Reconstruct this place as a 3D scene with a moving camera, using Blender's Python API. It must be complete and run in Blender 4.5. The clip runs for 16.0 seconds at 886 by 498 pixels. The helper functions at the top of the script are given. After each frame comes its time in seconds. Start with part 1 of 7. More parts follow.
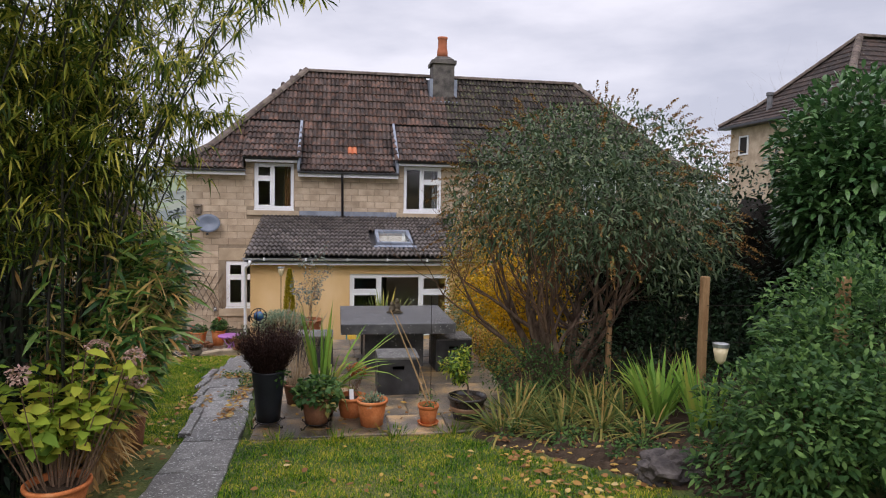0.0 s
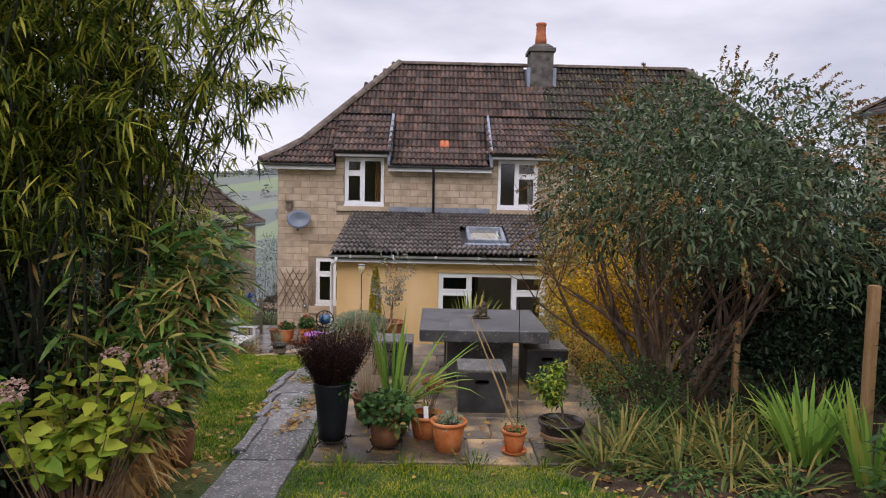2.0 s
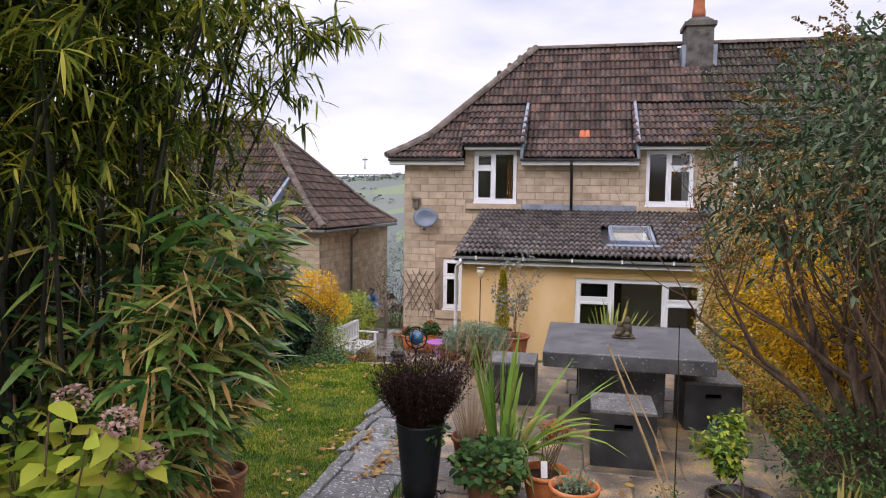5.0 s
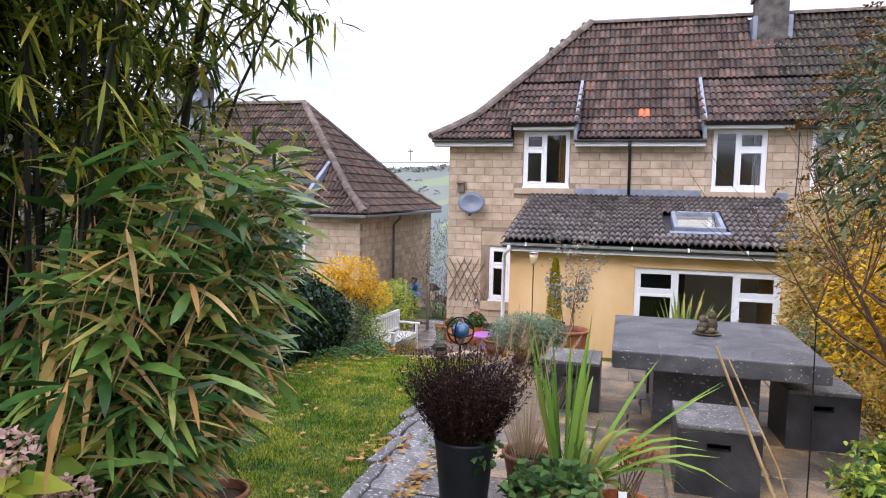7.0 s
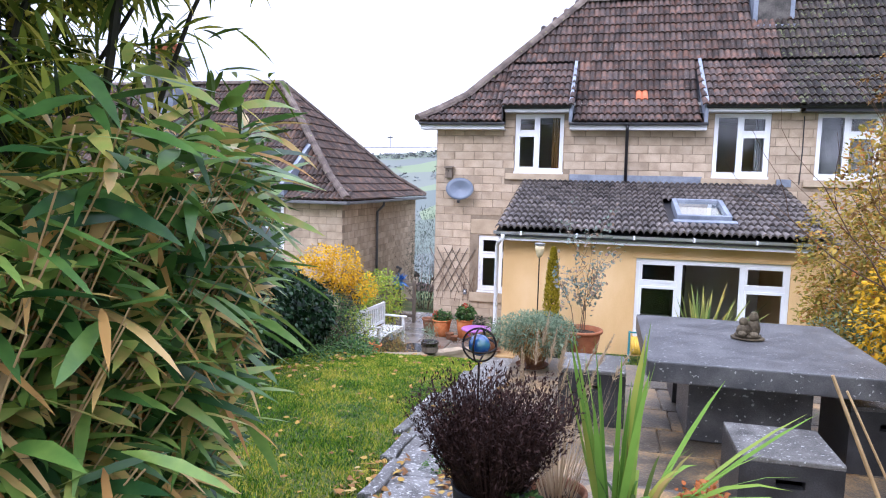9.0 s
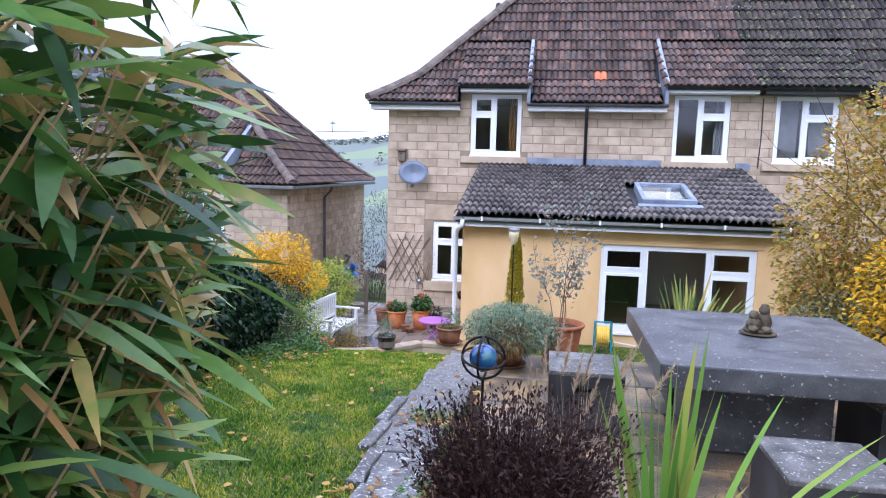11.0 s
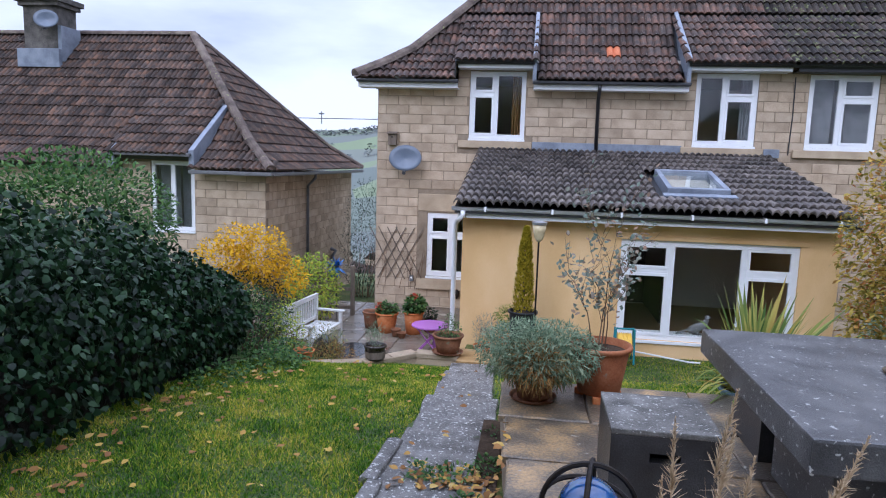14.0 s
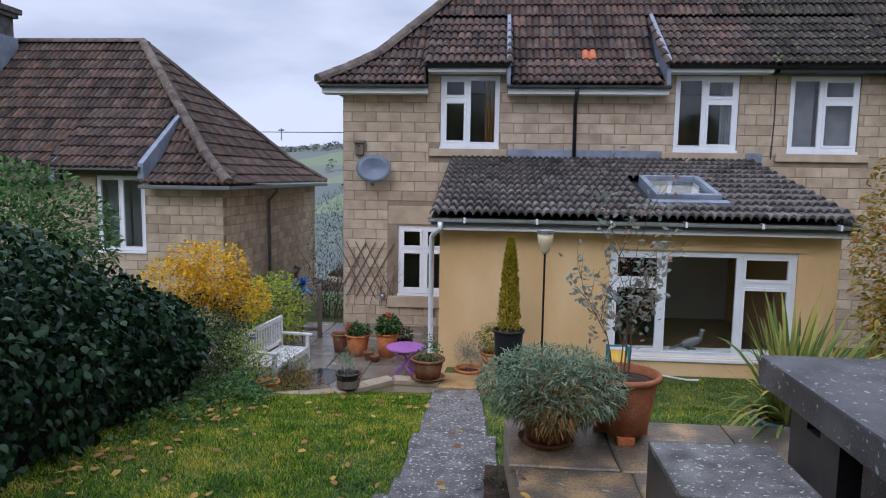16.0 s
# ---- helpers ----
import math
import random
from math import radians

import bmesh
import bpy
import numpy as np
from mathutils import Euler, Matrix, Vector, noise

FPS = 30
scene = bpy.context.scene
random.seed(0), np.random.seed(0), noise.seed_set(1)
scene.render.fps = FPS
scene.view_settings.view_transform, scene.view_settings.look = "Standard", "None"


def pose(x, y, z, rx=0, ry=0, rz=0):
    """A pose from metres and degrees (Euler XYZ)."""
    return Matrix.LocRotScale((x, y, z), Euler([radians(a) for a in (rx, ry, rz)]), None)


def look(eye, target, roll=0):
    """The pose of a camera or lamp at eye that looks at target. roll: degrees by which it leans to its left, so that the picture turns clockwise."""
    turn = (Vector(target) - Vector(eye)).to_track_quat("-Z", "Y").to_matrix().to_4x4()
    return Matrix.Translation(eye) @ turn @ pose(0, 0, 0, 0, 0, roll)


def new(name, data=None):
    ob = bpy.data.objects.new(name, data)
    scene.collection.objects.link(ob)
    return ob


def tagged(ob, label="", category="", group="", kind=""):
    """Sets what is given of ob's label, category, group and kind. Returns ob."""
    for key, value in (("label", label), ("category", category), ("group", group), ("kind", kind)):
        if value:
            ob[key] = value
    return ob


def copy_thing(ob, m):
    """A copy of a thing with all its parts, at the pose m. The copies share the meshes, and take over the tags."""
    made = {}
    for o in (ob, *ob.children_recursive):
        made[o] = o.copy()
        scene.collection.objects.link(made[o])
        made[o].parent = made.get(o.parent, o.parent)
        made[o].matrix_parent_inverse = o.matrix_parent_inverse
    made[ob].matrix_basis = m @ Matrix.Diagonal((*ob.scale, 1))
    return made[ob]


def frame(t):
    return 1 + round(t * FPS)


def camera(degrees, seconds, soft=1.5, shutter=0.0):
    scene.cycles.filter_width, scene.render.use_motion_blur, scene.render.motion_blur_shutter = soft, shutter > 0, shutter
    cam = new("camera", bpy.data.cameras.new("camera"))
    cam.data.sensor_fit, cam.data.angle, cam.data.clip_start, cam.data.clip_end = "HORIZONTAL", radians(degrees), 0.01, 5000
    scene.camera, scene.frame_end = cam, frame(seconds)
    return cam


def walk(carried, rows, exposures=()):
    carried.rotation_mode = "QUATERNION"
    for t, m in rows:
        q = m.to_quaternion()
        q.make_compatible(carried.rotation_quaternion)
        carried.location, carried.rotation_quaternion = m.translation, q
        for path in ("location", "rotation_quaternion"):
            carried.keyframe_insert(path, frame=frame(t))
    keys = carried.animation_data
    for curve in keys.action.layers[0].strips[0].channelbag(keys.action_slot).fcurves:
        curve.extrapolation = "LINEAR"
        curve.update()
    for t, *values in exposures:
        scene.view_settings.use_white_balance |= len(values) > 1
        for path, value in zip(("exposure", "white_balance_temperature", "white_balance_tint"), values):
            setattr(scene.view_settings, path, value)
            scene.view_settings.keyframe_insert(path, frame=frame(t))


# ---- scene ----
# camera and its walk
cam = camera(68.0, 16.0, soft=1.1)
PATH = [
    (0, (0.724, 0.039, 1.216), (1.045, 2.009, 1.087), 1.1),
    (0.5, (0.758, 0.292, 1.212), (1.01, 2.272, 1.076), 1.2),
    (1, (0.813, 0.526, 1.184), (0.986, 2.514, 1.048), 1.0),
    (1.5, (0.91, 0.801, 1.166), (0.991, 2.795, 1.033), 1.0),
    (2, (0.945, 1.016, 1.133), (0.971, 3.011, 0.995), 1.2),
    (2.5, (0.964, 1.243, 1.115), (0.972, 3.239, 0.975), 1.1),
    (3, (1.001, 1.43, 1.1), (0.975, 3.424, 0.958), 1.1),
    (3.5, (1.089, 1.704, 1.065), (0.96, 3.696, 0.93), 1.0),
    (6, (1.036, 3.001, 0.91), (0.528, 4.93, 0.761), 0.9),
    (6.5, (0.937, 3.216, 0.835), (0.403, 5.137, 0.683), 1.0),
    (7, (0.851, 3.43, 0.832), (0.319, 5.35, 0.665), 1.1),
    (7.5, (0.802, 3.624, 0.81), (0.276, 5.545, 0.635), 1.0),
    (8, (0.71, 3.826, 0.807), (0.194, 5.75, 0.62), 1.1),
    (10.5, (0.166, 4.604, 0.742), (-0.181, 6.56, 0.513), 1.5),
    (11, (0.117, 4.808, 0.72), (-0.186, 6.77, 0.479), 1.5),
    (11.5, (0.083, 5.067, 0.72), (-0.205, 7.03, 0.47), 1.6),
    (12, (0.045, 5.302, 0.716), (-0.239, 7.266, 0.464), 1.8),
    (12.5, (-0.055, 5.511, 0.684), (-0.334, 7.475, 0.431), 1.9),
    (13, (-0.134, 5.732, 0.669), (-0.405, 7.696, 0.412), 1.8),
    (13.5, (-0.172, 5.993, 0.613), (-0.444, 7.957, 0.351), 1.7),
    (14, (-0.215, 6.171, 0.596), (-0.484, 8.135, 0.331), 1.8),
    (14.5, (-0.34, 6.368, 0.545), (-0.567, 8.336, 0.274), 1.1),
    (15, (-0.425, 6.554, 0.512), (-0.614, 8.526, 0.238), 0.5),
    (15.5, (-0.454, 6.768, 0.502), (-0.627, 8.742, 0.236), 0.7),
    (16, (-0.481, 6.9, 0.499), (-0.642, 8.882, 0.28), 0.9),
]
walk(cam, [(t, look(eye, target, roll)) for t, eye, target, roll in PATH],
     [(0, 0.0, 6350, 18), (2, -0.02, 6350, 20), (3.5, 0.2, 6350, 21), (6, 0.28, 6150, 22), (6.6, 0.42, 6050, 22), (7.2, 0.78, 5900, 22), (8, 0.92, 5700, 21), (11, 0.83, 5200, 21), (12.2, 0.51, 5150, 21), (13.5, 0.36, 5200, 20), (14.5, 0.12, 5450, 16), (15, 0.05, 5500, 16), (16, -0.20, 5500, 16)])

# world, sun
world = bpy.data.worlds.new("overcast_sky")
scene.world = world
world.use_nodes = True
wn, wl = world.node_tree.nodes, world.node_tree.links
wn.clear()
w_out, w_bg = wn.new("ShaderNodeOutputWorld"), wn.new("ShaderNodeBackground")
w_sky = wn.new("ShaderNodeTexSky")
w_sky.sky_type, w_sky.sun_disc = "NISHITA", False
w_sky.sun_elevation, w_sky.sun_rotation = radians(38), radians(200)
w_co, w_sep = wn.new("ShaderNodeTexCoord"), wn.new("ShaderNodeSeparateXYZ")
w_map, w_noise = wn.new("ShaderNodeMapping"), wn.new("ShaderNodeTexNoise")
w_map.inputs["Scale"].default_value = (1.0, 1.0, 3.2)
w_noise.inputs["Scale"].default_value, w_noise.inputs["Detail"].default_value = 2.6, 6
w_cloud = wn.new("ShaderNodeValToRGB")
w_cloud.color_ramp.elements[0].position, w_cloud.color_ramp.elements[0].color = 0.36, (0.60, 0.63, 0.71, 1)
w_cloud.color_ramp.elements[1].position, w_cloud.color_ramp.elements[1].color = 0.60, (0.93, 0.94, 0.99, 1)
# an overcast sky is brighter overhead than near the horizon
w_lift = wn.new("ShaderNodeValToRGB")
w_lift.color_ramp.elements[0].position, w_lift.color_ramp.elements[0].color = 0.28, (1, 1, 1, 1)
w_lift.color_ramp.elements[1].position, w_lift.color_ramp.elements[1].color = 0.95, (2.9, 2.9, 2.9, 1)
w_mul, w_mix = wn.new("ShaderNodeMixRGB"), wn.new("ShaderNodeMixRGB")
w_mul.blend_type, w_mul.inputs[0].default_value = "MULTIPLY", 1.0
w_mix.inputs[0].default_value = 0.93
w_dim = wn.new("ShaderNodeMixRGB")
w_dim.blend_type, w_dim.inputs[0].default_value, w_dim.inputs[2].default_value = "MULTIPLY", 1.0, (0.1, 0.1, 0.1, 1)
wl.new(w_co.outputs["Generated"], w_map.inputs[0]), wl.new(w_map.outputs[0], w_noise.inputs["Vector"])
wl.new(w_noise.outputs["Fac"], w_cloud.inputs[0])
wl.new(w_co.outputs["Generated"], w_sep.inputs[0]), wl.new(w_sep.outputs["Z"], w_lift.inputs[0])
wl.new(w_cloud.outputs[0], w_mul.inputs[1]), wl.new(w_lift.outputs[0], w_mul.inputs[2])
wl.new(w_sky.outputs[0], w_dim.inputs[1])
wl.new(w_dim.outputs[0], w_mix.inputs[1]), wl.new(w_mul.outputs[0], w_mix.inputs[2])
wl.new(w_mix.outputs[0], w_bg.inputs[0]), wl.new(w_bg.outputs[0], w_out.inputs[0])
w_bg.inputs["Strength"].default_value = 1.0
sun = new("sun", bpy.data.lights.new("sun", "SUN"))
sun.data.energy, sun.data.angle, sun.data.color = 0.9, radians(25), (1.0, 0.95, 0.88)
sun.matrix_world = look((-6, -12, 14), (0, 6, 0))

# ---- materials ----
def node_mat(name):
    m = bpy.data.materials.new(name)
    m.use_nodes = True
    return m, m.node_tree.nodes, m.node_tree.links, m.node_tree.nodes["Principled BSDF"]


def ramp(nodes, stops):
    r = nodes.new("ShaderNodeValToRGB")
    els = r.color_ramp.elements
    while len(els) < len(stops):
        els.new(0.5)
    for e, (p, c) in zip(els, stops):
        e.position, e.color = p, (*c, 1)
    return r


def surface(name, colors, scale=4.0, rough=0.8, bump=0.15, fine=60.0, metal=0.0, spots=None, spot_scale=14.0, spot_at=0.62, vary=0.0, streak=None, coat=0.0):
    """Two-scale stained surface: broad stain, fine grain with bump, optional lichen spots, per-piece variation."""
    m, n, l, bsdf = node_mat(name)
    co = n.new("ShaderNodeTexCoord")
    src = co.outputs["Object"]
    if vary:
        info = n.new("ShaderNodeObjectInfo")
        geo = n.new("ShaderNodeNewGeometry")
        add = n.new("ShaderNodeMath")
        l.new(info.outputs["Random"], add.inputs[0]), l.new(geo.outputs["Random Per Island"], add.inputs[1])
        frac = n.new("ShaderNodeMath")
        frac.operation = "FRACT"
        l.new(add.outputs[0], frac.inputs[0])
        off = n.new("ShaderNodeVectorMath")
        off.operation = "SCALE"
        off.inputs[0].default_value = (17.0, 31.0, 23.0)
        l.new(frac.outputs[0], off.inputs["Scale"])
        shift = n.new("ShaderNodeVectorMath")
        l.new(src, shift.inputs[0]), l.new(off.outputs[0], shift.inputs[1])
        src = shift.outputs[0]
    mp = n.new("ShaderNodeMapping")
    mp.inputs["Scale"].default_value = streak or (1, 1, 1)
    l.new(src, mp.inputs[0])
    big, small = n.new("ShaderNodeTexNoise"), n.new("ShaderNodeTexNoise")
    big.inputs["Scale"].default_value, big.inputs["Detail"].default_value = scale, 5
    small.inputs["Scale"].default_value, small.inputs["Detail"].default_value = fine, 4
    l.new(mp.outputs[0], big.inputs["Vector"]), l.new(mp.outputs[0], small.inputs["Vector"])
    fac = n.new("ShaderNodeMix")
    fac.inputs[0].default_value = 0.3
    l.new(big.outputs["Fac"], fac.inputs[2]), l.new(small.outputs["Fac"], fac.inputs[3])
    k = len(colors) - 1
    r = ramp(n, [(0.36 + 0.28 * i / k, c) for i, c in enumerate(colors)])
    l.new(fac.outputs[0], r.inputs[0])
    col = r.outputs[0]
    if vary:
        hsv = n.new("ShaderNodeHueSaturation")
        rng = n.new("ShaderNodeMapRange")
        rng.inputs[3].default_value, rng.inputs[4].default_value = 1 - vary, 1 + vary
        l.new(frac.outputs[0], rng.inputs[0]), l.new(rng.outputs[0], hsv.inputs["Value"]), l.new(col, hsv.inputs["Color"])
        col = hsv.outputs[0]
    if spots:
        sp = n.new("ShaderNodeTexNoise")
        sp.inputs["Scale"].default_value, sp.inputs["Detail"].default_value = spot_scale, 3
        l.new(src, sp.inputs["Vector"])
        cut = ramp(n, [(spot_at, (0, 0, 0)), (spot_at + 0.04, (1, 1, 1))])
        l.new(sp.outputs["Fac"], cut.inputs[0])
        mx = n.new("ShaderNodeMixRGB")
        mx.inputs[2].default_value = (*spots, 1)
        l.new(cut.outputs[0], mx.inputs[0]), l.new(col, mx.inputs[1])
        col = mx.outputs[0]
    l.new(col, bsdf.inputs["Base Color"])
    rr = n.new("ShaderNodeMapRange")
    rr.inputs[3].default_value, rr.inputs[4].default_value = max(0.03, rough - 0.15), min(1, rough + 0.12)
    l.new(big.outputs["Fac"], rr.inputs[0]), l.new(rr.outputs[0], bsdf.inputs["Roughness"])
    bsdf.inputs["Metallic"].default_value = metal
    bsdf.inputs["Specular IOR Level"].default_value = 0.12 if rough > 0.65 else 0.3 if rough > 0.45 else 0.5
    bsdf.inputs["Coat Weight"].default_value = coat
    if bump:
        b = n.new("ShaderNodeBump")
        b.inputs["Strength"].default_value, b.inputs["Distance"].default_value = bump, 0.02
        l.new(small.outputs["Fac"], b.inputs["Height"]), l.new(b.outputs[0], bsdf.inputs["Normal"])
    return m


def leafy(name, stops, rough=0.55, through_=0.35, spec=0.12, patch=3.0, amount=0.3, blotch=0.0):
    """Leaves: colour by leaf, light partly passing through."""
    m, n, l, bsdf = node_mat(name)
    geo, r = n.new("ShaderNodeNewGeometry"), ramp(n, stops)
    tx, co = n.new("ShaderNodeTexNoise"), n.new("ShaderNodeTexCoord")
    tx.inputs["Scale"].default_value, tx.inputs["Detail"].default_value = patch, 3
    l.new(co.outputs["Object"], tx.inputs["Vector"])
    mixf = n.new("ShaderNodeMix")
    mixf.inputs[0].default_value = amount
    l.new(geo.outputs["Random Per Island"], mixf.inputs[2]), l.new(tx.outputs["Fac"], mixf.inputs[3])
    fac = mixf.outputs[0]
    if blotch:
        t2, m2 = n.new("ShaderNodeTexNoise"), n.new("ShaderNodeMix")
        t2.inputs["Scale"].default_value, t2.inputs["Detail"].default_value = 22.0, 4
        m2.inputs[0].default_value = blotch
        l.new(co.outputs["Object"], t2.inputs["Vector"]), l.new(fac, m2.inputs[2]), l.new(t2.outputs["Fac"], m2.inputs[3])
        fac = m2.outputs[0]
    l.new(fac, r.inputs[0])
    l.new(r.outputs[0], bsdf.inputs["Base Color"])
    bsdf.inputs["Roughness"].default_value = rough
    bsdf.inputs["Specular IOR Level"].default_value = spec
    tr, mix, out = n.new("ShaderNodeBsdfTranslucent"), n.new("ShaderNodeMixShader"), n["Material Output"]
    l.new(r.outputs[0], tr.inputs[0])
    mix.inputs[0].default_value = through_
    l.new(bsdf.outputs[0], mix.inputs[1]), l.new(tr.outputs[0], mix.inputs[2]), l.new(mix.outputs[0], out.inputs[0])
    return m


def glass_mat(name, tint=(0.9, 0.94, 0.93)):
    m, n, l, bsdf = node_mat(name)
    bsdf.inputs["Base Color"].default_value = (*tint, 1)
    bsdf.inputs["Roughness"].default_value = 0.02
    bsdf.inputs["Transmission Weight"].default_value = 1.0
    bsdf.inputs["IOR"].default_value = 1.45
    return m


STONE = surface("honey_block", [(0.33, 0.255, 0.18), (0.44, 0.345, 0.245), (0.52, 0.42, 0.31)], 3.0, 0.9, 0.25, 70, vary=0.13)
MORTAR = surface("mortar", [(0.22, 0.17, 0.12), (0.31, 0.25, 0.18)], 6, 0.95, 0.3, 90)
DRESSED = surface("dressed_stone", [(0.36, 0.28, 0.19), (0.50, 0.40, 0.28)], 3, 0.9, 0.2, 60)
RENDER = surface("ochre_render", [(0.63, 0.405, 0.18), (0.71, 0.475, 0.23), (0.77, 0.54, 0.29)], 1.6, 0.9, 0.12, 120, streak=(1, 1, 0.45))
TILE = surface("clay_roof_tile", [(0.042, 0.035, 0.032), (0.078, 0.056, 0.047), (0.15, 0.080, 0.055)], 5, 0.7, 0.35, 45, vary=0.42, spots=(0.26, 0.25, 0.21), spot_scale=30, spot_at=0.66)
TILE_N = surface("brown_roof_tile", [(0.038, 0.030, 0.026), (0.064, 0.046, 0.037), (0.13, 0.072, 0.045)], 5, 0.7, 0.35, 45, vary=0.42, spots=(0.24, 0.23, 0.19), spot_scale=28, spot_at=0.67)
TILE_E = surface("grey_brown_roof_tile", [(0.062, 0.056, 0.052), (0.115, 0.10, 0.092), (0.18, 0.155, 0.135)], 2.2, 0.6, 0.35, 45, vary=0.3, spots=(0.33, 0.31, 0.24), spot_scale=26, spot_at=0.68)
TILE_D = surface("mossy_dark_roof_tile", [(0.024, 0.021, 0.019), (0.042, 0.035, 0.030), (0.075, 0.055, 0.042)], 5, 0.7, 0.35, 45, vary=0.35, spots=(0.12, 0.13, 0.06), spot_scale=9, spot_at=0.60)
TILE_R = surface("orange_tile", [(0.42, 0.13, 0.06), (0.52, 0.18, 0.09)], 5, 0.85, 0.3, 50)
RIDGE = surface("ridge_tile", [(0.075, 0.062, 0.052), (0.13, 0.10, 0.085), (0.18, 0.15, 0.12)], 4, 0.9, 0.4, 40, vary=0.2, spots=(0.26, 0.27, 0.12), spot_at=0.66)
LEAD = surface("lead", [(0.16, 0.18, 0.22), (0.28, 0.31, 0.36)], 4, 0.55, 0.1, 40, metal=0.3)
UPVC = surface("white_upvc", [(0.74, 0.75, 0.77), (0.82, 0.83, 0.84)], 2, 0.35, 0.0, 30)
FASCIA = surface("white_fascia", [(0.60, 0.61, 0.62), (0.76, 0.77, 0.78)], 3, 0.5, 0.02, 40, streak=(0.4, 1, 3))
GUTTER = surface("black_plastic", [(0.012, 0.012, 0.014), (0.03, 0.03, 0.034)], 5, 0.4, 0.02, 40)
GREYPLASTIC = surface("grey_plastic", [(0.11, 0.11, 0.115), (0.17, 0.17, 0.175)], 5, 0.5, 0.02, 40)
DISH = surface("grey_dish", [(0.10, 0.125, 0.17), (0.16, 0.19, 0.24)], 3, 0.45, 0.03, 60)
GLASS = glass_mat("window_glass")
INSIDE = surface("painted_plaster", [(0.50, 0.47, 0.42), (0.58, 0.55, 0.50)], 2, 0.9, 0.03, 60)
FLOORIN = surface("wood_floor", [(0.12, 0.07, 0.04), (0.2, 0.12, 0.07)], 3, 0.5, 0.05, 40)
CURTAIN = surface("curtain_cloth", [(0.40, 0.41, 0.44), (0.55, 0.56, 0.60)], 6, 0.95, 0.1, 90)
AMBER = surface("amber_curtain", [(0.30, 0.16, 0.06), (0.38, 0.22, 0.09)], 6, 0.95, 0.1, 90)
CHIM = surface("chimney_stone", [(0.055, 0.052, 0.048), (0.11, 0.10, 0.09), (0.17, 0.155, 0.135)], 4, 0.95, 0.4, 50)
CLAYPOT = surface("red_clay", [(0.38, 0.12, 0.06), (0.46, 0.17, 0.09)], 6, 0.85, 0.15, 50)
TERRA = surface("terracotta", [(0.38, 0.115, 0.04), (0.55, 0.18, 0.06), (0.62, 0.26, 0.11)], 7, 0.8, 0.15, 70, spots=(0.45, 0.33, 0.24), spot_scale=9, spot_at=0.68)
TERRA_B = surface("aged_terracotta", [(0.23, 0.085, 0.04), (0.34, 0.125, 0.055), (0.42, 0.18, 0.09)], 6, 0.7, 0.2, 70, spots=(0.30, 0.22, 0.15), spot_scale=9, spot_at=0.66)
TERRA_D = surface("weathered_terracotta", [(0.13, 0.06, 0.036), (0.21, 0.095, 0.05), (0.29, 0.14, 0.08)], 7, 0.8, 0.2, 70, spots=(0.20, 0.18, 0.12), spot_scale=9, spot_at=0.64)
BLACKPOT = surface("dark_grey_pot", [(0.008, 0.009, 0.011), (0.017, 0.019, 0.024)], 4, 0.5, 0.05, 60)
BLUEPOT = surface("blue_glaze", [(0.10, 0.16, 0.24), (0.17, 0.25, 0.34)], 4, 0.3, 0.03, 40, streak=(1, 1, 6))
GLAZE = surface("brown_black_glaze", [(0.018, 0.014, 0.012), (0.035, 0.026, 0.02)], 5, 0.3, 0.05, 40)
BAND = surface("tan_glaze_band", [(0.20, 0.11, 0.06), (0.28, 0.17, 0.10)], 8, 0.45, 0.05, 40)
IRON = surface("wrought_iron", [(0.012, 0.011, 0.011), (0.035, 0.026, 0.02)], 12, 0.6, 0.1, 90, metal=0.6)
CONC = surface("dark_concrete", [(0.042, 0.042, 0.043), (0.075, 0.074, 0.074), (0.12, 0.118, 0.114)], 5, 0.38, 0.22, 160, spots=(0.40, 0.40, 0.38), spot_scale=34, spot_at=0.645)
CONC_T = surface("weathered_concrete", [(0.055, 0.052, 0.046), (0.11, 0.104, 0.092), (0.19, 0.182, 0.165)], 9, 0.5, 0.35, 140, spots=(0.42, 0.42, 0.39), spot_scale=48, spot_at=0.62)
# wet dark concrete for upright faces, with their shade also in the colour
CONC_S = surface("shaded_dark_concrete", [(0.014, 0.014, 0.015), (0.030, 0.030, 0.031), (0.060, 0.060, 0.062)], 4, 0.36, 0.15, 120)
PATHM = surface("path_concrete", [(0.055, 0.052, 0.047), (0.11, 0.105, 0.096), (0.20, 0.192, 0.178)], 7, 0.44, 0.6, 90, vary=0.3, spots=(0.52, 0.52, 0.50), spot_scale=38, spot_at=0.60)
SLAB = surface("sandstone_slab", [(0.055, 0.045, 0.035), (0.14, 0.11, 0.075), (0.42, 0.27, 0.12)], 3.4, 0.36, 0.3, 60, vary=0.32, spots=(0.30, 0.28, 0.24), spot_scale=20, spot_at=0.68)
WETSLAB = surface("wet_paving", [(0.10, 0.085, 0.07), (0.16, 0.135, 0.105), (0.21, 0.18, 0.14)], 2, 0.25, 0.05, 60, vary=0.15)
COPING = surface("coping_stone", [(0.28, 0.22, 0.15), (0.40, 0.32, 0.22)], 5, 0.9, 0.3, 60, vary=0.12, spots=(0.2, 0.2, 0.12), spot_at=0.66)
SOIL = surface("soil", [(0.025, 0.017, 0.011), (0.05, 0.034, 0.022), (0.08, 0.055, 0.035)], 9, 0.95, 0.6, 60)
WOODW = surface("white_painted_wood", [(0.52, 0.52, 0.50), (0.70, 0.70, 0.68)], 7, 0.7, 0.15, 60, streak=(1, 1, 4))
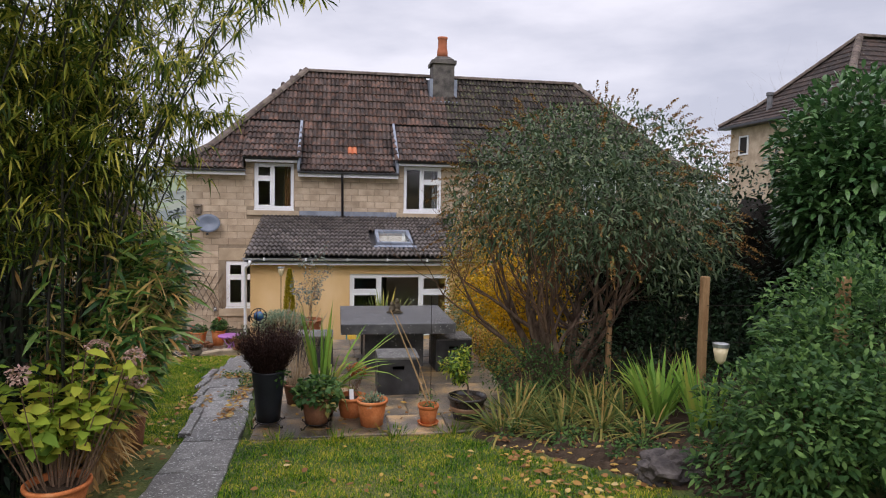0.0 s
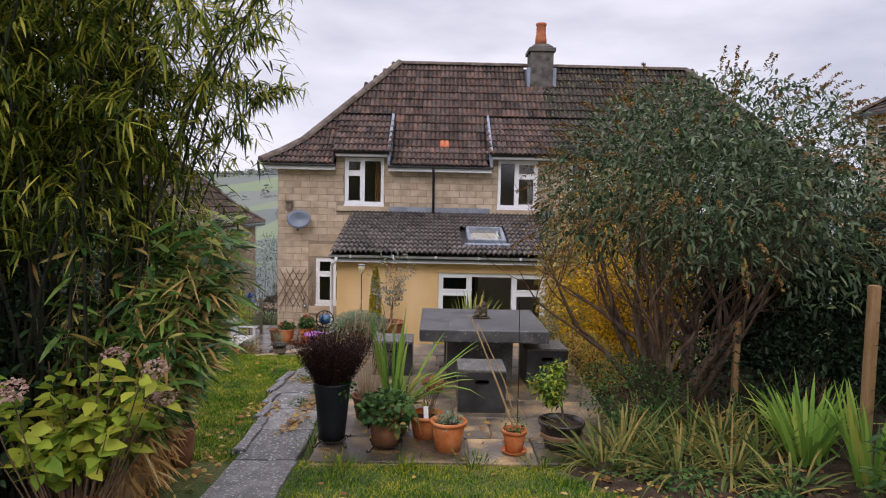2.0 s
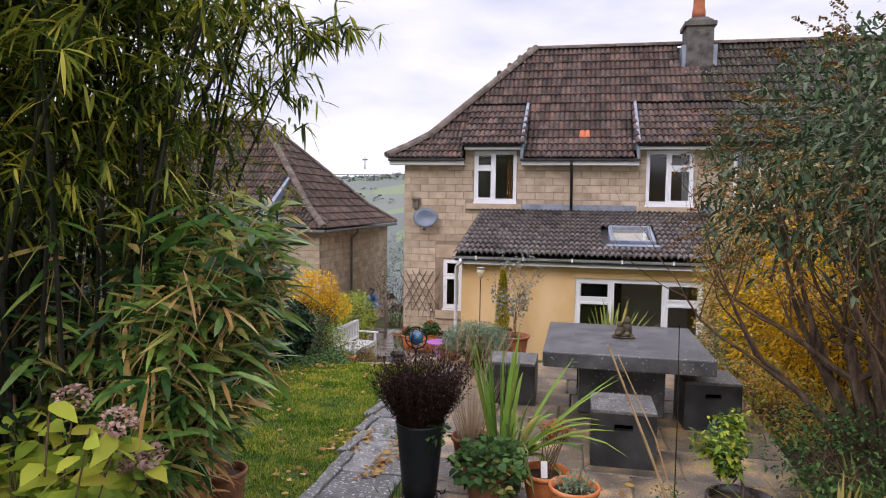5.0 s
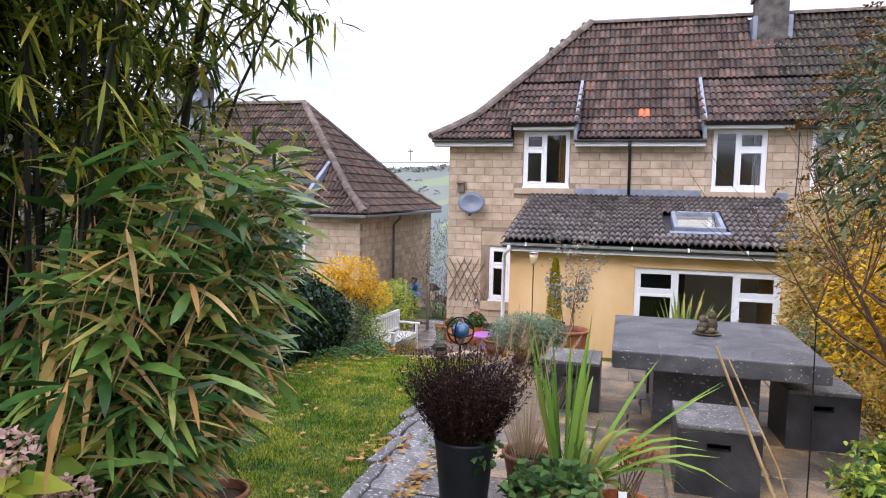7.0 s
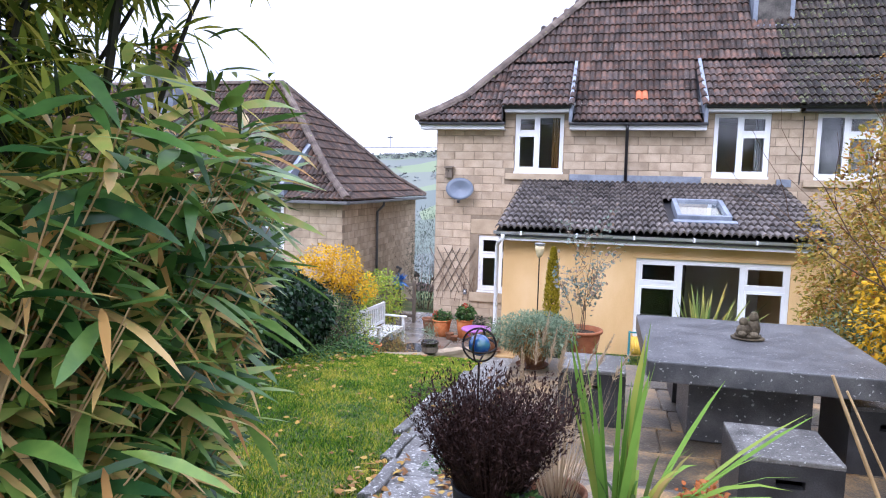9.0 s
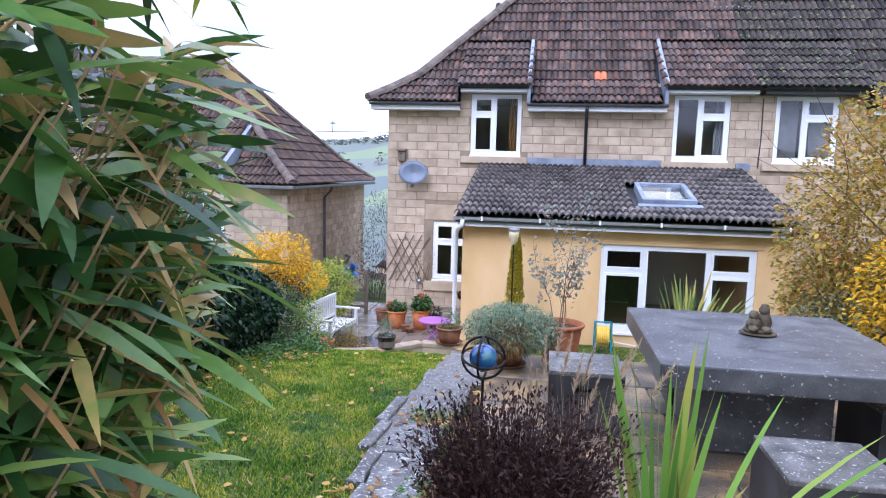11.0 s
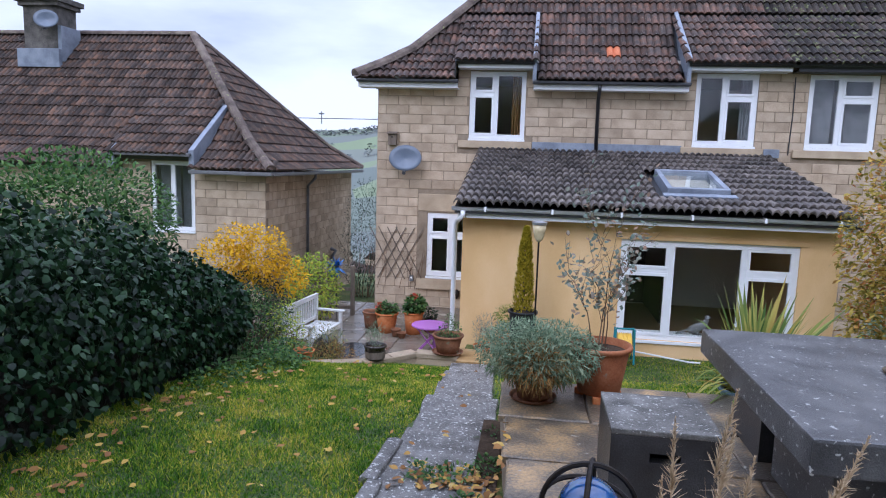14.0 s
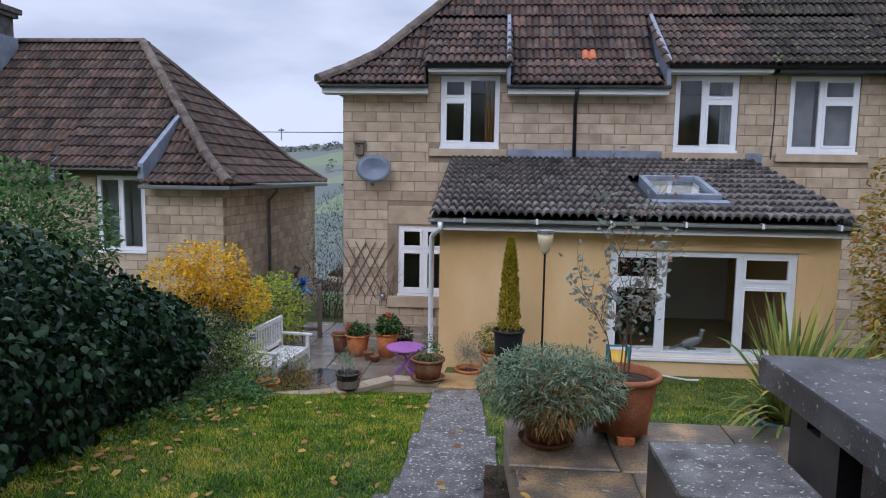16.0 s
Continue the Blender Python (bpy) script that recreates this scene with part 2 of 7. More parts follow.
WOODP = surface("fence_post_wood", [(0.21, 0.12, 0.055), (0.32, 0.20, 0.10)], 5, 0.85, 0.25, 40, streak=(4, 4, 0.6))
WOODG = surface("grey_weathered_wood", [(0.12, 0.095, 0.075), (0.2, 0.165, 0.13)], 6, 0.9, 0.25, 40, streak=(3, 3, 0.6))
BARK = surface("bark", [(0.055, 0.036, 0.025), (0.11, 0.075, 0.052), (0.17, 0.125, 0.09)], 8, 0.95, 0.6, 40, streak=(2, 2, 0.5))
TWIG = surface("twig", [(0.10, 0.06, 0.038), (0.17, 0.11, 0.07)], 10, 0.9, 0.2, 40)
CANE = surface("black_cane", [(0.012, 0.012, 0.010), (0.035, 0.032, 0.022)], 5, 0.4, 0.05, 40)
STRAWM = surface("dry_cane", [(0.30, 0.19, 0.09), (0.45, 0.31, 0.16)], 6, 0.8, 0.1, 40)
PURPLE = surface("purple_paint", [(0.30, 0.09, 0.34), (0.38, 0.14, 0.42)], 4, 0.4, 0.03, 40)
BLUEMET = surface("blue_enamel", [(0.03, 0.10, 0.30), (0.07, 0.2, 0.48)], 6, 0.3, 0.03, 40, metal=0.2)
BLUEGLASS = surface("blue_crackle_glass", [(0.01, 0.035, 0.13), (0.02, 0.08, 0.24), (0.05, 0.16, 0.16)], 12, 0.12, 0.03, 30, coat=0.6)
YELLOWM = surface("yellow_hose", [(0.66, 0.40, 0.04), (0.74, 0.5, 0.08)], 4, 0.45, 0.03, 40)
TEAL = surface("teal_plastic", [(0.01, 0.16, 0.20), (0.02, 0.22, 0.26)], 4, 0.4, 0.03, 40)
CREAM = surface("cream_glass", [(0.62, 0.50, 0.28), (0.70, 0.60, 0.38)], 4, 0.3, 0.02, 40)
STEEL = surface("brushed_steel", [(0.42, 0.42, 0.42), (0.55, 0.55, 0.55)], 6, 0.35, 0.03, 60, metal=0.9)
BRONZE = surface("mossy_bronze", [(0.055, 0.042, 0.028), (0.10, 0.08, 0.05), (0.15, 0.12, 0.075)], 14, 0.7, 0.4, 60)
ROCKM = surface("dark_lump", [(0.03, 0.027, 0.026), (0.07, 0.06, 0.056), (0.12, 0.105, 0.095)], 8, 0.9, 0.6, 40)
# near black for solid cores that stand in for shade inside shrubs
SHADE_CORE = surface("near_black_core", [(0.010, 0.009, 0.007), (0.022, 0.018, 0.013)], 9, 0.95, 0.6, 60)
BAGM = surface("black_bag", [(0.01, 0.011, 0.013), (0.02, 0.022, 0.026)], 6, 0.35, 0.3, 25)
# near black that stands for unlit depth behind panes and openings
DARKIN = surface("unlit_interior", [(0.02, 0.018, 0.016), (0.035, 0.03, 0.027)], 3, 0.7, 0.03, 40)
WATER = surface("rain_water", [(0.02, 0.02, 0.02), (0.03, 0.03, 0.03)], 2, 0.04, 0.0, 30)
PAPER = surface("white_tag", [(0.68, 0.68, 0.66), (0.76, 0.76, 0.74)], 5, 0.6, 0.02, 40)

L_BAMBOO = leafy("bamboo_leaf", [(0.12, (0.014, 0.030, 0.006)), (0.40, (0.07, 0.115, 0.016)), (0.60, (0.24, 0.28, 0.035)), (0.82, (0.58, 0.50, 0.08))], amount=0.35, rough=0.5, spec=0.2, through_=0.4)
L_SASA = leafy("broad_bamboo_leaf", [(0.2, (0.017, 0.058, 0.015)), (0.46, (0.085, 0.19, 0.036)), (0.64, (0.23, 0.35, 0.068)), (0.72, (0.36, 0.36, 0.09)), (0.80, (0.62, 0.42, 0.15))], rough=0.36, through_=0.28, spec=0.4, blotch=0.26, amount=0.12)
L_SASADRY = leafy("dry_bamboo_leaf", [(0.1, (0.30, 0.15, 0.05)), (0.5, (0.56, 0.33, 0.11)), (0.9, (0.66, 0.50, 0.25))], rough=0.6)
L_BUDD = leafy("grey_green_leaf", [(0.1, (0.026, 0.052, 0.024)), (0.5, (0.070, 0.110, 0.050)), (0.78, (0.15, 0.19, 0.11)), (0.92, (0.24, 0.24, 0.06))], rough=0.55, through_=0.2)
L_BUDDBROWN = leafy("brown_flower_spike", [(0.1, (0.12, 0.06, 0.02)), (0.6, (0.24, 0.13, 0.04)), (0.9, (0.27, 0.19, 0.06))], rough=0.9, through_=0.15)
L_YELLOW = leafy("autumn_yellow_leaf", [(0.1, (0.34, 0.22, 0.008)), (0.5, (0.66, 0.38, 0.006)), (0.85, (0.78, 0.50, 0.02))])
L_YELLOW2 = leafy("autumn_mixed_leaf", [(0.1, (0.10, 0.13, 0.03)), (0.4, (0.36, 0.28, 0.05)), (0.65, (0.52, 0.36, 0.08)), (0.85, (0.40, 0.15, 0.05))])
L_IVY = leafy("ivy_leaf", [(0.1, (0.003, 0.010, 0.004)), (0.5, (0.010, 0.032, 0.011)), (0.9, (0.034, 0.072, 0.028))], rough=0.38, through_=0.08, spec=0.2, amount=0.1)
L_DARK = leafy("dark_evergreen_leaf", [(0.1, (0.006, 0.015, 0.007)), (0.5, (0.014, 0.032, 0.014)), (0.9, (0.036, 0.062, 0.028))], rough=0.45, through_=0.1)
L_LAUREL = leafy("laurel_leaf", [(0.1, (0.022, 0.065, 0.02)), (0.5, (0.055, 0.13, 0.04)), (0.9, (0.12, 0.22, 0.07))], rough=0.32, spec=0.35, through_=0.2)
L_SHRUB = leafy("shrub_leaf", [(0.1, (0.014, 0.04, 0.012)), (0.5, (0.055, 0.12, 0.034)), (0.9, (0.15, 0.25, 0.065))], rough=0.5, spec=0.14)
L_HYD = leafy("hydrangea_leaf", [(0.1, (0.12, 0.21, 0.03)), (0.5, (0.30, 0.40, 0.045)), (0.8, (0.46, 0.46, 0.06)), (0.95, (0.50, 0.30, 0.08))])
L_HYDF = leafy("faded_hydrangea_flower", [(0.1, (0.36, 0.22, 0.16)), (0.5, (0.52, 0.34, 0.30)), (0.9, (0.60, 0.45, 0.36))])
L_SPIKE = leafy("sword_leaf", [(0.1, (0.09, 0.20, 0.035)), (0.5, (0.22, 0.38, 0.06)), (0.78, (0.30, 0.38, 0.07)), (0.95, (0.52, 0.36, 0.07))])
L_CROC = leafy("fading_strap_leaf", [(0.1, (0.05, 0.095, 0.028)), (0.45, (0.13, 0.18, 0.05)), (0.72, (0.34, 0.28, 0.08)), (0.95, (0.42, 0.25, 0.09))])
L_PHORM = leafy("variegated_strap_leaf", [(0.1, (0.06, 0.12, 0.03)), (0.5, (0.20, 0.25, 0.06)), (0.8, (0.45, 0.40, 0.10)), (0.95, (0.45, 0.22, 0.06))])
L_GREYHERB = leafy("silver_herb_leaf", [(0.1, (0.10, 0.15, 0.09)), (0.5, (0.20, 0.27, 0.17)), (0.9, (0.34, 0.39, 0.25))], rough=0.8)
L_EUC = leafy("eucalyptus_leaf", [(0.1, (0.14, 0.19, 0.15)), (0.5, (0.24, 0.29, 0.24)), (0.8, (0.32, 0.22, 0.16)), (0.95, (0.35, 0.20, 0.12))])
L_DARKPURP = leafy("dark_purple_sprig", [(0.1, (0.016, 0.009, 0.008)), (0.5, (0.036, 0.018, 0.015)), (0.9, (0.066, 0.035, 0.027))], rough=0.8, through_=0.15)
L_GOLDCON = leafy("golden_conifer_leaf", [(0.1, (0.14, 0.14, 0.015)), (0.5, (0.42, 0.33, 0.02)), (0.9, (0.62, 0.50, 0.05))])
L_RED = leafy("red_petal", [(0.1, (0.45, 0.03, 0.02)), (0.9, (0.62, 0.07, 0.04))])
L_ORANGE = leafy("rust_dry_flower", [(0.1, (0.36, 0.11, 0.03)), (0.9, (0.50, 0.2, 0.07))])
L_PLUME = leafy("straw_plume", [(0.1, (0.36, 0.26, 0.15)), (0.5, (0.50, 0.38, 0.24)), (0.9, (0.60, 0.48, 0.33))], rough=0.9)
L_GRASS = leafy("lawn_blade", [(0.30, (0.018, 0.065, 0.004)), (0.46, (0.07, 0.175, 0.008)), (0.57, (0.22, 0.30, 0.013)), (0.70, (0.52, 0.42, 0.06))], patch=2.6, amount=0.62)
L_LITTER = leafy("fallen_leaf", [(0.1, (0.15, 0.07, 0.03)), (0.5, (0.30, 0.155, 0.05)), (0.75, (0.42, 0.28, 0.06)), (0.95, (0.46, 0.36, 0.20))], rough=0.7, through_=0.1)
# pale bluish grey: the haze of distance is mixed into this leaf colour
L_FAR = leafy("hazed_wood", [(0.1, (0.12, 0.14, 0.14)), (0.5, (0.15, 0.165, 0.16)), (0.9, (0.20, 0.19, 0.17))], rough=1.0, through_=0.0)
OCHRE = surface("ochre_slab", [(0.22, 0.13, 0.05), (0.34, 0.21, 0.08), (0.42, 0.28, 0.13)], 4, 0.6, 0.2, 60, vary=0.15)

# ---- geometry helpers ----
def link_mesh(name, mesh, mat, parent=None, label=""):
    ob = new(name, mesh)
    if mat and not mesh.materials:
        mesh.materials.append(mat)
    if parent:
        ob.parent = parent
    if label:
        ob["label"] = label
    if parent and name in ("stems", "sprigs", "flower_spikes", "dead_stems", "leaves", "flowers", "plumes", "petals", "succulents", "flower_heads", "dead_leaves", "trailing_leaves"):
        ob["kind"] = "stuff"
    return ob


def part(name, bm, mat, parent=None, label="", smooth=False):
    """Links a bmesh as one mesh object under a thing or a part."""
    me = bpy.data.meshes.new(name)
    bm.to_mesh(me)
    bm.free()
    if smooth:
        me.shade_smooth()
    return link_mesh(name, me, mat, parent, label)


def thing(name, at, label, category, group="", kind="", turn=0):
    ob = new(name)
    ob.empty_display_size = 0.1
    ob.matrix_basis = pose(*at, 0, 0, turn)
    return tagged(ob, label, category, group, kind)


def add_box(bm, x0, x1, y0, y1, z0, z1, bevel=0.0):
    made = bmesh.ops.create_cube(bm, size=1.0, matrix=Matrix.Translation(((x0 + x1) / 2, (y0 + y1) / 2, (z0 + z1) / 2)) @ Matrix.Diagonal((x1 - x0, y1 - y0, z1 - z0, 1)))
    if bevel:
        edges = list({e for v in made["verts"] for e in v.link_edges})
        bmesh.ops.bevel(bm, geom=edges, offset=bevel, segments=2, affect="EDGES", profile=0.6)
    return bm


def boxes(*spec, bevel=0.0):
    bm = bmesh.new()
    for b in spec:
        add_box(bm, *b, bevel=bevel)
    return bm


def lathe(profile, seg=28, close=True):
    """Turned shape from (radius, height) pairs."""
    bm = bmesh.new()
    rings = []
    for r, z in profile:
        rings.append([bm.verts.new((r * math.cos(2 * math.pi * i / seg), r * math.sin(2 * math.pi * i / seg), z)) for i in range(seg)])
    for a, b in zip(rings, rings[1:]):
        for i in range(seg):
            bm.faces.new((a[i], a[(i + 1) % seg], b[(i + 1) % seg], b[i]))
    if close:
        bm.faces.new(rings[0][::-1])
        bm.faces.new(rings[-1])
    bm.normal_update()
    return bm


def tube(paths, seg=6):
    """Tapered tubes along lists of (x, y, z, r)."""
    bm = bmesh.new()
    for path in paths:
        rings = []
        for k, (x, y, z, r) in enumerate(path):
            a, b = path[max(k - 1, 0)], path[min(k + 1, len(path) - 1)]
            d = (Vector(b[:3]) - Vector(a[:3])).normalized()
            u = d.cross(Vector((0.31, 0.95, 0.11))).normalized()
            v = d.cross(u)
            rings.append([bm.verts.new(Vector((x, y, z)) + r * (math.cos(2 * math.pi * i / seg) * u + math.sin(2 * math.pi * i / seg) * v)) for i in range(seg)])
        for p, q in zip(rings, rings[1:]):
            for i in range(seg):
                bm.faces.new((p[i], p[(i + 1) % seg], q[(i + 1) % seg], q[i]))
        bm.faces.new(rings[0])
        bm.faces.new(rings[-1][::-1])
    bmesh.ops.recalc_face_normals(bm, faces=bm.faces)
    return bm


def unit(v):
    return v / np.maximum(np.linalg.norm(v, axis=-1, keepdims=True), 1e-9)


SHAPES = {
    "lance": (np.array([0.0, 0.18, 0.5, 0.8, 1.0]), np.array([0.12, 0.75, 1.0, 0.6, 0.0])),
    "oval": (np.array([0.0, 0.25, 0.6, 1.0]), np.array([0.1, 0.95, 0.9, 0.0])),
    "sword": (np.array([0.0, 0.2, 0.4, 0.6, 0.8, 1.0]), np.array([0.7, 1.0, 1.0, 0.9, 0.6, 0.0])),
    "chip": (np.array([0.0, 0.5, 1.0]), np.array([0.15, 1.0, 0.05])),
    "blade": (np.array([0.0, 1.0]), np.array([1.0, 0.1])),
}


def leaf_mesh(name, base, way, length, width, droop=0.2, shape="lance", fold=0.15, up=None, twist=0.6):
    """Many leaves in one mesh: each a bent strip with a fold along its midrib."""
    base, way = np.asarray(base, float), unit(np.asarray(way, float))
    n = len(base)
    length, width, droop = (np.broadcast_to(np.asarray(a, float), n)[:, None] for a in (length, width, droop))
    upv = np.broadcast_to(np.array([0, 0, 1.0]) if up is None else np.asarray(up, float), (n, 3))
    side = np.cross(way, upv)
    weak = np.linalg.norm(side, axis=1) < 0.15
    side[weak] = np.cross(way[weak], [1.0, 0.3, 0.0])
    side = unit(side)
    spin = np.random.uniform(-twist, twist, n)[:, None]
    nor = np.cross(side, way)
    side, nor = side * np.cos(spin) + nor * np.sin(spin), nor * np.cos(spin) - side * np.sin(spin)
    s, w = SHAPES[shape]
    k = len(s)
    pts = np.empty((n, k, 2, 3))
    for i in range(k):
        mid = base + way * length * s[i] + np.array([0, 0, -1.0]) * droop * length * s[i] ** 2
        lift = nor * width * w[i] * fold
        pts[:, i, 0] = mid - side * width * w[i] * 0.5 + lift
        pts[:, i, 1] = mid + side * width * w[i] * 0.5 + lift * 0.3
    verts = pts.reshape(-1, 3)
    first = (np.arange(n) * 2 * k)[:, None]
    quads = np.stack([np.stack([first[:, 0] + 2 * i, first[:, 0] + 2 * i + 1, first[:, 0] + 2 * i + 3, first[:, 0] + 2 * i + 2], 1) for i in range(k - 1)], 1).reshape(-1, 4)
    me = bpy.data.meshes.new(name)
    me.vertices.add(len(verts))
    me.vertices.foreach_set("co", verts.astype(np.float32).ravel())
    me.loops.add(quads.size)
    me.loops.foreach_set("vertex_index", quads.astype(np.int32).ravel())
    me.polygons.add(len(quads))
    me.polygons.foreach_set("loop_start", np.arange(0, quads.size, 4, dtype=np.int32))
    me.update(calc_edges=True)
    return me


def cloud(n, centre, radii, shell=0.35, lumps=5, seed=0):
    """Points spread through a lumpy crown, denser near its outside, with gaps."""
    rng = np.random.default_rng(seed)
    d = unit(rng.normal(size=(n * 3, 3)))
    r = 1 - shell * rng.random(n * 3) ** 1.4
    bumps = unit(rng.normal(size=(lumps * 3, 3)))
    near = (d @ bumps.T).max(1)
    r = r * (0.62 + 0.42 * np.clip((near - 0.45) / 0.5, 0, 1))
    keep = rng.random(n * 3) < 0.35 + 0.65 * np.clip((near - 0.5) / 0.4, 0, 1)
    d, r = d[keep][:n], r[keep][:n]
    return np.asarray(centre) + d * r[:, None] * np.asarray(radii), d


def grid_mesh(name, xs, ys, height):
    xs, ys = np.asarray(xs, float), np.asarray(ys, float)
    gx, gy = np.meshgrid(xs, ys)
    gz = height(gx, gy)
    nx, ny = len(xs), len(ys)
    i = (np.arange(ny - 1)[:, None] * nx + np.arange(nx - 1)).ravel()
    faces = np.stack([i, i + 1, i + nx + 1, i + nx], 1)
    me = bpy.data.meshes.new(name)
    me.from_pydata(np.stack([gx, gy, gz], -1).reshape(-1, 3).tolist(), [], faces.tolist())
    me.shade_smooth()
    return me

# ---- ground ----
PROFILE_Y = [-40, 0, 5.6, 7, 9, 11.5, 13.4, 14.4, 15.8, 21, 40, 120, 260, 520, 900, 1200, 1500, 4500]
PROFILE_Z = [3.6, -0.40, -1.0, -1.12, -1.30, -1.50, -1.84, -2.08, -2.14, -2.5, -5.5, -30, -52, -40, 6, 60, 66, -60]


def lawn_z(x, y):
    """Height of the garden's grass: it falls towards the house and rises a little to the beds on the far side of the patio."""
    return np.interp(y, PROFILE_Y[:10], PROFILE_Z[:10]) + 0.14 * np.clip(x - 2.7, 0, 5) * np.clip((13 - y) / 4, 0, 1)


def ground_z(x, y):
    z = np.interp(y, PROFILE_Y, PROFILE_Z) + 0.14 * np.clip(x - 2.7, 0, 5) * np.clip((13 - y) / 4, 0, 1) * (y > -40)
    far = np.clip((y - 60) / 300, 0, 1)
    z = z + far * (9 * np.sin(x / 170 + 0.8) + 5 * np.sin(x / 61 + y / 210))
    z = z + np.clip((np.abs(x) - 60) / 400, 0, 1) * np.clip((400 - y) / 400, 0, 1) * 30
    sunk = (y > 14.55) & (x < -1.2) & (x > -30) | (y > 15.9) & (x < 30)
    z = np.where(sunk & (y < 40), np.minimum(z, -2.45 - 0.12 * np.clip(y - 19, 0, 25)), z)
    z = np.where((x > -0.3) & (x < 2.6) & (y > 6.5) & (y < 10.7), np.minimum(z, -1.14), z)
    return z


def steps(*spans):
    out = []
    for a, b, n in spans:
        out += list(np.linspace(a, b, n, endpoint=False))
    return out + [spans[-1][1]]


gm, gn, gl, gb = node_mat("garden_ground")
g_co, g_geo, g_sep = gn.new("ShaderNodeTexCoord"), gn.new("ShaderNodeNewGeometry"), gn.new("ShaderNodeSeparateXYZ")
g_n1, g_n2, g_vor = gn.new("ShaderNodeTexNoise"), gn.new("ShaderNodeTexNoise"), gn.new("ShaderNodeTexVoronoi")
g_n1.inputs["Scale"].default_value, g_n1.inputs["Detail"].default_value = 1.3, 6
g_n2.inputs["Scale"].default_value, g_n2.inputs["Detail"].default_value = 40, 5
g_vor.inputs["Scale"].default_value = 0.0075
for nd in (g_n1, g_n2, g_vor):
    gl.new(g_co.outputs["Object"], nd.inputs["Vector"])
# turf kept dark so that gaps between the blades look shaded
g_turf = ramp(gn, [(0.36, (0.03, 0.048, 0.008)), (0.5, (0.055, 0.085, 0.012)), (0.62, (0.12, 0.115, 0.025))])
# field colours muted towards grey in place of distance haze
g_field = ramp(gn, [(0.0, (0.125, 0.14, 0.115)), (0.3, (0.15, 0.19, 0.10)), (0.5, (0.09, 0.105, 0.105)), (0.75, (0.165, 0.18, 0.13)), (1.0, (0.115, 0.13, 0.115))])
g_fac = gn.new("ShaderNodeMix")
g_fac.inputs[0].default_value = 0.4
gl.new(g_n1.outputs["Fac"], g_fac.inputs[2]), gl.new(g_n2.outputs["Fac"], g_fac.inputs[3]), gl.new(g_fac.outputs[0], g_turf.inputs[0])
g_hsv = gn.new("ShaderNodeSeparateColor")
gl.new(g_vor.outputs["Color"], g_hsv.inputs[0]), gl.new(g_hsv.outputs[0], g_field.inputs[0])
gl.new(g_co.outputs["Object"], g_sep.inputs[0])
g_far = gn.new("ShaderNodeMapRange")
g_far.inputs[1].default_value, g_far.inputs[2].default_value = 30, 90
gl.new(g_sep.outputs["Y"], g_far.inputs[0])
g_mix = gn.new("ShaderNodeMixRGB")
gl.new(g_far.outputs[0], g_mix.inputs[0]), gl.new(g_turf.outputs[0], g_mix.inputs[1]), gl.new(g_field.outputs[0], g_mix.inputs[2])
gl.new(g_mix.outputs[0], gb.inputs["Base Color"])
gb.inputs["Roughness"].default_value = 0.95
g_bump = gn.new("ShaderNodeBump")
g_bump.inputs["Strength"].default_value, g_bump.inputs["Distance"].default_value = 0.6, 0.03
gl.new(g_n2.outputs["Fac"], g_bump.inputs["Height"]), gl.new(g_bump.outputs[0], gb.inputs["Normal"])
GX = steps((-2500, -300, 14), (-300, -30, 24), (-30, -6, 24), (-6, 7, 88), (7, 30, 30), (30, 300, 20), (300, 2500, 12))
GY = steps((-300, -12, 10), (-12, 2, 28), (2, 17, 120), (17, 40, 30), (40, 300, 26), (300, 1600, 40), (1600, 4500, 6))
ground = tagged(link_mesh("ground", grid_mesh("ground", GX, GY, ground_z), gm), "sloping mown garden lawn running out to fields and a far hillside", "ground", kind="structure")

# ---- main house ----
HX0, HX1, WY, BASE = -3.38, 11.9, 19.16, -2.6
PARTY = 4.27


def wall_mesh(u0, u1, z0, z1, y0, y1, holes):
    """A wall along x with openings going through it, as one closed skin."""
    us = sorted({u0, u1, *[h[0] for h in holes], *[h[1] for h in holes]})
    zs = sorted({z0, z1, *[h[2] for h in holes], *[h[3] for h in holes]})
    us, zs = [u for u in us if u0 <= u <= u1], [z for z in zs if z0 <= z <= z1]
    solid = {}
    for i in range(len(us) - 1):
        for j in range(len(zs) - 1):
            mu, mz = (us[i] + us[i + 1]) / 2, (zs[j] + zs[j + 1]) / 2
            if not any(h[0] < mu < h[1] and h[2] < mz < h[3] for h in holes):
                solid[i, j] = True
    bm = bmesh.new()
    for i, j in solid:
        a, b, c, d = us[i], us[i + 1], zs[j], zs[j + 1]
        quads = [((a, y0, c), (b, y0, c), (b, y0, d), (a, y0, d)), ((a, y1, c), (a, y1, d), (b, y1, d), (b, y1, c))]
        if (i - 1, j) not in solid:
            quads.append(((a, y0, c), (a, y0, d), (a, y1, d), (a, y1, c)))
        if (i + 1, j) not in solid:
            quads.append(((b, y0, c), (b, y1, c), (b, y1, d), (b, y0, d)))
        if (i, j - 1) not in solid:
            quads.append(((a, y0, c), (a, y1, c), (b, y1, c), (b, y0, c)))
        if (i, j + 1) not in solid:
            quads.append(((a, y0, d), (b, y0, d), (b, y1, d), (a, y1, d)))
        for q in quads:
            bm.faces.new([bm.verts.new(p) for p in q])
    bmesh.ops.remove_doubles(bm, verts=bm.verts, dist=1e-5)
    bmesh.ops.recalc_face_normals(bm, faces=bm.faces)
    return bm


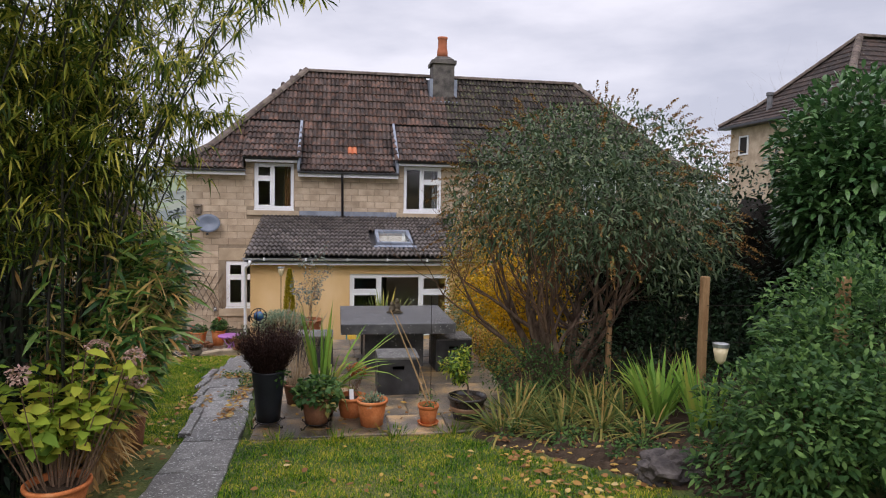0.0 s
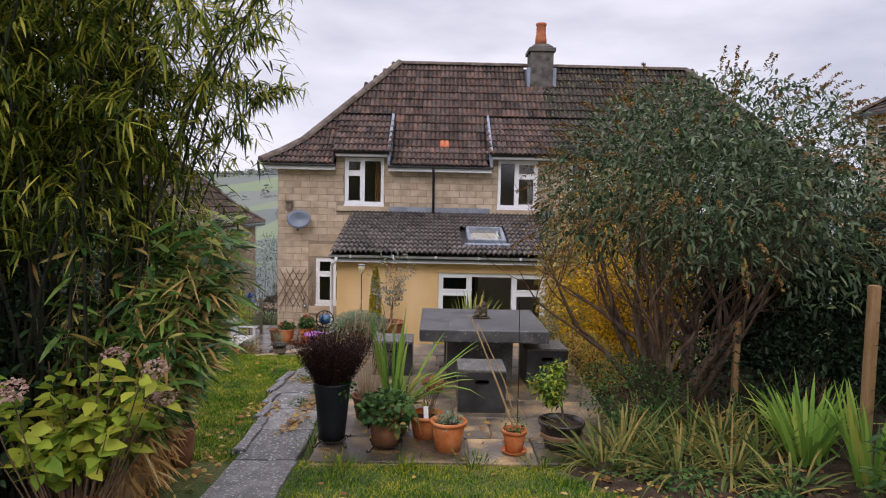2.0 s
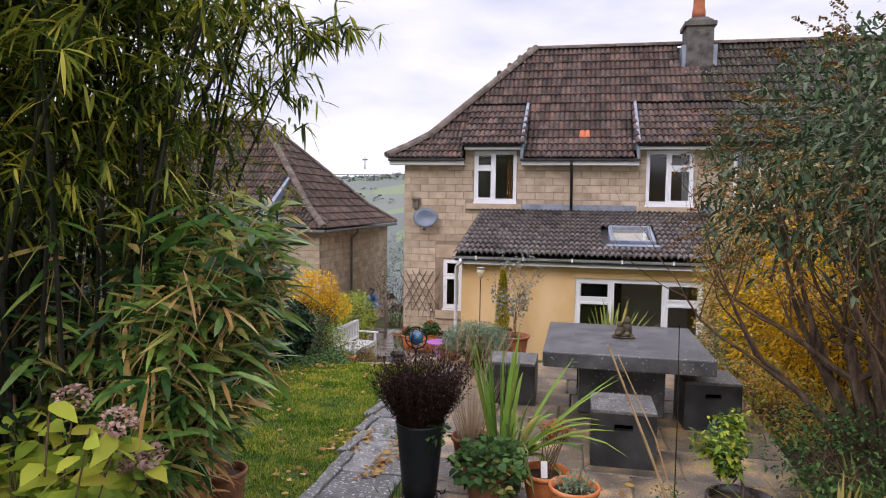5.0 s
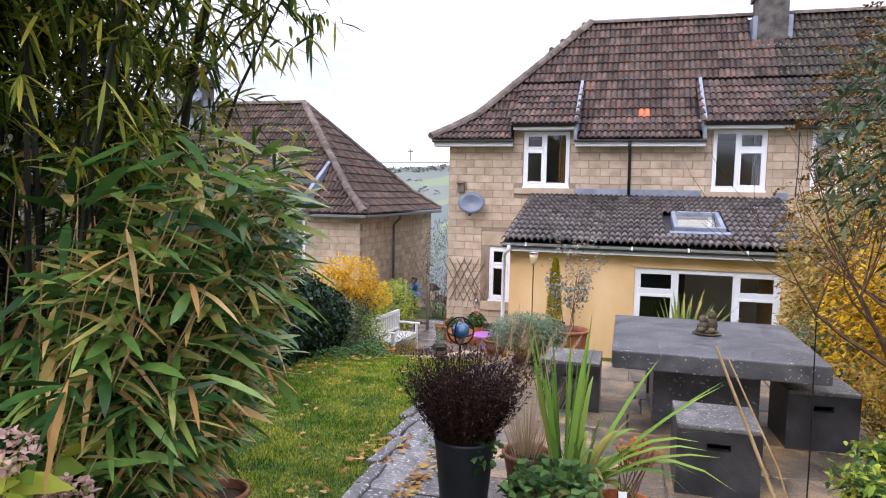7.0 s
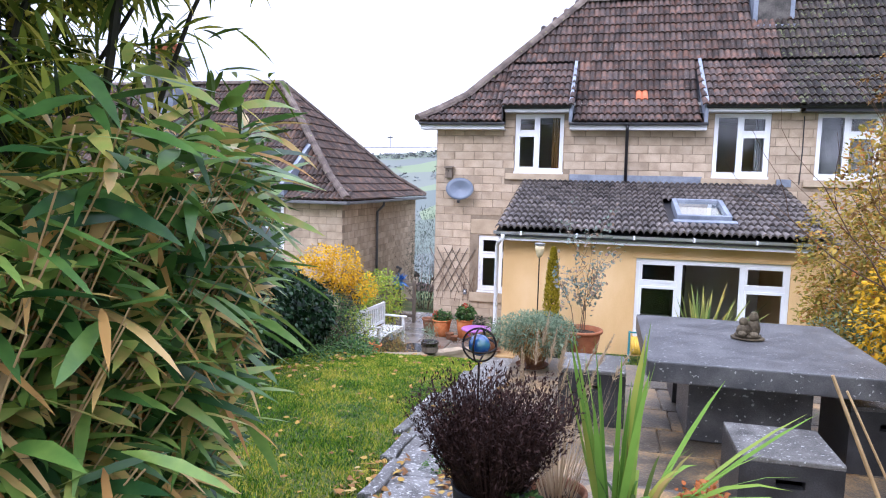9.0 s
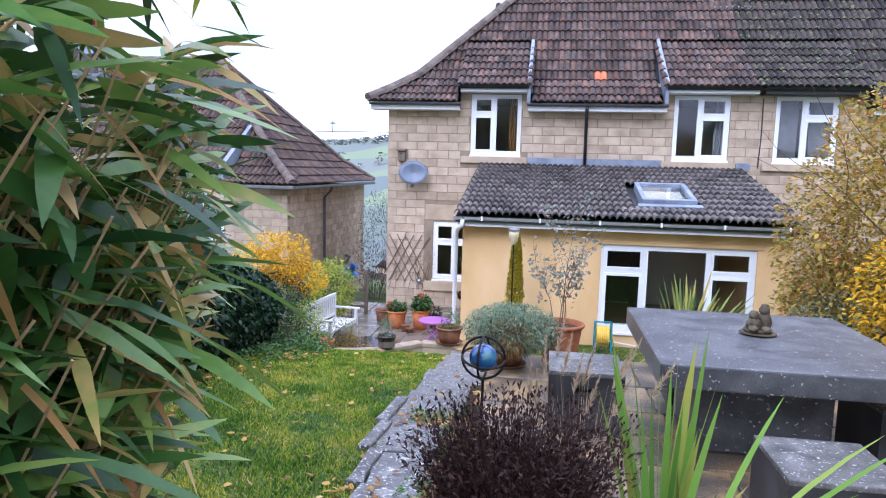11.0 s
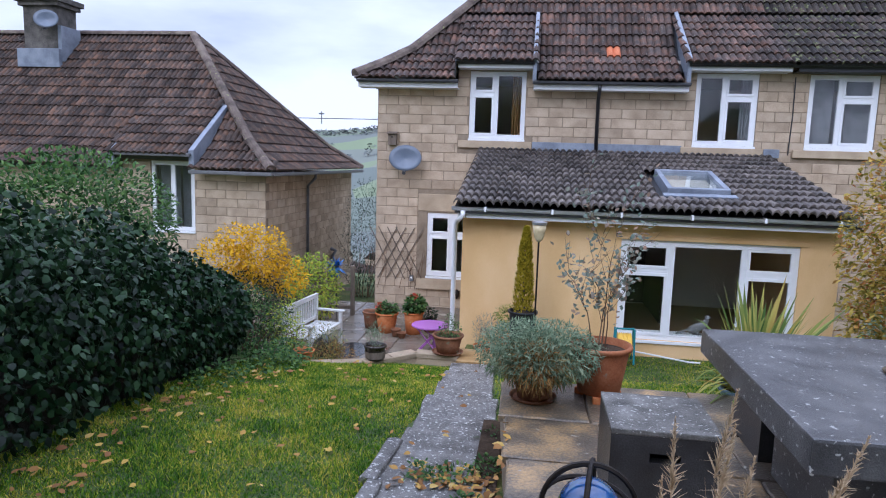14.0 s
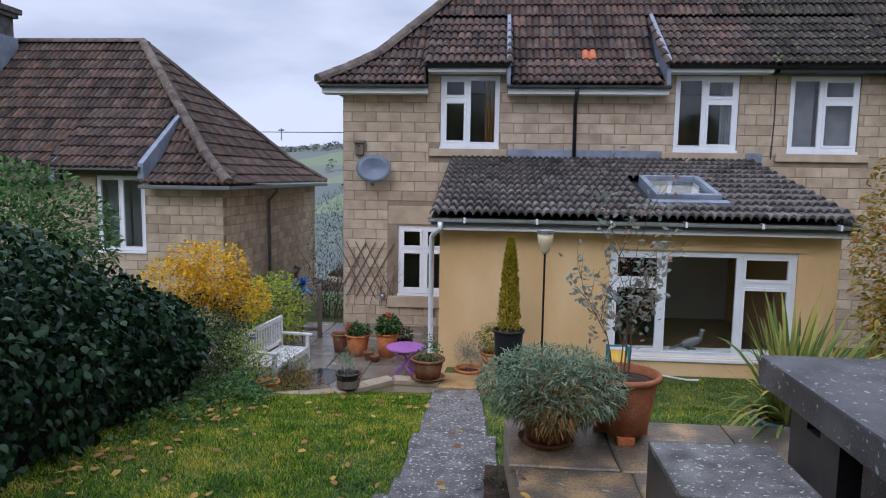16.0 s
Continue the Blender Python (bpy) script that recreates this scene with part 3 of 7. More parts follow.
W1, W2, W3 = (-1.56, -0.48, 1.06, 2.34), (2.65, 3.75, 1.04, 2.35), (4.62, 5.80, 1.04, 2.35)
W4 = (8.1, 9.2, 1.04, 2.35)
GW = (-2.33, -1.42, -1.72, -0.43)
FD = (1.05, 3.48, -1.89, -0.43)

house = thing("house", (0, 0, 0), "semi-detached honey stone house with brown tiled hipped roof", "house")
front_wall = part("wall", wall_mesh(HX0, HX1, BASE, 2.6, WY, WY + 0.3, [W1, W2, W3, W4, GW, (HX0, -1.8, 2.08, 2.6), (-0.34, 2.44, 2.08, 2.6), (6.27, 8.0, 2.08, 2.6), (9.4, HX1, 2.08, 2.6)]), MORTAR, house, "coursed honey-coloured stone block wall")
side = boxes((HX0, HX0 + 0.3, WY + 0.3, 25.0, BASE, 2.2))
side_wall = part("wall", side, MORTAR, house, "honey stone side wall")
part("wall", boxes((HX1 - 0.3, HX1, WY + 0.3, 25.0, BASE, 2.2)), MORTAR, house, "honey stone side wall")
part("wall", boxes((HX0, HX1, 25.0, 25.3, BASE, 2.2)), MORTAR, house, "honey stone rear wall")
part("upper_floor", boxes((HX0 + 0.3, HX1 - 0.3, WY + 0.3, 25.0, 0.15, 0.35)), INSIDE, house)
part("inner_wall", boxes((HX0 + 0.3, HX1 - 0.3, 22.0, 22.1, BASE, 0.15), (HX0 + 0.3, HX1 - 0.3, 22.0, 22.1, 0.35, 2.6)), INSIDE, house)
part("inner_wall", boxes((0.9, 1.0, WY + 0.3, 22.0, 0.35, 2.4)), INSIDE, house)
part("upper_ceiling", boxes((HX0 + 0.3, HX1 - 0.3, WY + 0.31, 25.0, 2.56, 2.62)), INSIDE, house)
part("ground_floor", boxes((HX0 + 0.3, HX1 - 0.3, WY + 0.3, 25.0, BASE, BASE + 0.1)), FLOORIN, house)


def casement(parent, hole, y, depth, lights, ledge=True, ajar=None):
    """White plastic window in an opening: outer frame, mullions, panes. lights: (fraction from, to, has a top light)."""
    x0, x1, z0, z1 = hole
    f = 0.065
    win = part("window", boxes((x0, x1, y, y + depth, z0, z0 + f), (x0, x1, y, y + depth, z1 - f, z1), (x0, x0 + f, y, y + depth, z0 + f, z1 - f), (x1 - f, x1, y, y + depth, z0 + f, z1 - f), bevel=0.006), UPVC, parent, "white plastic casement window")
    inner0, inner1 = x0 + f, x1 - f
    for a, b, top in lights:
        u0, u1 = inner0 + (inner1 - inner0) * a, inner0 + (inner1 - inner0) * b
        if b < 1:
            part("mullion", boxes((u1 - 0.03, u1 + 0.03, y + 0.003, y + depth, z0 + f, z1 - f), bevel=0.005), UPVC, win)
            u1 -= 0.03
        if a > 0:
            u0 += 0.03
        spans = [(z0 + f, z1 - f)]
        if top:
            cut = z1 - f - (z1 - z0) * top
            part("transom", boxes((u0, u1, y + 0.003, y + depth, cut - 0.03, cut + 0.03), bevel=0.005), UPVC, win)
            spans = [(z0 + f, cut - 0.03), (cut + 0.03, z1 - f)]
        for c, d in spans:
            s = 0.045 if top else 0.02
            part("sash", boxes((u0, u1, y - 0.008, y + 0.04, c, c + s), (u0, u1, y - 0.008, y + 0.04, d - s, d), (u0, u0 + s, y - 0.008, y + 0.04, c + s, d - s), (u1 - s, u1, y - 0.008, y + 0.04, c + s, d - s), bevel=0.004), UPVC, win)
            pane = part("pane", boxes((u0 + s, u1 - s, y + 0.012, y + 0.018, c + s, d - s)), GLASS, win)
            pane.visible_shadow = False
    if ledge:
        part("window_sill", boxes((x0 - 0.01, x1 + 0.01, y - 0.06, y + depth * 0.5, z0 - 0.045, z0 - 0.002), bevel=0.006), UPVC, win)
    return win


for hole, lights in ((W1, [(0, 0.46, 0.28), (0.46, 1, 0)]), (W2, [(0, 0.46, 0), (0.46, 1, 0.28)]), (W3, [(0, 0.46, 0), (0.46, 1, 0.28)]), (W4, [(0, 0.46, 0.28), (0.46, 1, 0)]), (GW, [(0, 0.54, 0.30), (0.54, 1, 0.30)])):
    casement(house, hole, WY + 0.02, 0.08, lights)
for x0, x1, z in ((-1.76, -0.33, 1.015), (2.44, 3.9, 0.995), (4.42, 6.0, 0.995)):
    part("stone_sill", boxes((x0, x1, WY - 0.06, WY + 0.02, z - 0.14, z), bevel=0.012), DRESSED, house, "long dressed stone sill")
part("stone_sill", boxes((-2.52, -1.3, WY - 0.08, WY + 0.02, -1.98, -1.77), bevel=0.012), DRESSED, house, "dressed stone sill")
part("lintel", boxes((-2.52, -1.3, WY - 0.012, WY + 0.02, -0.40, -0.06), bevel=0.01), DRESSED, house, "dressed stone lintel")
part("flashing", boxes((-0.32, 2.46, WY - 0.03, WY - 0.001, 0.84, 1.02), bevel=0.006), LEAD, house, "grey lead flashing")
part("flashing", boxes((3.92, 4.2, WY - 0.03, WY - 0.001, 0.84, 1.0), bevel=0.006), LEAD, house, "grey lead flashing")


def folds(x0, x1, y, z0, z1, n=14):
    bm = bmesh.new()
    top, bot = [], []
    for i in range(n * 4 + 1):
        x = x0 + (x1 - x0) * i / (n * 4)
        yy = y + 0.025 * math.sin(i * math.pi / 2)
        top.append(bm.verts.new((x, yy, z1))), bot.append(bm.verts.new((x, yy + 0.01, z0)))
    for i in range(n * 4):
        bm.faces.new((bot[i], bot[i + 1], top[i + 1], top[i]))
    bmesh.ops.solidify(bm, geom=bm.faces[:], thickness=0.004)
    return bm


part("curtain", folds(4.66, 5.12, WY + 0.22, 1.0, 2.35), CURTAIN, house, "pale grey curtain")
part("curtain", folds(5.35, 5.78, WY + 0.22, 1.0, 2.35), CURTAIN, house, "pale grey curtain")
part("curtain", folds(-0.75, -0.5, WY + 0.24, 1.1, 2.3, 5), AMBER, house, "amber curtain")
part("curtain", folds(3.5, 3.74, WY + 0.22, 1.0, 2.3, 5), CURTAIN, house, "pale curtain")

# roof planes of the main house
EY, EZ, RY, RZ = 18.78, 2.14, 22.1, 5.47
RX0, RX1 = -0.28, 8.8
KNEE = 0.95


def roof_h(d):
    """Height of the main roof at a distance d in from the eave: it flattens at the foot."""
    return EZ + (0.66 * d if d < KNEE else 0.66 * KNEE + (RZ - EZ - 0.66 * KNEE) * (d - KNEE) / (RY - EY - KNEE))


def hip_shell(ex0, ex1, ey0, ey1, knee, height, drop=0.05):
    """Closed hipped roof body under the tiles."""
    bm = bmesh.new()
    half = (ey1 - ey0) / 2
    rings = []
    for d in (0.42, knee, half):
        z = height(d) - drop
        rings.append([bm.verts.new(p) for p in ((ex0 + d, ey0 + d, z), (ex1 - d, ey0 + d, z), (ex1 - d, ey1 - d, z), (ex0 + d, ey1 - d, z))])
    for a, b in zip(rings, rings[1:]):
        for i in range(4):
            bm.faces.new((a[i], a[(i + 1) % 4], b[(i + 1) % 4], b[i]))
    bm.faces.new(rings[0][::-1])
    bmesh.ops.remove_doubles(bm, verts=bm.verts, dist=1e-4)
    bmesh.ops.recalc_face_normals(bm, faces=bm.faces)
    return bm


EX0, EX1 = HX0 - 0.38, HX1 + 0.38
roof = part("roof", hip_shell(EX0, EX1, EY, 2 * RY - EY, KNEE, roof_h), GUTTER, house, "brown clay tiled hipped roof with lichen")


def fascia(x0, x1, z, board=FASCIA, words="white fascia board"):
    part("fascia", boxes((x0, x1, EY + 0.07, EY + 0.1, z - 0.16, z - 0.02), bevel=0.004), board, house, words)
    part("soffit", boxes((x0, x1, EY + 0.1, WY - 0.001, z - 0.16, z - 0.14)), board, house)
    part("gutter", boxes((x0 - 0.02, x1 + 0.02, EY - 0.02, EY + 0.068, z - 0.07, z - 0.005), bevel=0.02), GUTTER, house, "black plastic gutter")


DZ = 2.52
for x0, x1, z in ((EX0 + 0.05, -1.77, EZ), (-0.34, 2.46, EZ), (6.3, 8.0, EZ), (9.4, EX1 - 0.05, EZ), (-1.77, -0.37, DZ), (2.47, 4.2, DZ), (8.05, 9.35, DZ)):
    fascia(x0, x1, z)
fascia(4.3, 6.2, DZ, GUTTER, "black fascia board")
DORMERS = ((-1.82, -0.33), (2.43, 6.28), (8.0, 9.4))
DSLOPE = 0.66
for x0, x1 in DORMERS:
    # the lifted roof over an upper window, with its cheeks
    bm = bmesh.new()
    prof = [(EY, DZ - 0.05), (EY + 1.75, DZ - 0.05 + DSLOPE * 1.75), (EY + 1.75, DZ - 0.13 + DSLOPE * 1.75), (EY + 0.02, DZ - 0.10)]
    rows_ = [[bm.verts.new((x, y, z)) for y, z in prof] for x in (x0, x1)]
    for i in range(4):
        bm.faces.new((rows_[0][i], rows_[0][(i + 1) % 4], rows_[1][(i + 1) % 4], rows_[1][i]))
    bm.faces.new(rows_[0][::-1]), bm.faces.new(rows_[1])
    bmesh.ops.recalc_face_normals(bm, faces=bm.faces)
    part("dormer_roof", bm, GUTTER, house)
    for x in (x0, x1):
        bm = bmesh.new()
        shown = (x == x1 and x < 0) or (x == x0 and 0 < x < 4)
        xa, xb = (x - 0.035, x + 0.035) if shown else (x - 0.008, x + 0.008)
        rise = 0.10 if shown else 0.0
        tri = [(EY + 0.02, EZ), (EY + 0.02, DZ - 0.04 + rise), (EY + 1.72, roof_h(1.72) + rise), (EY + 1.72, roof_h(1.72) - 0.03), (EY + 0.95, roof_h(0.95) - 0.02)]
        va, vb = [bm.verts.new((xa, y, z)) for y, z in tri], [bm.verts.new((xb, y, z)) for y, z in tri]
        for i in range(5):
            bm.faces.new((va[i], va[(i + 1) % 5], vb[(i + 1) % 5], vb[i]))
        bm.faces.new(va[::-1]), bm.faces.new(vb)
        bmesh.ops.recalc_face_normals(bm, faces=bm.faces)
        part("dormer_cheek", bm, LEAD if shown else GUTTER, house, "grey lead dormer cheek" if shown else "")


def ridge_line(points, parent, r=0.11, step=0.45, mat=None):
    """Half-round ridge or hip tiles laid end to end."""
    for a, b in zip(points, points[1:]):
        a, b = Vector(a), Vector(b)
        n = max(1, round((b - a).length / step))
        for i in range(n):
            p, q = a.lerp(b, i / n), a.lerp(b, (i + 1) / n)
            d = (q - p).normalized()
            s = d.cross(Vector((0, 0, 1))).normalized()
            u = s.cross(d)
            bm = bmesh.new()
            ends = []
            for c, rr in ((p, r), (q + d * 0.03, r * 0.93)):
                ends.append([bm.verts.new(c + rr * (math.cos(t) * s + (math.sin(t) - 0.25) * u)) for t in [math.pi * k / 6 for k in range(7)]])
            for k in range(6):
                bm.faces.new((ends[0][k], ends[0][k + 1], ends[1][k + 1], ends[1][k]))
            bm.faces.new(ends[0]), bm.faces.new(ends[1][::-1])
            bmesh.ops.recalc_face_normals(bm, faces=bm.faces)
            part("ridge_tile", bm, mat or RIDGE, parent, smooth=False)


half = RY - EY
kz = roof_h(KNEE)
ridge_line([(RX0, RY, RZ + 0.05), (RX1, RY, RZ + 0.05)], roof)
ridge_line([(EX0, EY, EZ + 0.07), (EX0 + KNEE * 0.5, EY + KNEE * 0.5, roof_h(KNEE * 0.5) + 0.05), (EX0 + KNEE, EY + KNEE, kz + 0.08), (RX0, RY, RZ + 0.07)], roof, r=0.135)
ridge_line([(EX1, EY, EZ + 0.05), (EX1 - KNEE, EY + KNEE, kz + 0.06), (RX1, RY, RZ + 0.05)], roof)

# chimney
CX0, CX1, CY0, CY1 = 3.78, 4.48, 21.45, 22.25
chim = part("chimney", boxes((CX0, CX1, CY0, CY1, 4.2, 5.84), (CX0 - 0.06, CX1 + 0.06, CY0 - 0.06, CY1 + 0.06, 5.84, 5.96), (CX0 + 0.02, CX1 - 0.02, CY0 + 0.02, CY1 - 0.02, 5.96, 6.0), bevel=0.015), CHIM, house, "grey weathered stone chimney stack")
bm = bmesh.new()
lo = [bm.verts.new(p) for p in ((CX0 + 0.02, CY0 + 0.02, 6.0), (CX1 - 0.02, CY0 + 0.02, 6.0), (CX1 - 0.02, CY1 - 0.02, 6.0), (CX0 + 0.02, CY1 - 0.02, 6.0))]
hi = [bm.verts.new(p) for p in ((CX0 + 0.15, CY0 + 0.18, 6.12), (CX1 - 0.15, CY0 + 0.18, 6.12), (CX1 - 0.15, CY1 - 0.18, 6.12), (CX0 + 0.15, CY1 - 0.18, 6.12))]
for i in range(4):
    bm.faces.new((lo[i], lo[(i + 1) % 4], hi[(i + 1) % 4], hi[i]))
bm.faces.new(hi)
part("chimney_cap", bm, CHIM, chim)
pot = part("chimney_pot", lathe([(0.18, 6.12), (0.175, 6.3), (0.15, 6.45), (0.145, 6.7), (0.165, 6.72), (0.165, 6.78), (0.11, 6.78), (0.11, 6.5)]), CLAYPOT, chim, "red clay chimney pot", smooth=True)
pot.location = ((CX0 + CX1) / 2, (CY0 + CY1) / 2, 0)
part("flashing", boxes((CX0 - 0.12, CX1 + 0.12, CY0 - 0.16, CY0 + 0.001, 4.40, 4.62), (CX0 - 0.10, CX0 + 0.001, CY0, CY1, 4.5, 5.35), (CX1 - 0.001, CX1 + 0.10, CY0, CY1, 4.5, 5.35), bevel=0.01), LEAD, chim, "grey lead flashing")

# downpipe from the main gutter
part("downpipe", tube([[(0.87, EY + 0.03, 2.07, 0.035), (0.87, EY + 0.06, 1.98, 0.035), (0.88, WY - 0.05, 1.82, 0.035), (0.89, WY - 0.05, 0.86, 0.035)]], 10), GUTTER, house, "black downpipe", smooth=True)
part("cable", tube([[(4.36, WY - 0.012, 2.3, 0.012), (4.37, WY - 0.012, 1.6, 0.012), (4.35, WY - 0.012, 0.9, 0.012)]], 5), GUTTER, house, "thin black cable")

# ---- lean-to extension ----
XX0, XX1, XY = -1.25, 4.0, 15.81
XZ0, XZ1, XE = 0.01, 0.83, 15.48
ext_front = part("wall", wall_mesh(XX0, XX1, BASE, -0.08, XY, XY + 0.28, [FD]), RENDER, house, "ochre yellow rendered wall")
part("wall", boxes((XX0, XX0 + 0.28, XY + 0.28, WY - 0.002, BASE, -0.08)), RENDER, house, "ochre yellow rendered wall")
part("wall", boxes((XX1 - 0.28, XX1, XY + 0.28, WY - 0.002, BASE, -0.08)), RENDER, house, "ochre yellow rendered wall")
for x0, x1 in ((XX0, XX0 + 0.28), (XX1 - 0.28, XX1)):
    bm = bmesh.new()
    for x in (x0, x1):
        for y, z in ((XY + 0.03, -0.08), (WY - 0.002, -0.08), (WY - 0.002, 0.76)):
            bm.verts.new((x, y, z))
    v = list(bm.verts)
    bm.faces.new(v[:3][::-1]), bm.faces.new(v[3:])
    for i in range(3):
        bm.faces.new((v[i], v[(i + 1) % 3], v[3 + (i + 1) % 3], v[3 + i]))
    part("gable_wall", bm, RENDER, house)


def lean_z(y):
    return XZ0 + (XZ1 - XZ0) * (y - XE) / (WY - XE)


SKY = (1.72, 2.62, 16.35, 17.45)
bm = wall_mesh(-1.34, 4.08, XE, WY - 0.003, -0.14, -0.05, [SKY])
for v_ in bm.verts:
    v_.co = (v_.co.x, v_.co.z, lean_z(v_.co.z) + v_.co.y)
bmesh.ops.recalc_face_normals(bm, faces=bm.faces)
lean_roof = part("roof", bm, GUTTER, house, "grey-brown tiled lean-to roof")
slope = math.degrees(math.atan2(XZ1 - XZ0, WY - XE))
skylight = part("skylight", boxes((-0.45, 0.45, -0.62, -0.54, -0.08, 0.10), (-0.45, 0.45, 0.54, 0.62, -0.08, 0.10), (-0.45, -0.37, -0.54, 0.54, -0.08, 0.10), (0.37, 0.45, -0.54, 0.54, -0.08, 0.10), bevel=0.012), LEAD, house, "grey-framed roof window")
skylight.matrix_basis = pose(2.17, 16.9, lean_z(16.9) + 0.02, slope, 0, 0)
part("skylight_blind", boxes((-0.36, 0.36, -0.53, 0.53, -0.06, -0.05)), INSIDE, skylight, "pale roof window blind")
p_ = part("pane", boxes((-0.37, 0.37, -0.54, 0.54, 0.05, 0.056)), GLASS, skylight)
p_.visible_shadow = False
part("flashing", boxes((-0.52, 0.52, -0.78, -0.625, 0.0, 0.03), bevel=0.008), LEAD, skylight, "lead apron")
part("fascia", boxes((-1.3, 4.05, XE + 0.06, XE + 0.1, -0.2, -0.03), bevel=0.004), FASCIA, house, "white fascia board")
part("soffit", boxes((-1.3, 4.05, XE + 0.1, XY - 0.001, -0.2, -0.18)), FASCIA, house)
bm = bmesh.new()
for x in np.linspace(-1.38, 4.1, 8):
    for k in range(9):
        a = math.pi + math.pi * k / 8
        bm.verts.new((x, XE + 0.005 + 0.055 * math.cos(a), -0.035 + 0.06 * math.sin(a)))
v = list(bm.verts)
for i in range(7):
    for k in range(8):
        bm.faces.new((v[i * 9 + k], v[i * 9 + k + 1], v[i * 9 + k + 10], v[i * 9 + k + 9]))
bm.faces.new(v[:9][::-1]), bm.faces.new(v[-9:])
bmesh.ops.solidify(bm, geom=bm.faces[:], thickness=0.004)
lean_gutter = part("gutter", bm, UPVC, house, "white plastic half-round gutter", smooth=True)
for x in np.linspace(-0.9, 3.8, 6):
    part("gutter_clip", boxes((x - 0.015, x + 0.015, XE - 0.056, XE + 0.062, -0.10, -0.028), bevel=0.005), UPVC, lean_gutter)
part("downpipe", tube([[(-1.22, XE, -0.09, 0.036), (-1.22, XE, -0.17, 0.036), (-1.30, XE + 0.1, -0.24, 0.036), (-1.36, XY - 0.02, -0.32, 0.036), (-1.36, XY - 0.02, -2.0, 0.036), (-1.36, XY - 0.02, -2.38, 0.036)]], 12), UPVC, house, "white plastic downpipe", smooth=True)
casement(house, FD, XY + 0.03, 0.09, [(0, 0.28, 0.26), (0.28, 0.715, 0), (0.715, 1, 0.26)])
part("lintel", boxes((FD[0] - 0.06, FD[1] + 0.09, XY - 0.018, XY + 0.02, -0.428, -0.37), bevel=0.006), RENDER, house)
part("inner_wall", boxes((XX0 + 0.28, XX1 - 0.28, WY - 0.06, WY - 0.004, BASE + 0.12, -0.1)), INSIDE, house, "pale painted room wall")
part("ground_floor", boxes((XX0 + 0.28, XX1 - 0.28, XY + 0.28, WY - 0.06, BASE, -2.02)), FLOORIN, house)
part("room_ceiling", boxes((XX0 + 0.28, 1.6, XY + 0.28, WY - 0.06, -0.12, -0.09), (2.75, XX1 - 0.28, XY + 0.28, WY - 0.06, -0.12, -0.09)), INSIDE, house)
# partition and flat panel coloured near black, the room's gloom painted on
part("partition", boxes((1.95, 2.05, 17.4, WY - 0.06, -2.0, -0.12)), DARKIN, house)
part("dark_panel", boxes((1.2, 1.95, WY - 0.075, WY - 0.062, -2.0, -0.2)), DARKIN, house, "flat near-black panel for an unlit doorway on the back wall")

bm = bmesh.new()
for c, r, tilt in (((0, 0, 0.11), (0.15, 0.055, 0.065), -22), ((-0.2, 0, 0.045), (0.12, 0.03, 0.016), -24), ((0.115, 0, 0.2), (0.035, 0.03, 0.07), 15), ((0.13, 0, 0.27), (0.035, 0.028, 0.032), 0), ((0.17, 0, 0.268), (0.022, 0.007, 0.007), 8), ((0.0, 0, 0.03), (0.03, 0.03, 0.035), 0), ((0.0, 0, 0.006), (0.07, 0.05, 0.008), 0)):
    bmesh.ops.create_icosphere(bm, subdivisions=3, radius=1.0, matrix=pose(*c, 0, tilt, 0) @ Matrix.Diagonal((*r, 1)))
bird = tagged(part("bird_figure", bm, GREYPLASTIC, smooth=True), "grey bird figure standing on the inner window ledge", "ornament")
bird.matrix_basis = pose(2.24, 16.03, -1.82)
ledge = tagged(part("window_ledge", boxes((1.07, 3.46, 15.93, 16.16, -1.86, -1.82), bevel=0.006), UPVC), "white inner window ledge", "ledge", kind="structure")

# ---- neighbouring house, lower down the slope ----
NEX, NEY, NEZ, NRZ, NBASE = -5.5, 18.88, 0.28, 3.56, -4.6
NW = (-8.3, -7.32, -1.05, 0.42)


def n_roof_h(d):
    return NEZ + (0.70 * d if d < 0.8 else 0.56 + (NRZ - NEZ - 0.56) * (d - 0.8) / 2.7)


house2 = thing("house", (0, 0, 0), "neighbouring honey stone house with dark brown tiled hipped roof", "house")
n_front = part("wall", wall_mesh(-20, -5.75, NBASE, 0.6, 19.2, 19.5, [NW, (-20, -8.95, 0.2, 0.6), (-7.2, -5.75, 0.2, 0.6)]), MORTAR, house2, "honey stone block wall")
n_side = part("wall", boxes((-6.05, -5.75, 19.5, 25.6, NBASE, 0.2)), MORTAR, house2, "honey stone block side wall")
part("wall", boxes((-20, -6.05, 25.3, 25.6, NBASE, 0.2)), MORTAR, house2)
part("inner_wall", boxes((-20, -6.05, 21.5, 21.6, NBASE, 0.5)), INSIDE, house2)
part("upper_floor", boxes((-20, -6.05, 19.5, 21.5, -1.9, -1.8)), INSIDE, house2)
roof2 = part("roof", hip_shell(-26, NEX, NEY, NEY + 7.0, 0.8, n_roof_h), GUTTER, house2, "dark brown tiled hipped roof")
casement(house2, NW, 19.22, 0.08, [(0, 0.5, 0), (0.5, 1, 0)])
part("curtain", folds(-8.2, -7.75, 19.42, -1.0, 0.4), CURTAIN, house2, "pale net curtain")
part("curtain", folds(-7.7, -7.4, 19.42, -1.0, 0.4), CURTAIN, house2, "pale net curtain")
part("gutter", boxes((-7.25, NEX + 0.03, NEY - 0.06, NEY + 0.03, NEZ - 0.10, NEZ - 0.02), bevel=0.02), GREYPLASTIC, house2, "grey gutter")
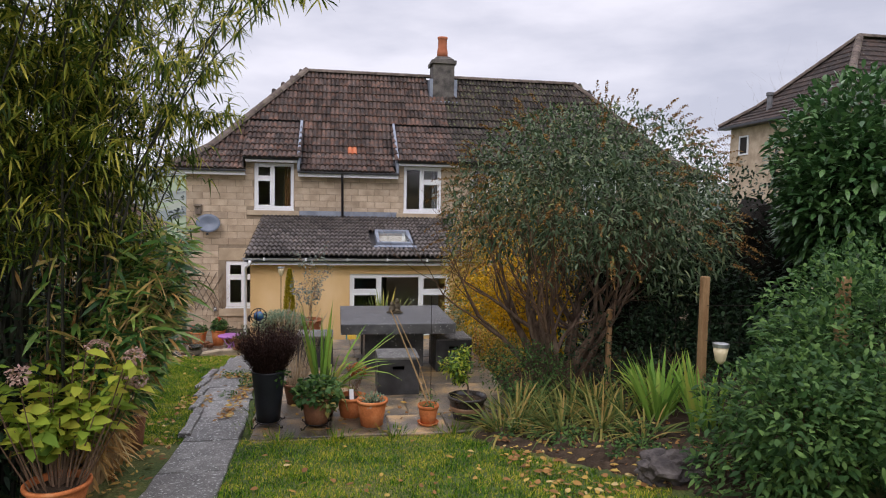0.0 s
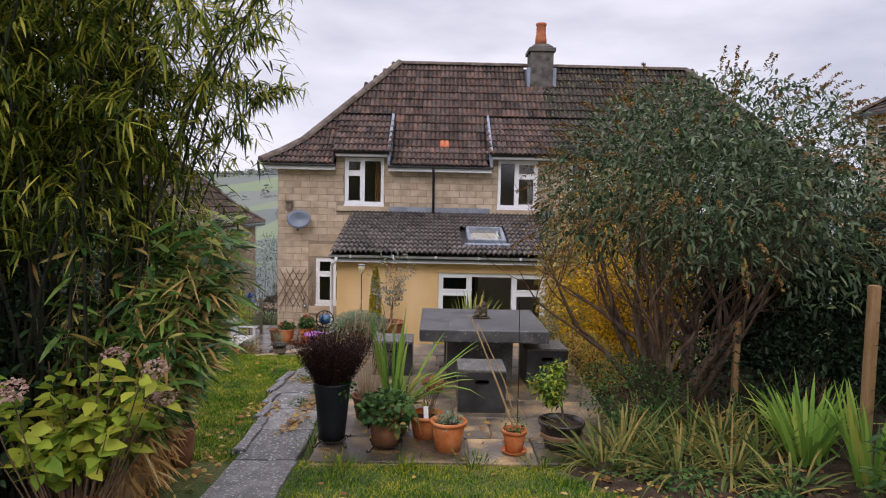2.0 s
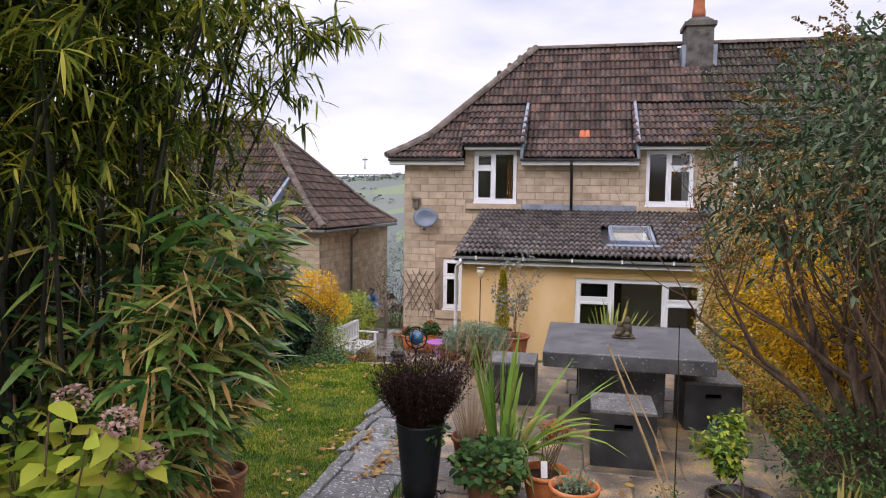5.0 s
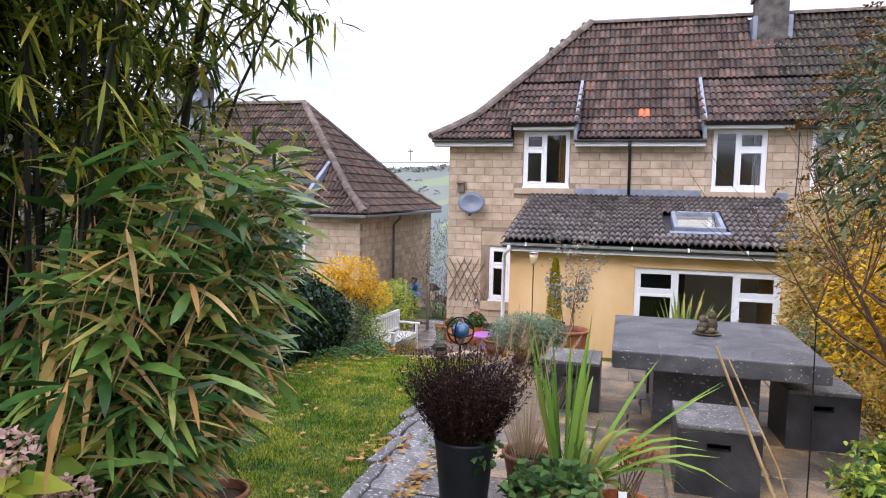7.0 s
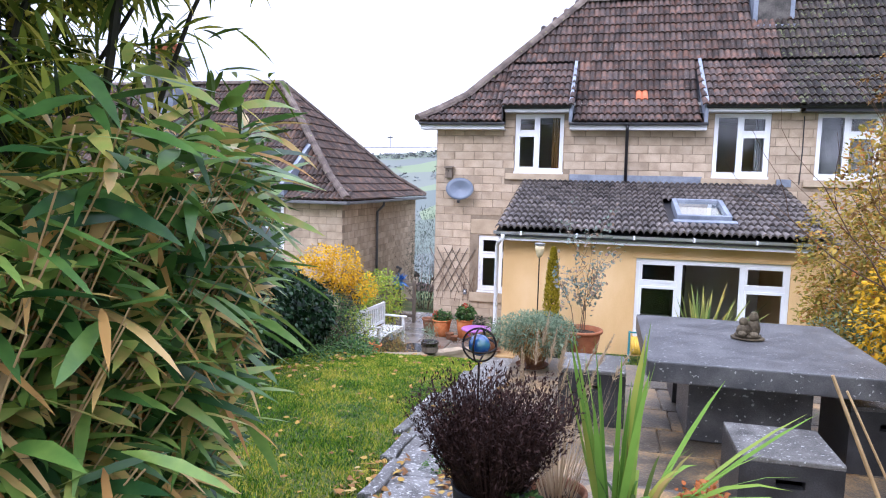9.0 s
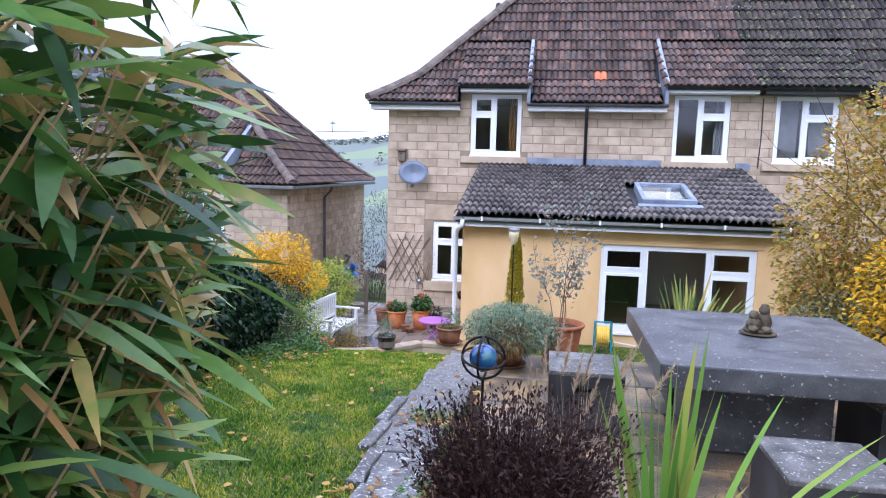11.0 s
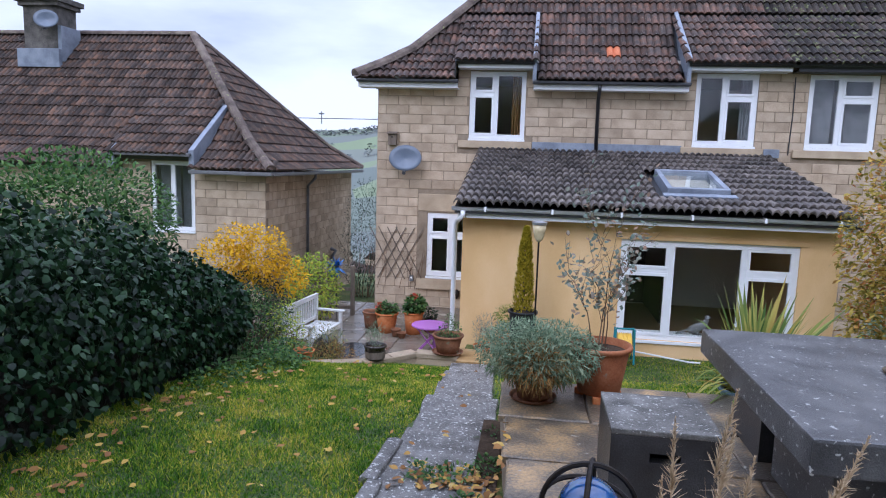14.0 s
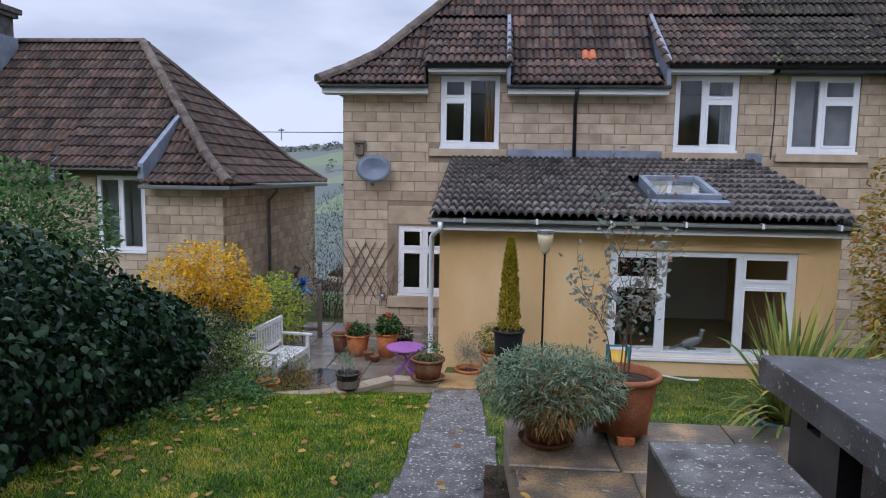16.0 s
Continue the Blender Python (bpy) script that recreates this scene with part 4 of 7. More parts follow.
part("gutter", boxes((NEX - 0.03, NEX + 0.06, NEY + 0.03, NEY + 7.0, NEZ - 0.10, NEZ - 0.02), bevel=0.02), GREYPLASTIC, house2, "grey gutter")
part("gutter", boxes((-9.0, -7.22, NEY - 0.1, NEY - 0.01, NEZ + 0.24, NEZ + 0.32), bevel=0.02), GREYPLASTIC, house2, "grey gutter")
part("downpipe", tube([[(-5.5, 21.6, 0.2, 0.035), (-5.5, 21.6, 0.1, 0.035), (-5.69, 21.6, -0.1, 0.035), (-5.69, 21.6, -3.4, 0.035)]], 8), GREYPLASTIC, house2, "grey downpipe", smooth=True)
part("waste_pipe", tube([[(-5.69, 23.6, -2.9, 0.05), (-5.69, 23.6, -2.1, 0.05), (-5.6, 23.6, -1.95, 0.05), (-5.74, 23.6, -1.9, 0.05)]], 8), GREYPLASTIC, house2, "grey waste pipe", smooth=True)
# lifted roof over its window
bm = bmesh.new()
prof = [(NEY - 0.02, NEZ + 0.3), (NEY + 1.6, NEZ + 0.3 + 0.72 * 1.6), (NEY + 1.6, NEZ + 0.7), (NEY + 0.06, NEZ + 0.16)]
rows_ = [[bm.verts.new((x, y, z)) for y, z in prof] for x in (-9.0, -7.22)]
for i in range(4):
    bm.faces.new((rows_[0][i], rows_[0][(i + 1) % 4], rows_[1][(i + 1) % 4], rows_[1][i]))
bm.faces.new(rows_[0][::-1]), bm.faces.new(rows_[1])
bmesh.ops.recalc_face_normals(bm, faces=bm.faces)
part("dormer_roof", bm, GUTTER, house2)
for x in (-9.0, -7.22):
    bm = bmesh.new()
    tri = [(NEY + 0.0, NEZ), (NEY + 0.0, NEZ + 0.38), (NEY + 1.55, n_roof_h(1.55) + 0.10), (NEY + 1.55, n_roof_h(1.55) - 0.03), (NEY + 0.8, n_roof_h(0.8) - 0.02)]
    va, vb = [bm.verts.new((x - 0.05, y, z)) for y, z in tri], [bm.verts.new((x + 0.06, y, z)) for y, z in tri]
    for i in range(5):
        bm.faces.new((va[i], va[(i + 1) % 5], vb[(i + 1) % 5], vb[i]))
    bm.faces.new(va[::-1]), bm.faces.new(vb)
    bmesh.ops.recalc_face_normals(bm, faces=bm.faces)
    part("dormer_cheek", bm, LEAD, house2, "grey lead dormer cheek")
nkz = n_roof_h(0.8)
ridge_line([(-16, NEY + 3.5, NRZ + 0.04), (NEX - 3.5, NEY + 3.5, NRZ + 0.04)], roof2)
ridge_line([(NEX, NEY, NEZ + 0.06), (NEX - 0.8, NEY + 0.8, nkz + 0.07), (NEX - 3.5, NEY + 3.5, NRZ + 0.04)], roof2)
ridge_line([(NEX, NEY + 7, NEZ + 0.06), (NEX - 0.8, NEY + 6.2, nkz + 0.07), (NEX - 3.5, NEY + 3.5, NRZ + 0.04)], roof2)
chim2 = part("chimney", boxes((-13.0, -12.08, 21.45, 22.15, 2.4, 4.08), (-13.08, -12.0, 21.37, 22.23, 4.08, 4.18), (-13.14, -11.94, 21.31, 22.29, 4.18, 4.31), bevel=0.02), CHIM, house2, "grey stone chimney stack")
for i in range(3):
    p_ = part("chimney_pot", lathe([(0.13, 0), (0.11, 0.34), (0.13, 0.36), (0.13, 0.40), (0.085, 0.40), (0.085, 0.1)], 16), CLAYPOT, chim2, "orange clay chimney pot", smooth=True)
    p_.location = (-12.8 + 0.28 * i, 21.8, 4.29)
part("flashing", boxes((-13.12, -11.98, 21.33, 21.449, 2.6, 3.05), (-12.079, -11.98, 21.45, 22.15, 2.75, 3.62), bevel=0.01), LEAD, chim2, "lead flashing")


def sat_dish(name, at, turn, r, label):
    d = thing(name, at, label, "satellite dish", turn=turn)
    prof = [(0.001, 0.0), (r * 0.35, 0.006), (r * 0.7, 0.03), (r, 0.075), (r, 0.083), (r * 0.7, 0.038), (0.001, 0.01)]
    bowl = part("bowl", lathe(prof, 36, close=False), DISH, d, smooth=True)
    bowl.matrix_basis = pose(0, -0.16, 0.0, 78, 0, 0) @ Matrix.Diagonal((1, 0.8, 1, 1))
    part("feed_arm", tube([[(0, -0.14, -r * 0.75, 0.012), (0, -0.36, -r * 0.9, 0.012)]], 6), GUTTER, d)
    part("receiver", boxes((-0.03, 0.03, -0.44, -0.35, -r * 0.95, -r * 0.75), bevel=0.01), GUTTER, d)
    part("bracket", boxes((-0.03, 0.03, -0.15, 0.0, -0.03, 0.03), (-0.06, 0.06, -0.012, 0.0, -0.12, 0.12), bevel=0.004), STEEL, d)
    return d


sat_dish("satellite_dish", (-2.78, WY - 0.005, 0.62), 4, 0.32, "grey satellite dish bolted to the stone wall")
sat_dish("satellite_dish", (-12.28, 21.44, 3.72), 20, 0.28, "small grey satellite dish on the chimney")
bb = thing("bird_box", (-3.06, WY - 0.002, 1.0), "small weathered wooden bird box on the wall", "bird box")
part("body", boxes((-0.08, 0.08, -0.13, 0, -0.12, 0.12), bevel=0.006), WOODG, bb)
lid = part("lid", boxes((-0.10, 0.10, -0.17, 0.0, 0.0, 0.02), bevel=0.004), WOODG, bb)
lid.matrix_basis = pose(0, 0, 0.13, 12, 0, 0)
# near-black disc on the front; the hole's darkness is only its colour
part("entrance_hole", lathe([(0.018, 0), (0.018, 0.004)], 14), DARKIN, bb).matrix_basis = pose(0, -0.129, 0.04, 90, 0, 0)

# far house up the hill
TILE_FAR = surface("dark_roof_tile", [(0.022, 0.018, 0.016), (0.040, 0.030, 0.026), (0.070, 0.046, 0.036)], 2.5, 0.8, 0.4, 12, vary=0.25, spots=(0.22, 0.21, 0.17), spot_scale=16, spot_at=0.66)
FX, FY0, FY1, FZ, FR = 19.2, 22.0, 30.0, 5.28, 8.93
house3 = thing("house", (0, 0, 0), "pale stone house with dark brown hipped roof beyond the hedge", "house")
part("wall", boxes((FX + 0.4, FX + 0.8, FY0 + 0.4, FY1 - 0.4, -2, FZ - 0.05), (FX + 0.8, FX + 15, FY0 + 0.4, FY0 + 0.8, -2, FZ - 0.05), (FX + 0.8, FX + 15, FY1 - 0.8, FY1 - 0.4, -2, FZ - 0.05)), STONE, house3, "pale stone wall")


def far_roof_h(d):
    """The far roof sweeps out a little at its foot."""
    return FZ + (0.72 * d if d < 1.2 else 0.864 + (FR - FZ - 0.864) * (d - 1.2) / 2.8)


roof3 = part("roof", hip_shell(FX, FX + 20, FY0, FY1, 1.2, far_roof_h), TILE_FAR, house3, "dark brown tiled roof speckled with lichen")
for k in range(15):
    d, e = 4 * k / 15, 4 * k / 15 + 0.3
    za, zb = far_roof_h(d), far_roof_h(min(e, 4))
    for course in (((FX + d, FY0 + d), (FX + d, FY1 - d), (FX + e, FY1 - e), (FX + e, FY0 + e)), ((FX + 20 - d, FY0 + d), (FX + d, FY0 + d), (FX + e, FY0 + e), (FX + 20 - e, FY0 + e))):
        bm = bmesh.new()
        lo4 = [bm.verts.new((x, y, z)) for (x, y), z in zip(course, (za + 0.06, za + 0.06, zb, zb))]
        un4 = [bm.verts.new((x, y, z - 0.08)) for (x, y), z in zip(course, (za + 0.06, za + 0.06, zb, zb))]
        bm.faces.new(lo4), bm.faces.new(un4[::-1])
        for i in range(4):
            bm.faces.new((lo4[i], lo4[(i + 1) % 4], un4[(i + 1) % 4], un4[i]))
        bmesh.ops.recalc_face_normals(bm, faces=bm.faces)
        part("tile_course", bm, TILE_FAR, roof3)
part("gutter", boxes((FX - 0.08, FX + 0.05, FY0, FY1, FZ - 0.10, FZ + 0.02), bevel=0.02), GUTTER, house3, "black gutter")
part("soffit", boxes((FX + 0.05, FX + 0.42, FY0 + 0.05, FY1 - 0.05, FZ - 0.10, FZ - 0.06)), GUTTER, house3)
part("downpipe", tube([[(FX, 26.2, FZ - 0.08, 0.04), (FX + 0.1, 26.2, FZ - 0.25, 0.04), (FX + 0.34, 26.1, FZ - 0.5, 0.04), (FX + 0.34, 26.1, 0, 0.04)]], 8), GUTTER, house3, "black downpipe", smooth=True)
for pts in ([(FX, FY0, FZ + 0.08), (FX + 1.2, FY0 + 1.2, far_roof_h(1.2) + 0.07), (FX + 4, 26, FR + 0.07)], [(FX, FY1, FZ + 0.08), (FX + 1.2, FY1 - 1.2, far_roof_h(1.2) + 0.07), (FX + 4, 26, FR + 0.07)], [(FX + 4, 26, FR + 0.07), (FX + 16, 26, FR + 0.07)]):
    ridge_line(pts, roof3, r=0.16, step=0.6)
part("vent_pipe", lathe([(0.12, 5.7), (0.12, 6.5), (0.16, 6.52), (0.16, 6.66), (0.05, 6.68)], 14), GREYPLASTIC, house3, "grey vent pipe").location = (20.1, 27.5, 0)
far_win = part("window", boxes((FX + 0.34, FX + 0.42, 28.15, 28.85, 3.9, 3.97), (FX + 0.34, FX + 0.42, 28.15, 28.85, 4.73, 4.8), (FX + 0.34, FX + 0.42, 28.15, 28.22, 3.97, 4.73), (FX + 0.34, FX + 0.42, 28.78, 28.85, 3.97, 4.73), bevel=0.006), UPVC, house3, "small white window")
# opaque pane, the unlit room behind it put into its colour
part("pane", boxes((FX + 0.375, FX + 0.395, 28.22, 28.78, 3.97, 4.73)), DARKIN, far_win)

# telephone wire across the gap
wire = tagged(part("telephone_wire", tube([[(-30 + 3 * i, 40, 2.62 + 0.004 * (i - 5) ** 2, 0.02) for i in range(12)]], 4), GUTTER), "thin black overhead telephone wire", "wire")

# ---- path, patio, terrace ----


def path_x(y):
    return float(np.interp(y, [0, 5.1, 7.3, 9.6, 11.4, 14.5], [-0.25, -0.40, -0.47, -0.74, -0.76, -0.92]))


def worn_slab(w, d, h, rng, wob=0.012):
    """A worn paving slab with uneven edges and softened rim, top at z = 0."""
    bm = bmesh.new()
    n = 4
    outline = []
    for side_, (ax, ay, bx, by) in enumerate(((-1, -1, 1, -1), (1, -1, 1, 1), (1, 1, -1, 1), (-1, 1, -1, -1))):
        for k in range(n):
            t = k / n
            outline.append(((ax + (bx - ax) * t) * w / 2 + rng.uniform(-wob, wob), (ay + (by - ay) * t) * d / 2 + rng.uniform(-wob, wob)))
    low = [bm.verts.new((x, y, -h)) for x, y in outline]
    mid = [bm.verts.new((x, y, -0.008)) for x, y in outline]
    top = [bm.verts.new((x * (1 - 0.018 / w), y * (1 - 0.018 / d), 0)) for x, y in outline]
    m = len(outline)
    for a, b in ((low, mid), (mid, top)):
        for i in range(m):
            bm.faces.new((a[i], a[(i + 1) % m], b[(i + 1) % m], b[i]))
    bm.faces.new(top)
    return bm


garden_path = tagged(new("path"), "narrow concrete slab path blotched with pale lichen", "path", kind="structure")
rng_p = random.Random(5)
y = -1.5
while y < 14.3:
    d = rng_p.uniform(0.78, 1.0)
    if y + d > 14.45:
        d = 14.45 - y
    yc = y + d / 2
    slab = part("slab", worn_slab(float(np.interp(yc, [6, 7.3, 9.9, 11.4, 11.7], [0.53, 0.5, 0.70, 0.64, 0.55])), d - 0.014, 0.12, rng_p), PATHM, garden_path)
    dz = float(lawn_z(0, yc + 0.1) - lawn_z(0, yc - 0.1)) / 0.2
    slab.matrix_basis = pose(path_x(yc), yc, float(lawn_z(0, yc)) + 0.025, math.degrees(math.atan(dz)) * (0.5 if yc > 9.8 else 1), rng_p.uniform(-0.8, 0.8), math.degrees(math.atan2(path_x(yc - 0.2) - path_x(yc + 0.2), 0.4)) + rng_p.uniform(-0.6, 0.6))
    y += d

# narrow edging stones between path and lawn
rng_k = random.Random(15)
y = 6.6
while y < 10.1:
    d = rng_k.uniform(0.45, 0.8)
    yc = y + d / 2
    half_w = float(np.interp(yc, [6, 7.3, 9.9], [0.53, 0.5, 0.70])) / 2
    kerb = part("edging_stone", worn_slab(0.10, d - 0.02, 0.1, rng_k, 0.01), PATHM, garden_path)
    dz = float(lawn_z(0, yc + 0.1) - lawn_z(0, yc - 0.1)) / 0.2
    kerb.matrix_basis = pose(path_x(yc) - half_w - 0.03, yc, float(lawn_z(0, yc)) + 0.045 + rng_k.uniform(-0.006, 0.01), math.degrees(math.atan(dz)), rng_k.uniform(-3, 3), rng_k.uniform(-2, 4))
    y += d

PZ = -1.04
patio = tagged(new("patio"), "worn sandstone slab patio, damp and mossy at the joints", "patio", kind="structure")
base = bmesh.new()
q = [(-0.06, 6.36), (2.75, 6.46), (2.95, 11.1), (-0.40, 11.04)]
lo, hi = [base.verts.new((x, y, -1.9)) for x, y in q], [base.verts.new((x, y, PZ - 0.022)) for x, y in q]
for i in range(4):
    base.faces.new((lo[i], lo[(i + 1) % 4], hi[(i + 1) % 4], hi[i]))
base.faces.new(hi)
part("bed", base, MORTAR, patio, "sandy patio bed")
rng_q = random.Random(9)
row_y = 6.40
while row_y < 10.95:
    dy = min(rng_q.choice((0.45, 0.6, 0.6)), 11.06 - row_y)
    if 11.06 - row_y - dy < 0.25:
        dy = 11.06 - row_y
    left = -0.06 - 0.34 * (row_y + dy / 2 - 6.4) / 4.4
    x, right = left, 2.78
    while x < right - 0.1:
        w = rng_q.choice((0.45, 0.6, 0.75, 0.6))
        if right - x - w < 0.2:
            w = right - x
        s_ = part("slab", worn_slab(w - 0.012, dy - 0.012, 0.05, rng_q, 0.006), SLAB, patio)
        s_.matrix_basis = pose(x + w / 2, row_y + dy / 2, PZ + rng_q.uniform(-0.003, 0.004), rng_q.uniform(-0.25, 0.25), rng_q.uniform(-0.25, 0.25), 0)
        x += w
    row_y += dy

TZ = -2.35
terrace = tagged(new("terrace"), "sunken wet paved terrace beside the house", "terrace", kind="structure")
part("bed", boxes((-5.4, -1.26, 14.78, WY - 0.01, -2.7, TZ - 0.02)), MORTAR, terrace)
rng_t = random.Random(3)
for i in range(7):
    for j in range(8):
        x0, y0 = -5.35 + i * 0.6, 14.72 + j * 0.56
        if x0 > -1.75 or y0 + 0.5 > WY:
            continue
        s_ = part("slab", worn_slab(0.59, 0.55, 0.05, rng_t, 0.003), WETSLAB, terrace)
        s_.matrix_basis = pose(x0 + 0.3, y0 + 0.28, TZ + rng_t.uniform(-0.003, 0.003))
puddle = tagged(part("puddle", lathe([(0.3, 0), (0.29, 0.002)], 30), WATER), "shallow rain puddle on the paving", "puddle")
puddle.matrix_basis = pose(-2.95, 15.75, TZ + 0.004) @ Matrix.Diagonal((1, 1.5, 1, 1))

# low retaining wall with stone coping
rwall = tagged(new("retaining_wall"), "low retaining wall with pale stone coping along the terrace", "wall", kind="structure")
cop = [(-3.05, 13.86), (-2.30, 14.12), (-1.72, 14.72), (-1.12, 14.66)]
for (xa, ya), (xb, yb) in zip(cop, cop[1:]):
    ln, ang = math.hypot(xb - xa, yb - ya), math.degrees(math.atan2(yb - ya, xb - xa))
    k = max(1, round(ln / 0.45))
    for i in range(k):
        c = part("coping_stone", worn_slab(ln / k - 0.008, 0.2, 0.06, rng_t, 0.006), COPING, rwall)
        t = (i + 0.5) / k
        c.matrix_basis = pose(xa + (xb - xa) * t, ya + (yb - ya) * t, -1.97, 0, 0, ang)
    w_ = part("wall_face", boxes((0, ln, -0.08, 0.08, -0.6, -0.042)), DRESSED, rwall)
    w_.matrix_basis = pose(xa, ya, -1.97, 0, 0, ang)
end = tagged(new("step"), "two pale ochre stone slabs stepping down at the end of the path", "step", kind="structure")
for x0, x1, y0, y1, z in ((-1.14, -0.66, 14.5, 15.1, -2.0), (-0.655, -0.38, 14.55, 15.5, -1.96)):
    s_ = part("slab", worn_slab(x1 - x0 - 0.01, y1 - y0, 0.2, rng_t, 0.006), OCHRE, end)
    s_.matrix_basis = pose((x0 + x1) / 2, (y0 + y1) / 2, z)

# ---- concrete table and stools ----
table = thing("garden_table", (1.545, 9.31, PZ + 0.005), "square dark grey concrete garden table speckled with lichen", "table")
part("tabletop", boxes((-0.755, 0.755, -0.79, 0.79, 0.57, 0.71), bevel=0.012), CONC, table)
part("pedestal", boxes((-0.42, 0.40, -0.24, 0.46, 0.0, 0.57), bevel=0.01), CONC, table)


def stool(at, turn):
    s = thing("stool", at, "dark grey concrete cube stool with a hand slot", "stool", "stools round the table", turn=turn)
    # upright faces take the darker, pre-shaded concrete; the seat keeps the pale one
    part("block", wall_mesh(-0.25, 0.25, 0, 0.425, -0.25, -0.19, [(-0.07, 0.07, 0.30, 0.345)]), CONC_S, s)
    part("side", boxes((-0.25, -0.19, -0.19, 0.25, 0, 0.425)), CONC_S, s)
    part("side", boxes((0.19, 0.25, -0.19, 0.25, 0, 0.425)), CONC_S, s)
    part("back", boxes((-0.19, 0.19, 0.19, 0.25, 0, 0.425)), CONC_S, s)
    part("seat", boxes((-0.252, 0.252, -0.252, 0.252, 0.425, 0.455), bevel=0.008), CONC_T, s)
    return s


stool_a = stool((0.44, 9.42, PZ - 0.02), 0)
for at, turn in (((1.47, 7.99, PZ), 0), ((2.32, 9.06, PZ), 3), ((1.36, 10.18, PZ), -90)):
    copy_thing(stool_a, pose(*at, 0, 0, turn))
bm = bmesh.new()
for c, r in (((0, 0, 0.012), (0.12, 0.11, 0.014)), ((0, 0, 0.03), (0.095, 0.09, 0.02)), ((-0.035, -0.02, 0.065), (0.05, 0.055, 0.055)), ((0.035, 0.01, 0.08), (0.052, 0.055, 0.07)), ((-0.038, -0.015, 0.13), (0.032, 0.034, 0.036)), ((0.035, 0.01, 0.165), (0.034, 0.036, 0.038)), ((0.035, 0.01, 0.195), (0.024, 0.026, 0.014)), ((-0.05, -0.07, 0.05), (0.03, 0.04, 0.022)), ((0.03, -0.06, 0.045), (0.032, 0.045, 0.024)), ((0.055, 0.045, 0.10), (0.03, 0.035, 0.075))):
    bmesh.ops.create_icosphere(bm, subdivisions=3, radius=1.0, matrix=Matrix.Translation(c) @ Matrix.Diagonal((*r, 1)))
for v_ in bm.verts:
    v_.co += 0.004 * noise.noise_vector(v_.co * 40)
statue = tagged(part("statuette", bm, BRONZE, smooth=True), "small mossy bronze seated statuette on the table", "statuette")
statue.matrix_basis = pose(1.56, 9.40, PZ + 0.715)
gap = tagged(part("soil_strip", boxes((-0.52, -0.36, 8.6, 11.0, -1.7, -1.355), bevel=0.01), SOIL), "strip of bare soil between path and patio", "soil", kind="structure")

# ---- pots and ornaments ----
def pot_profile(r, h, rim=0.03, flare=0.72, wall=0.018):
    return [(r * flare, 0), (r * (flare + (1 - flare) * 0.5), h * 0.5), (r * 0.95, h - rim * 1.6), (r * 0.95, h - rim), (r * 1.05, h - rim), (r * 1.07, h - rim * 0.4), (r * 1.05, h), (r * 0.95, h), (r * 0.93, h - 0.05), (r * 0.9, h - 0.06)]


def potted(at, label, r, h, mat, name="potted_plant", profile=None, saucer=False, stand=False, seed=0):
    lift = (0.045 if stand else 0) + (0.02 if saucer else 0)
    p = thing(name, at, label, "plant pot")
    pot_ = part("pot", lathe(profile or pot_profile(r, h), 32), mat, p, smooth=True)
    pot_.location = (0, 0, lift)
    part("soil", lathe([(r * 0.93, h - 0.05 + lift), (r * 0.5, h - 0.035 + lift), (0.01, h - 0.03 + lift)], 20), SOIL, p)
    if saucer:
        part("saucer", lathe([(r * 0.8, 0), (r * 1.05, 0.03), (r * 1.08, 0.03), (r * 1.0, 0.012), (r * 0.5, 0.012)], 28), mat, p)
    if stand:
        rr = r * 0.75
        paths = [[(rr * math.cos(a), rr * math.sin(a), 0.04, 0.006) for a in [2 * math.pi * k / 18 for k in range(19)]]]
        for k in range(4):
            a = math.pi / 4 + k * math.pi / 2
            c, s = math.cos(a), math.sin(a)
            paths.append([(c * rr, s * rr, 0.04, 0.006), (c * (rr + 0.04), s * (rr + 0.04), 0.028, 0.006), (c * (rr + 0.055), s * (rr + 0.055), 0.006, 0.006), (c * (rr + 0.085), s * (rr + 0.085), 0.007, 0.006), (c * (rr + 0.09), s * (rr + 0.09), 0.03, 0.006)])
        part("pot_stand", tube(paths, 5), IRON, p, "scrolled wrought-iron stand")
    return p, h + lift


def fan(n, centre, spread, rise, rng, up=0.0):
    """Start points and outward directions for leaves that rise from a crown."""
    a = rng.random(n) * 2 * np.pi
    tilt = spread * np.sqrt(rng.random(n))
    way = np.stack([np.cos(a) * np.sin(tilt), np.sin(a) * np.sin(tilt), np.cos(tilt) + up], 1)
    base = np.asarray(centre) + np.stack([np.cos(a), np.sin(a), 0 * a], 1) * (rise * rng.random(n))[:, None]
    return base, way


def straps(name, parent, n, centre, length, width, spread, droop, mat, seed, label="", rise=0.05, bias=(0, 0)):
    rng = np.random.default_rng(seed)
    b, w = fan(n, centre, spread, rise, rng)
    w = w + np.array([*bias, 0.0])
    me = leaf_mesh(name, b, w, length * rng.uniform(0.55, 1.0, n), width * rng.uniform(0.7, 1.1, n), droop * rng.uniform(0.2, 1.6, n), "sword", 0.2)
    return link_mesh(name, me, mat, parent, label)


def tuft(name, parent, n, centre, radii, length, width, mat, seed, label="", shape="oval", droop=0.3, shell=0.6, lumps=6, upward=0.3):
    """Foliage as many separate leaves through a lumpy crown."""
    rng = np.random.default_rng(seed + 1)
    p, d = cloud(n, centre, radii, shell, lumps, seed)
    w = unit(d + rng.normal(size=d.shape) * 0.7 + np.array([0, 0, upward]))
    me = leaf_mesh(name, p, w, length * rng.uniform(0.5, 1.15, len(p)), width * rng.uniform(0.6, 1.1, len(p)), droop, shape)
    return link_mesh(name, me, mat, parent, label)


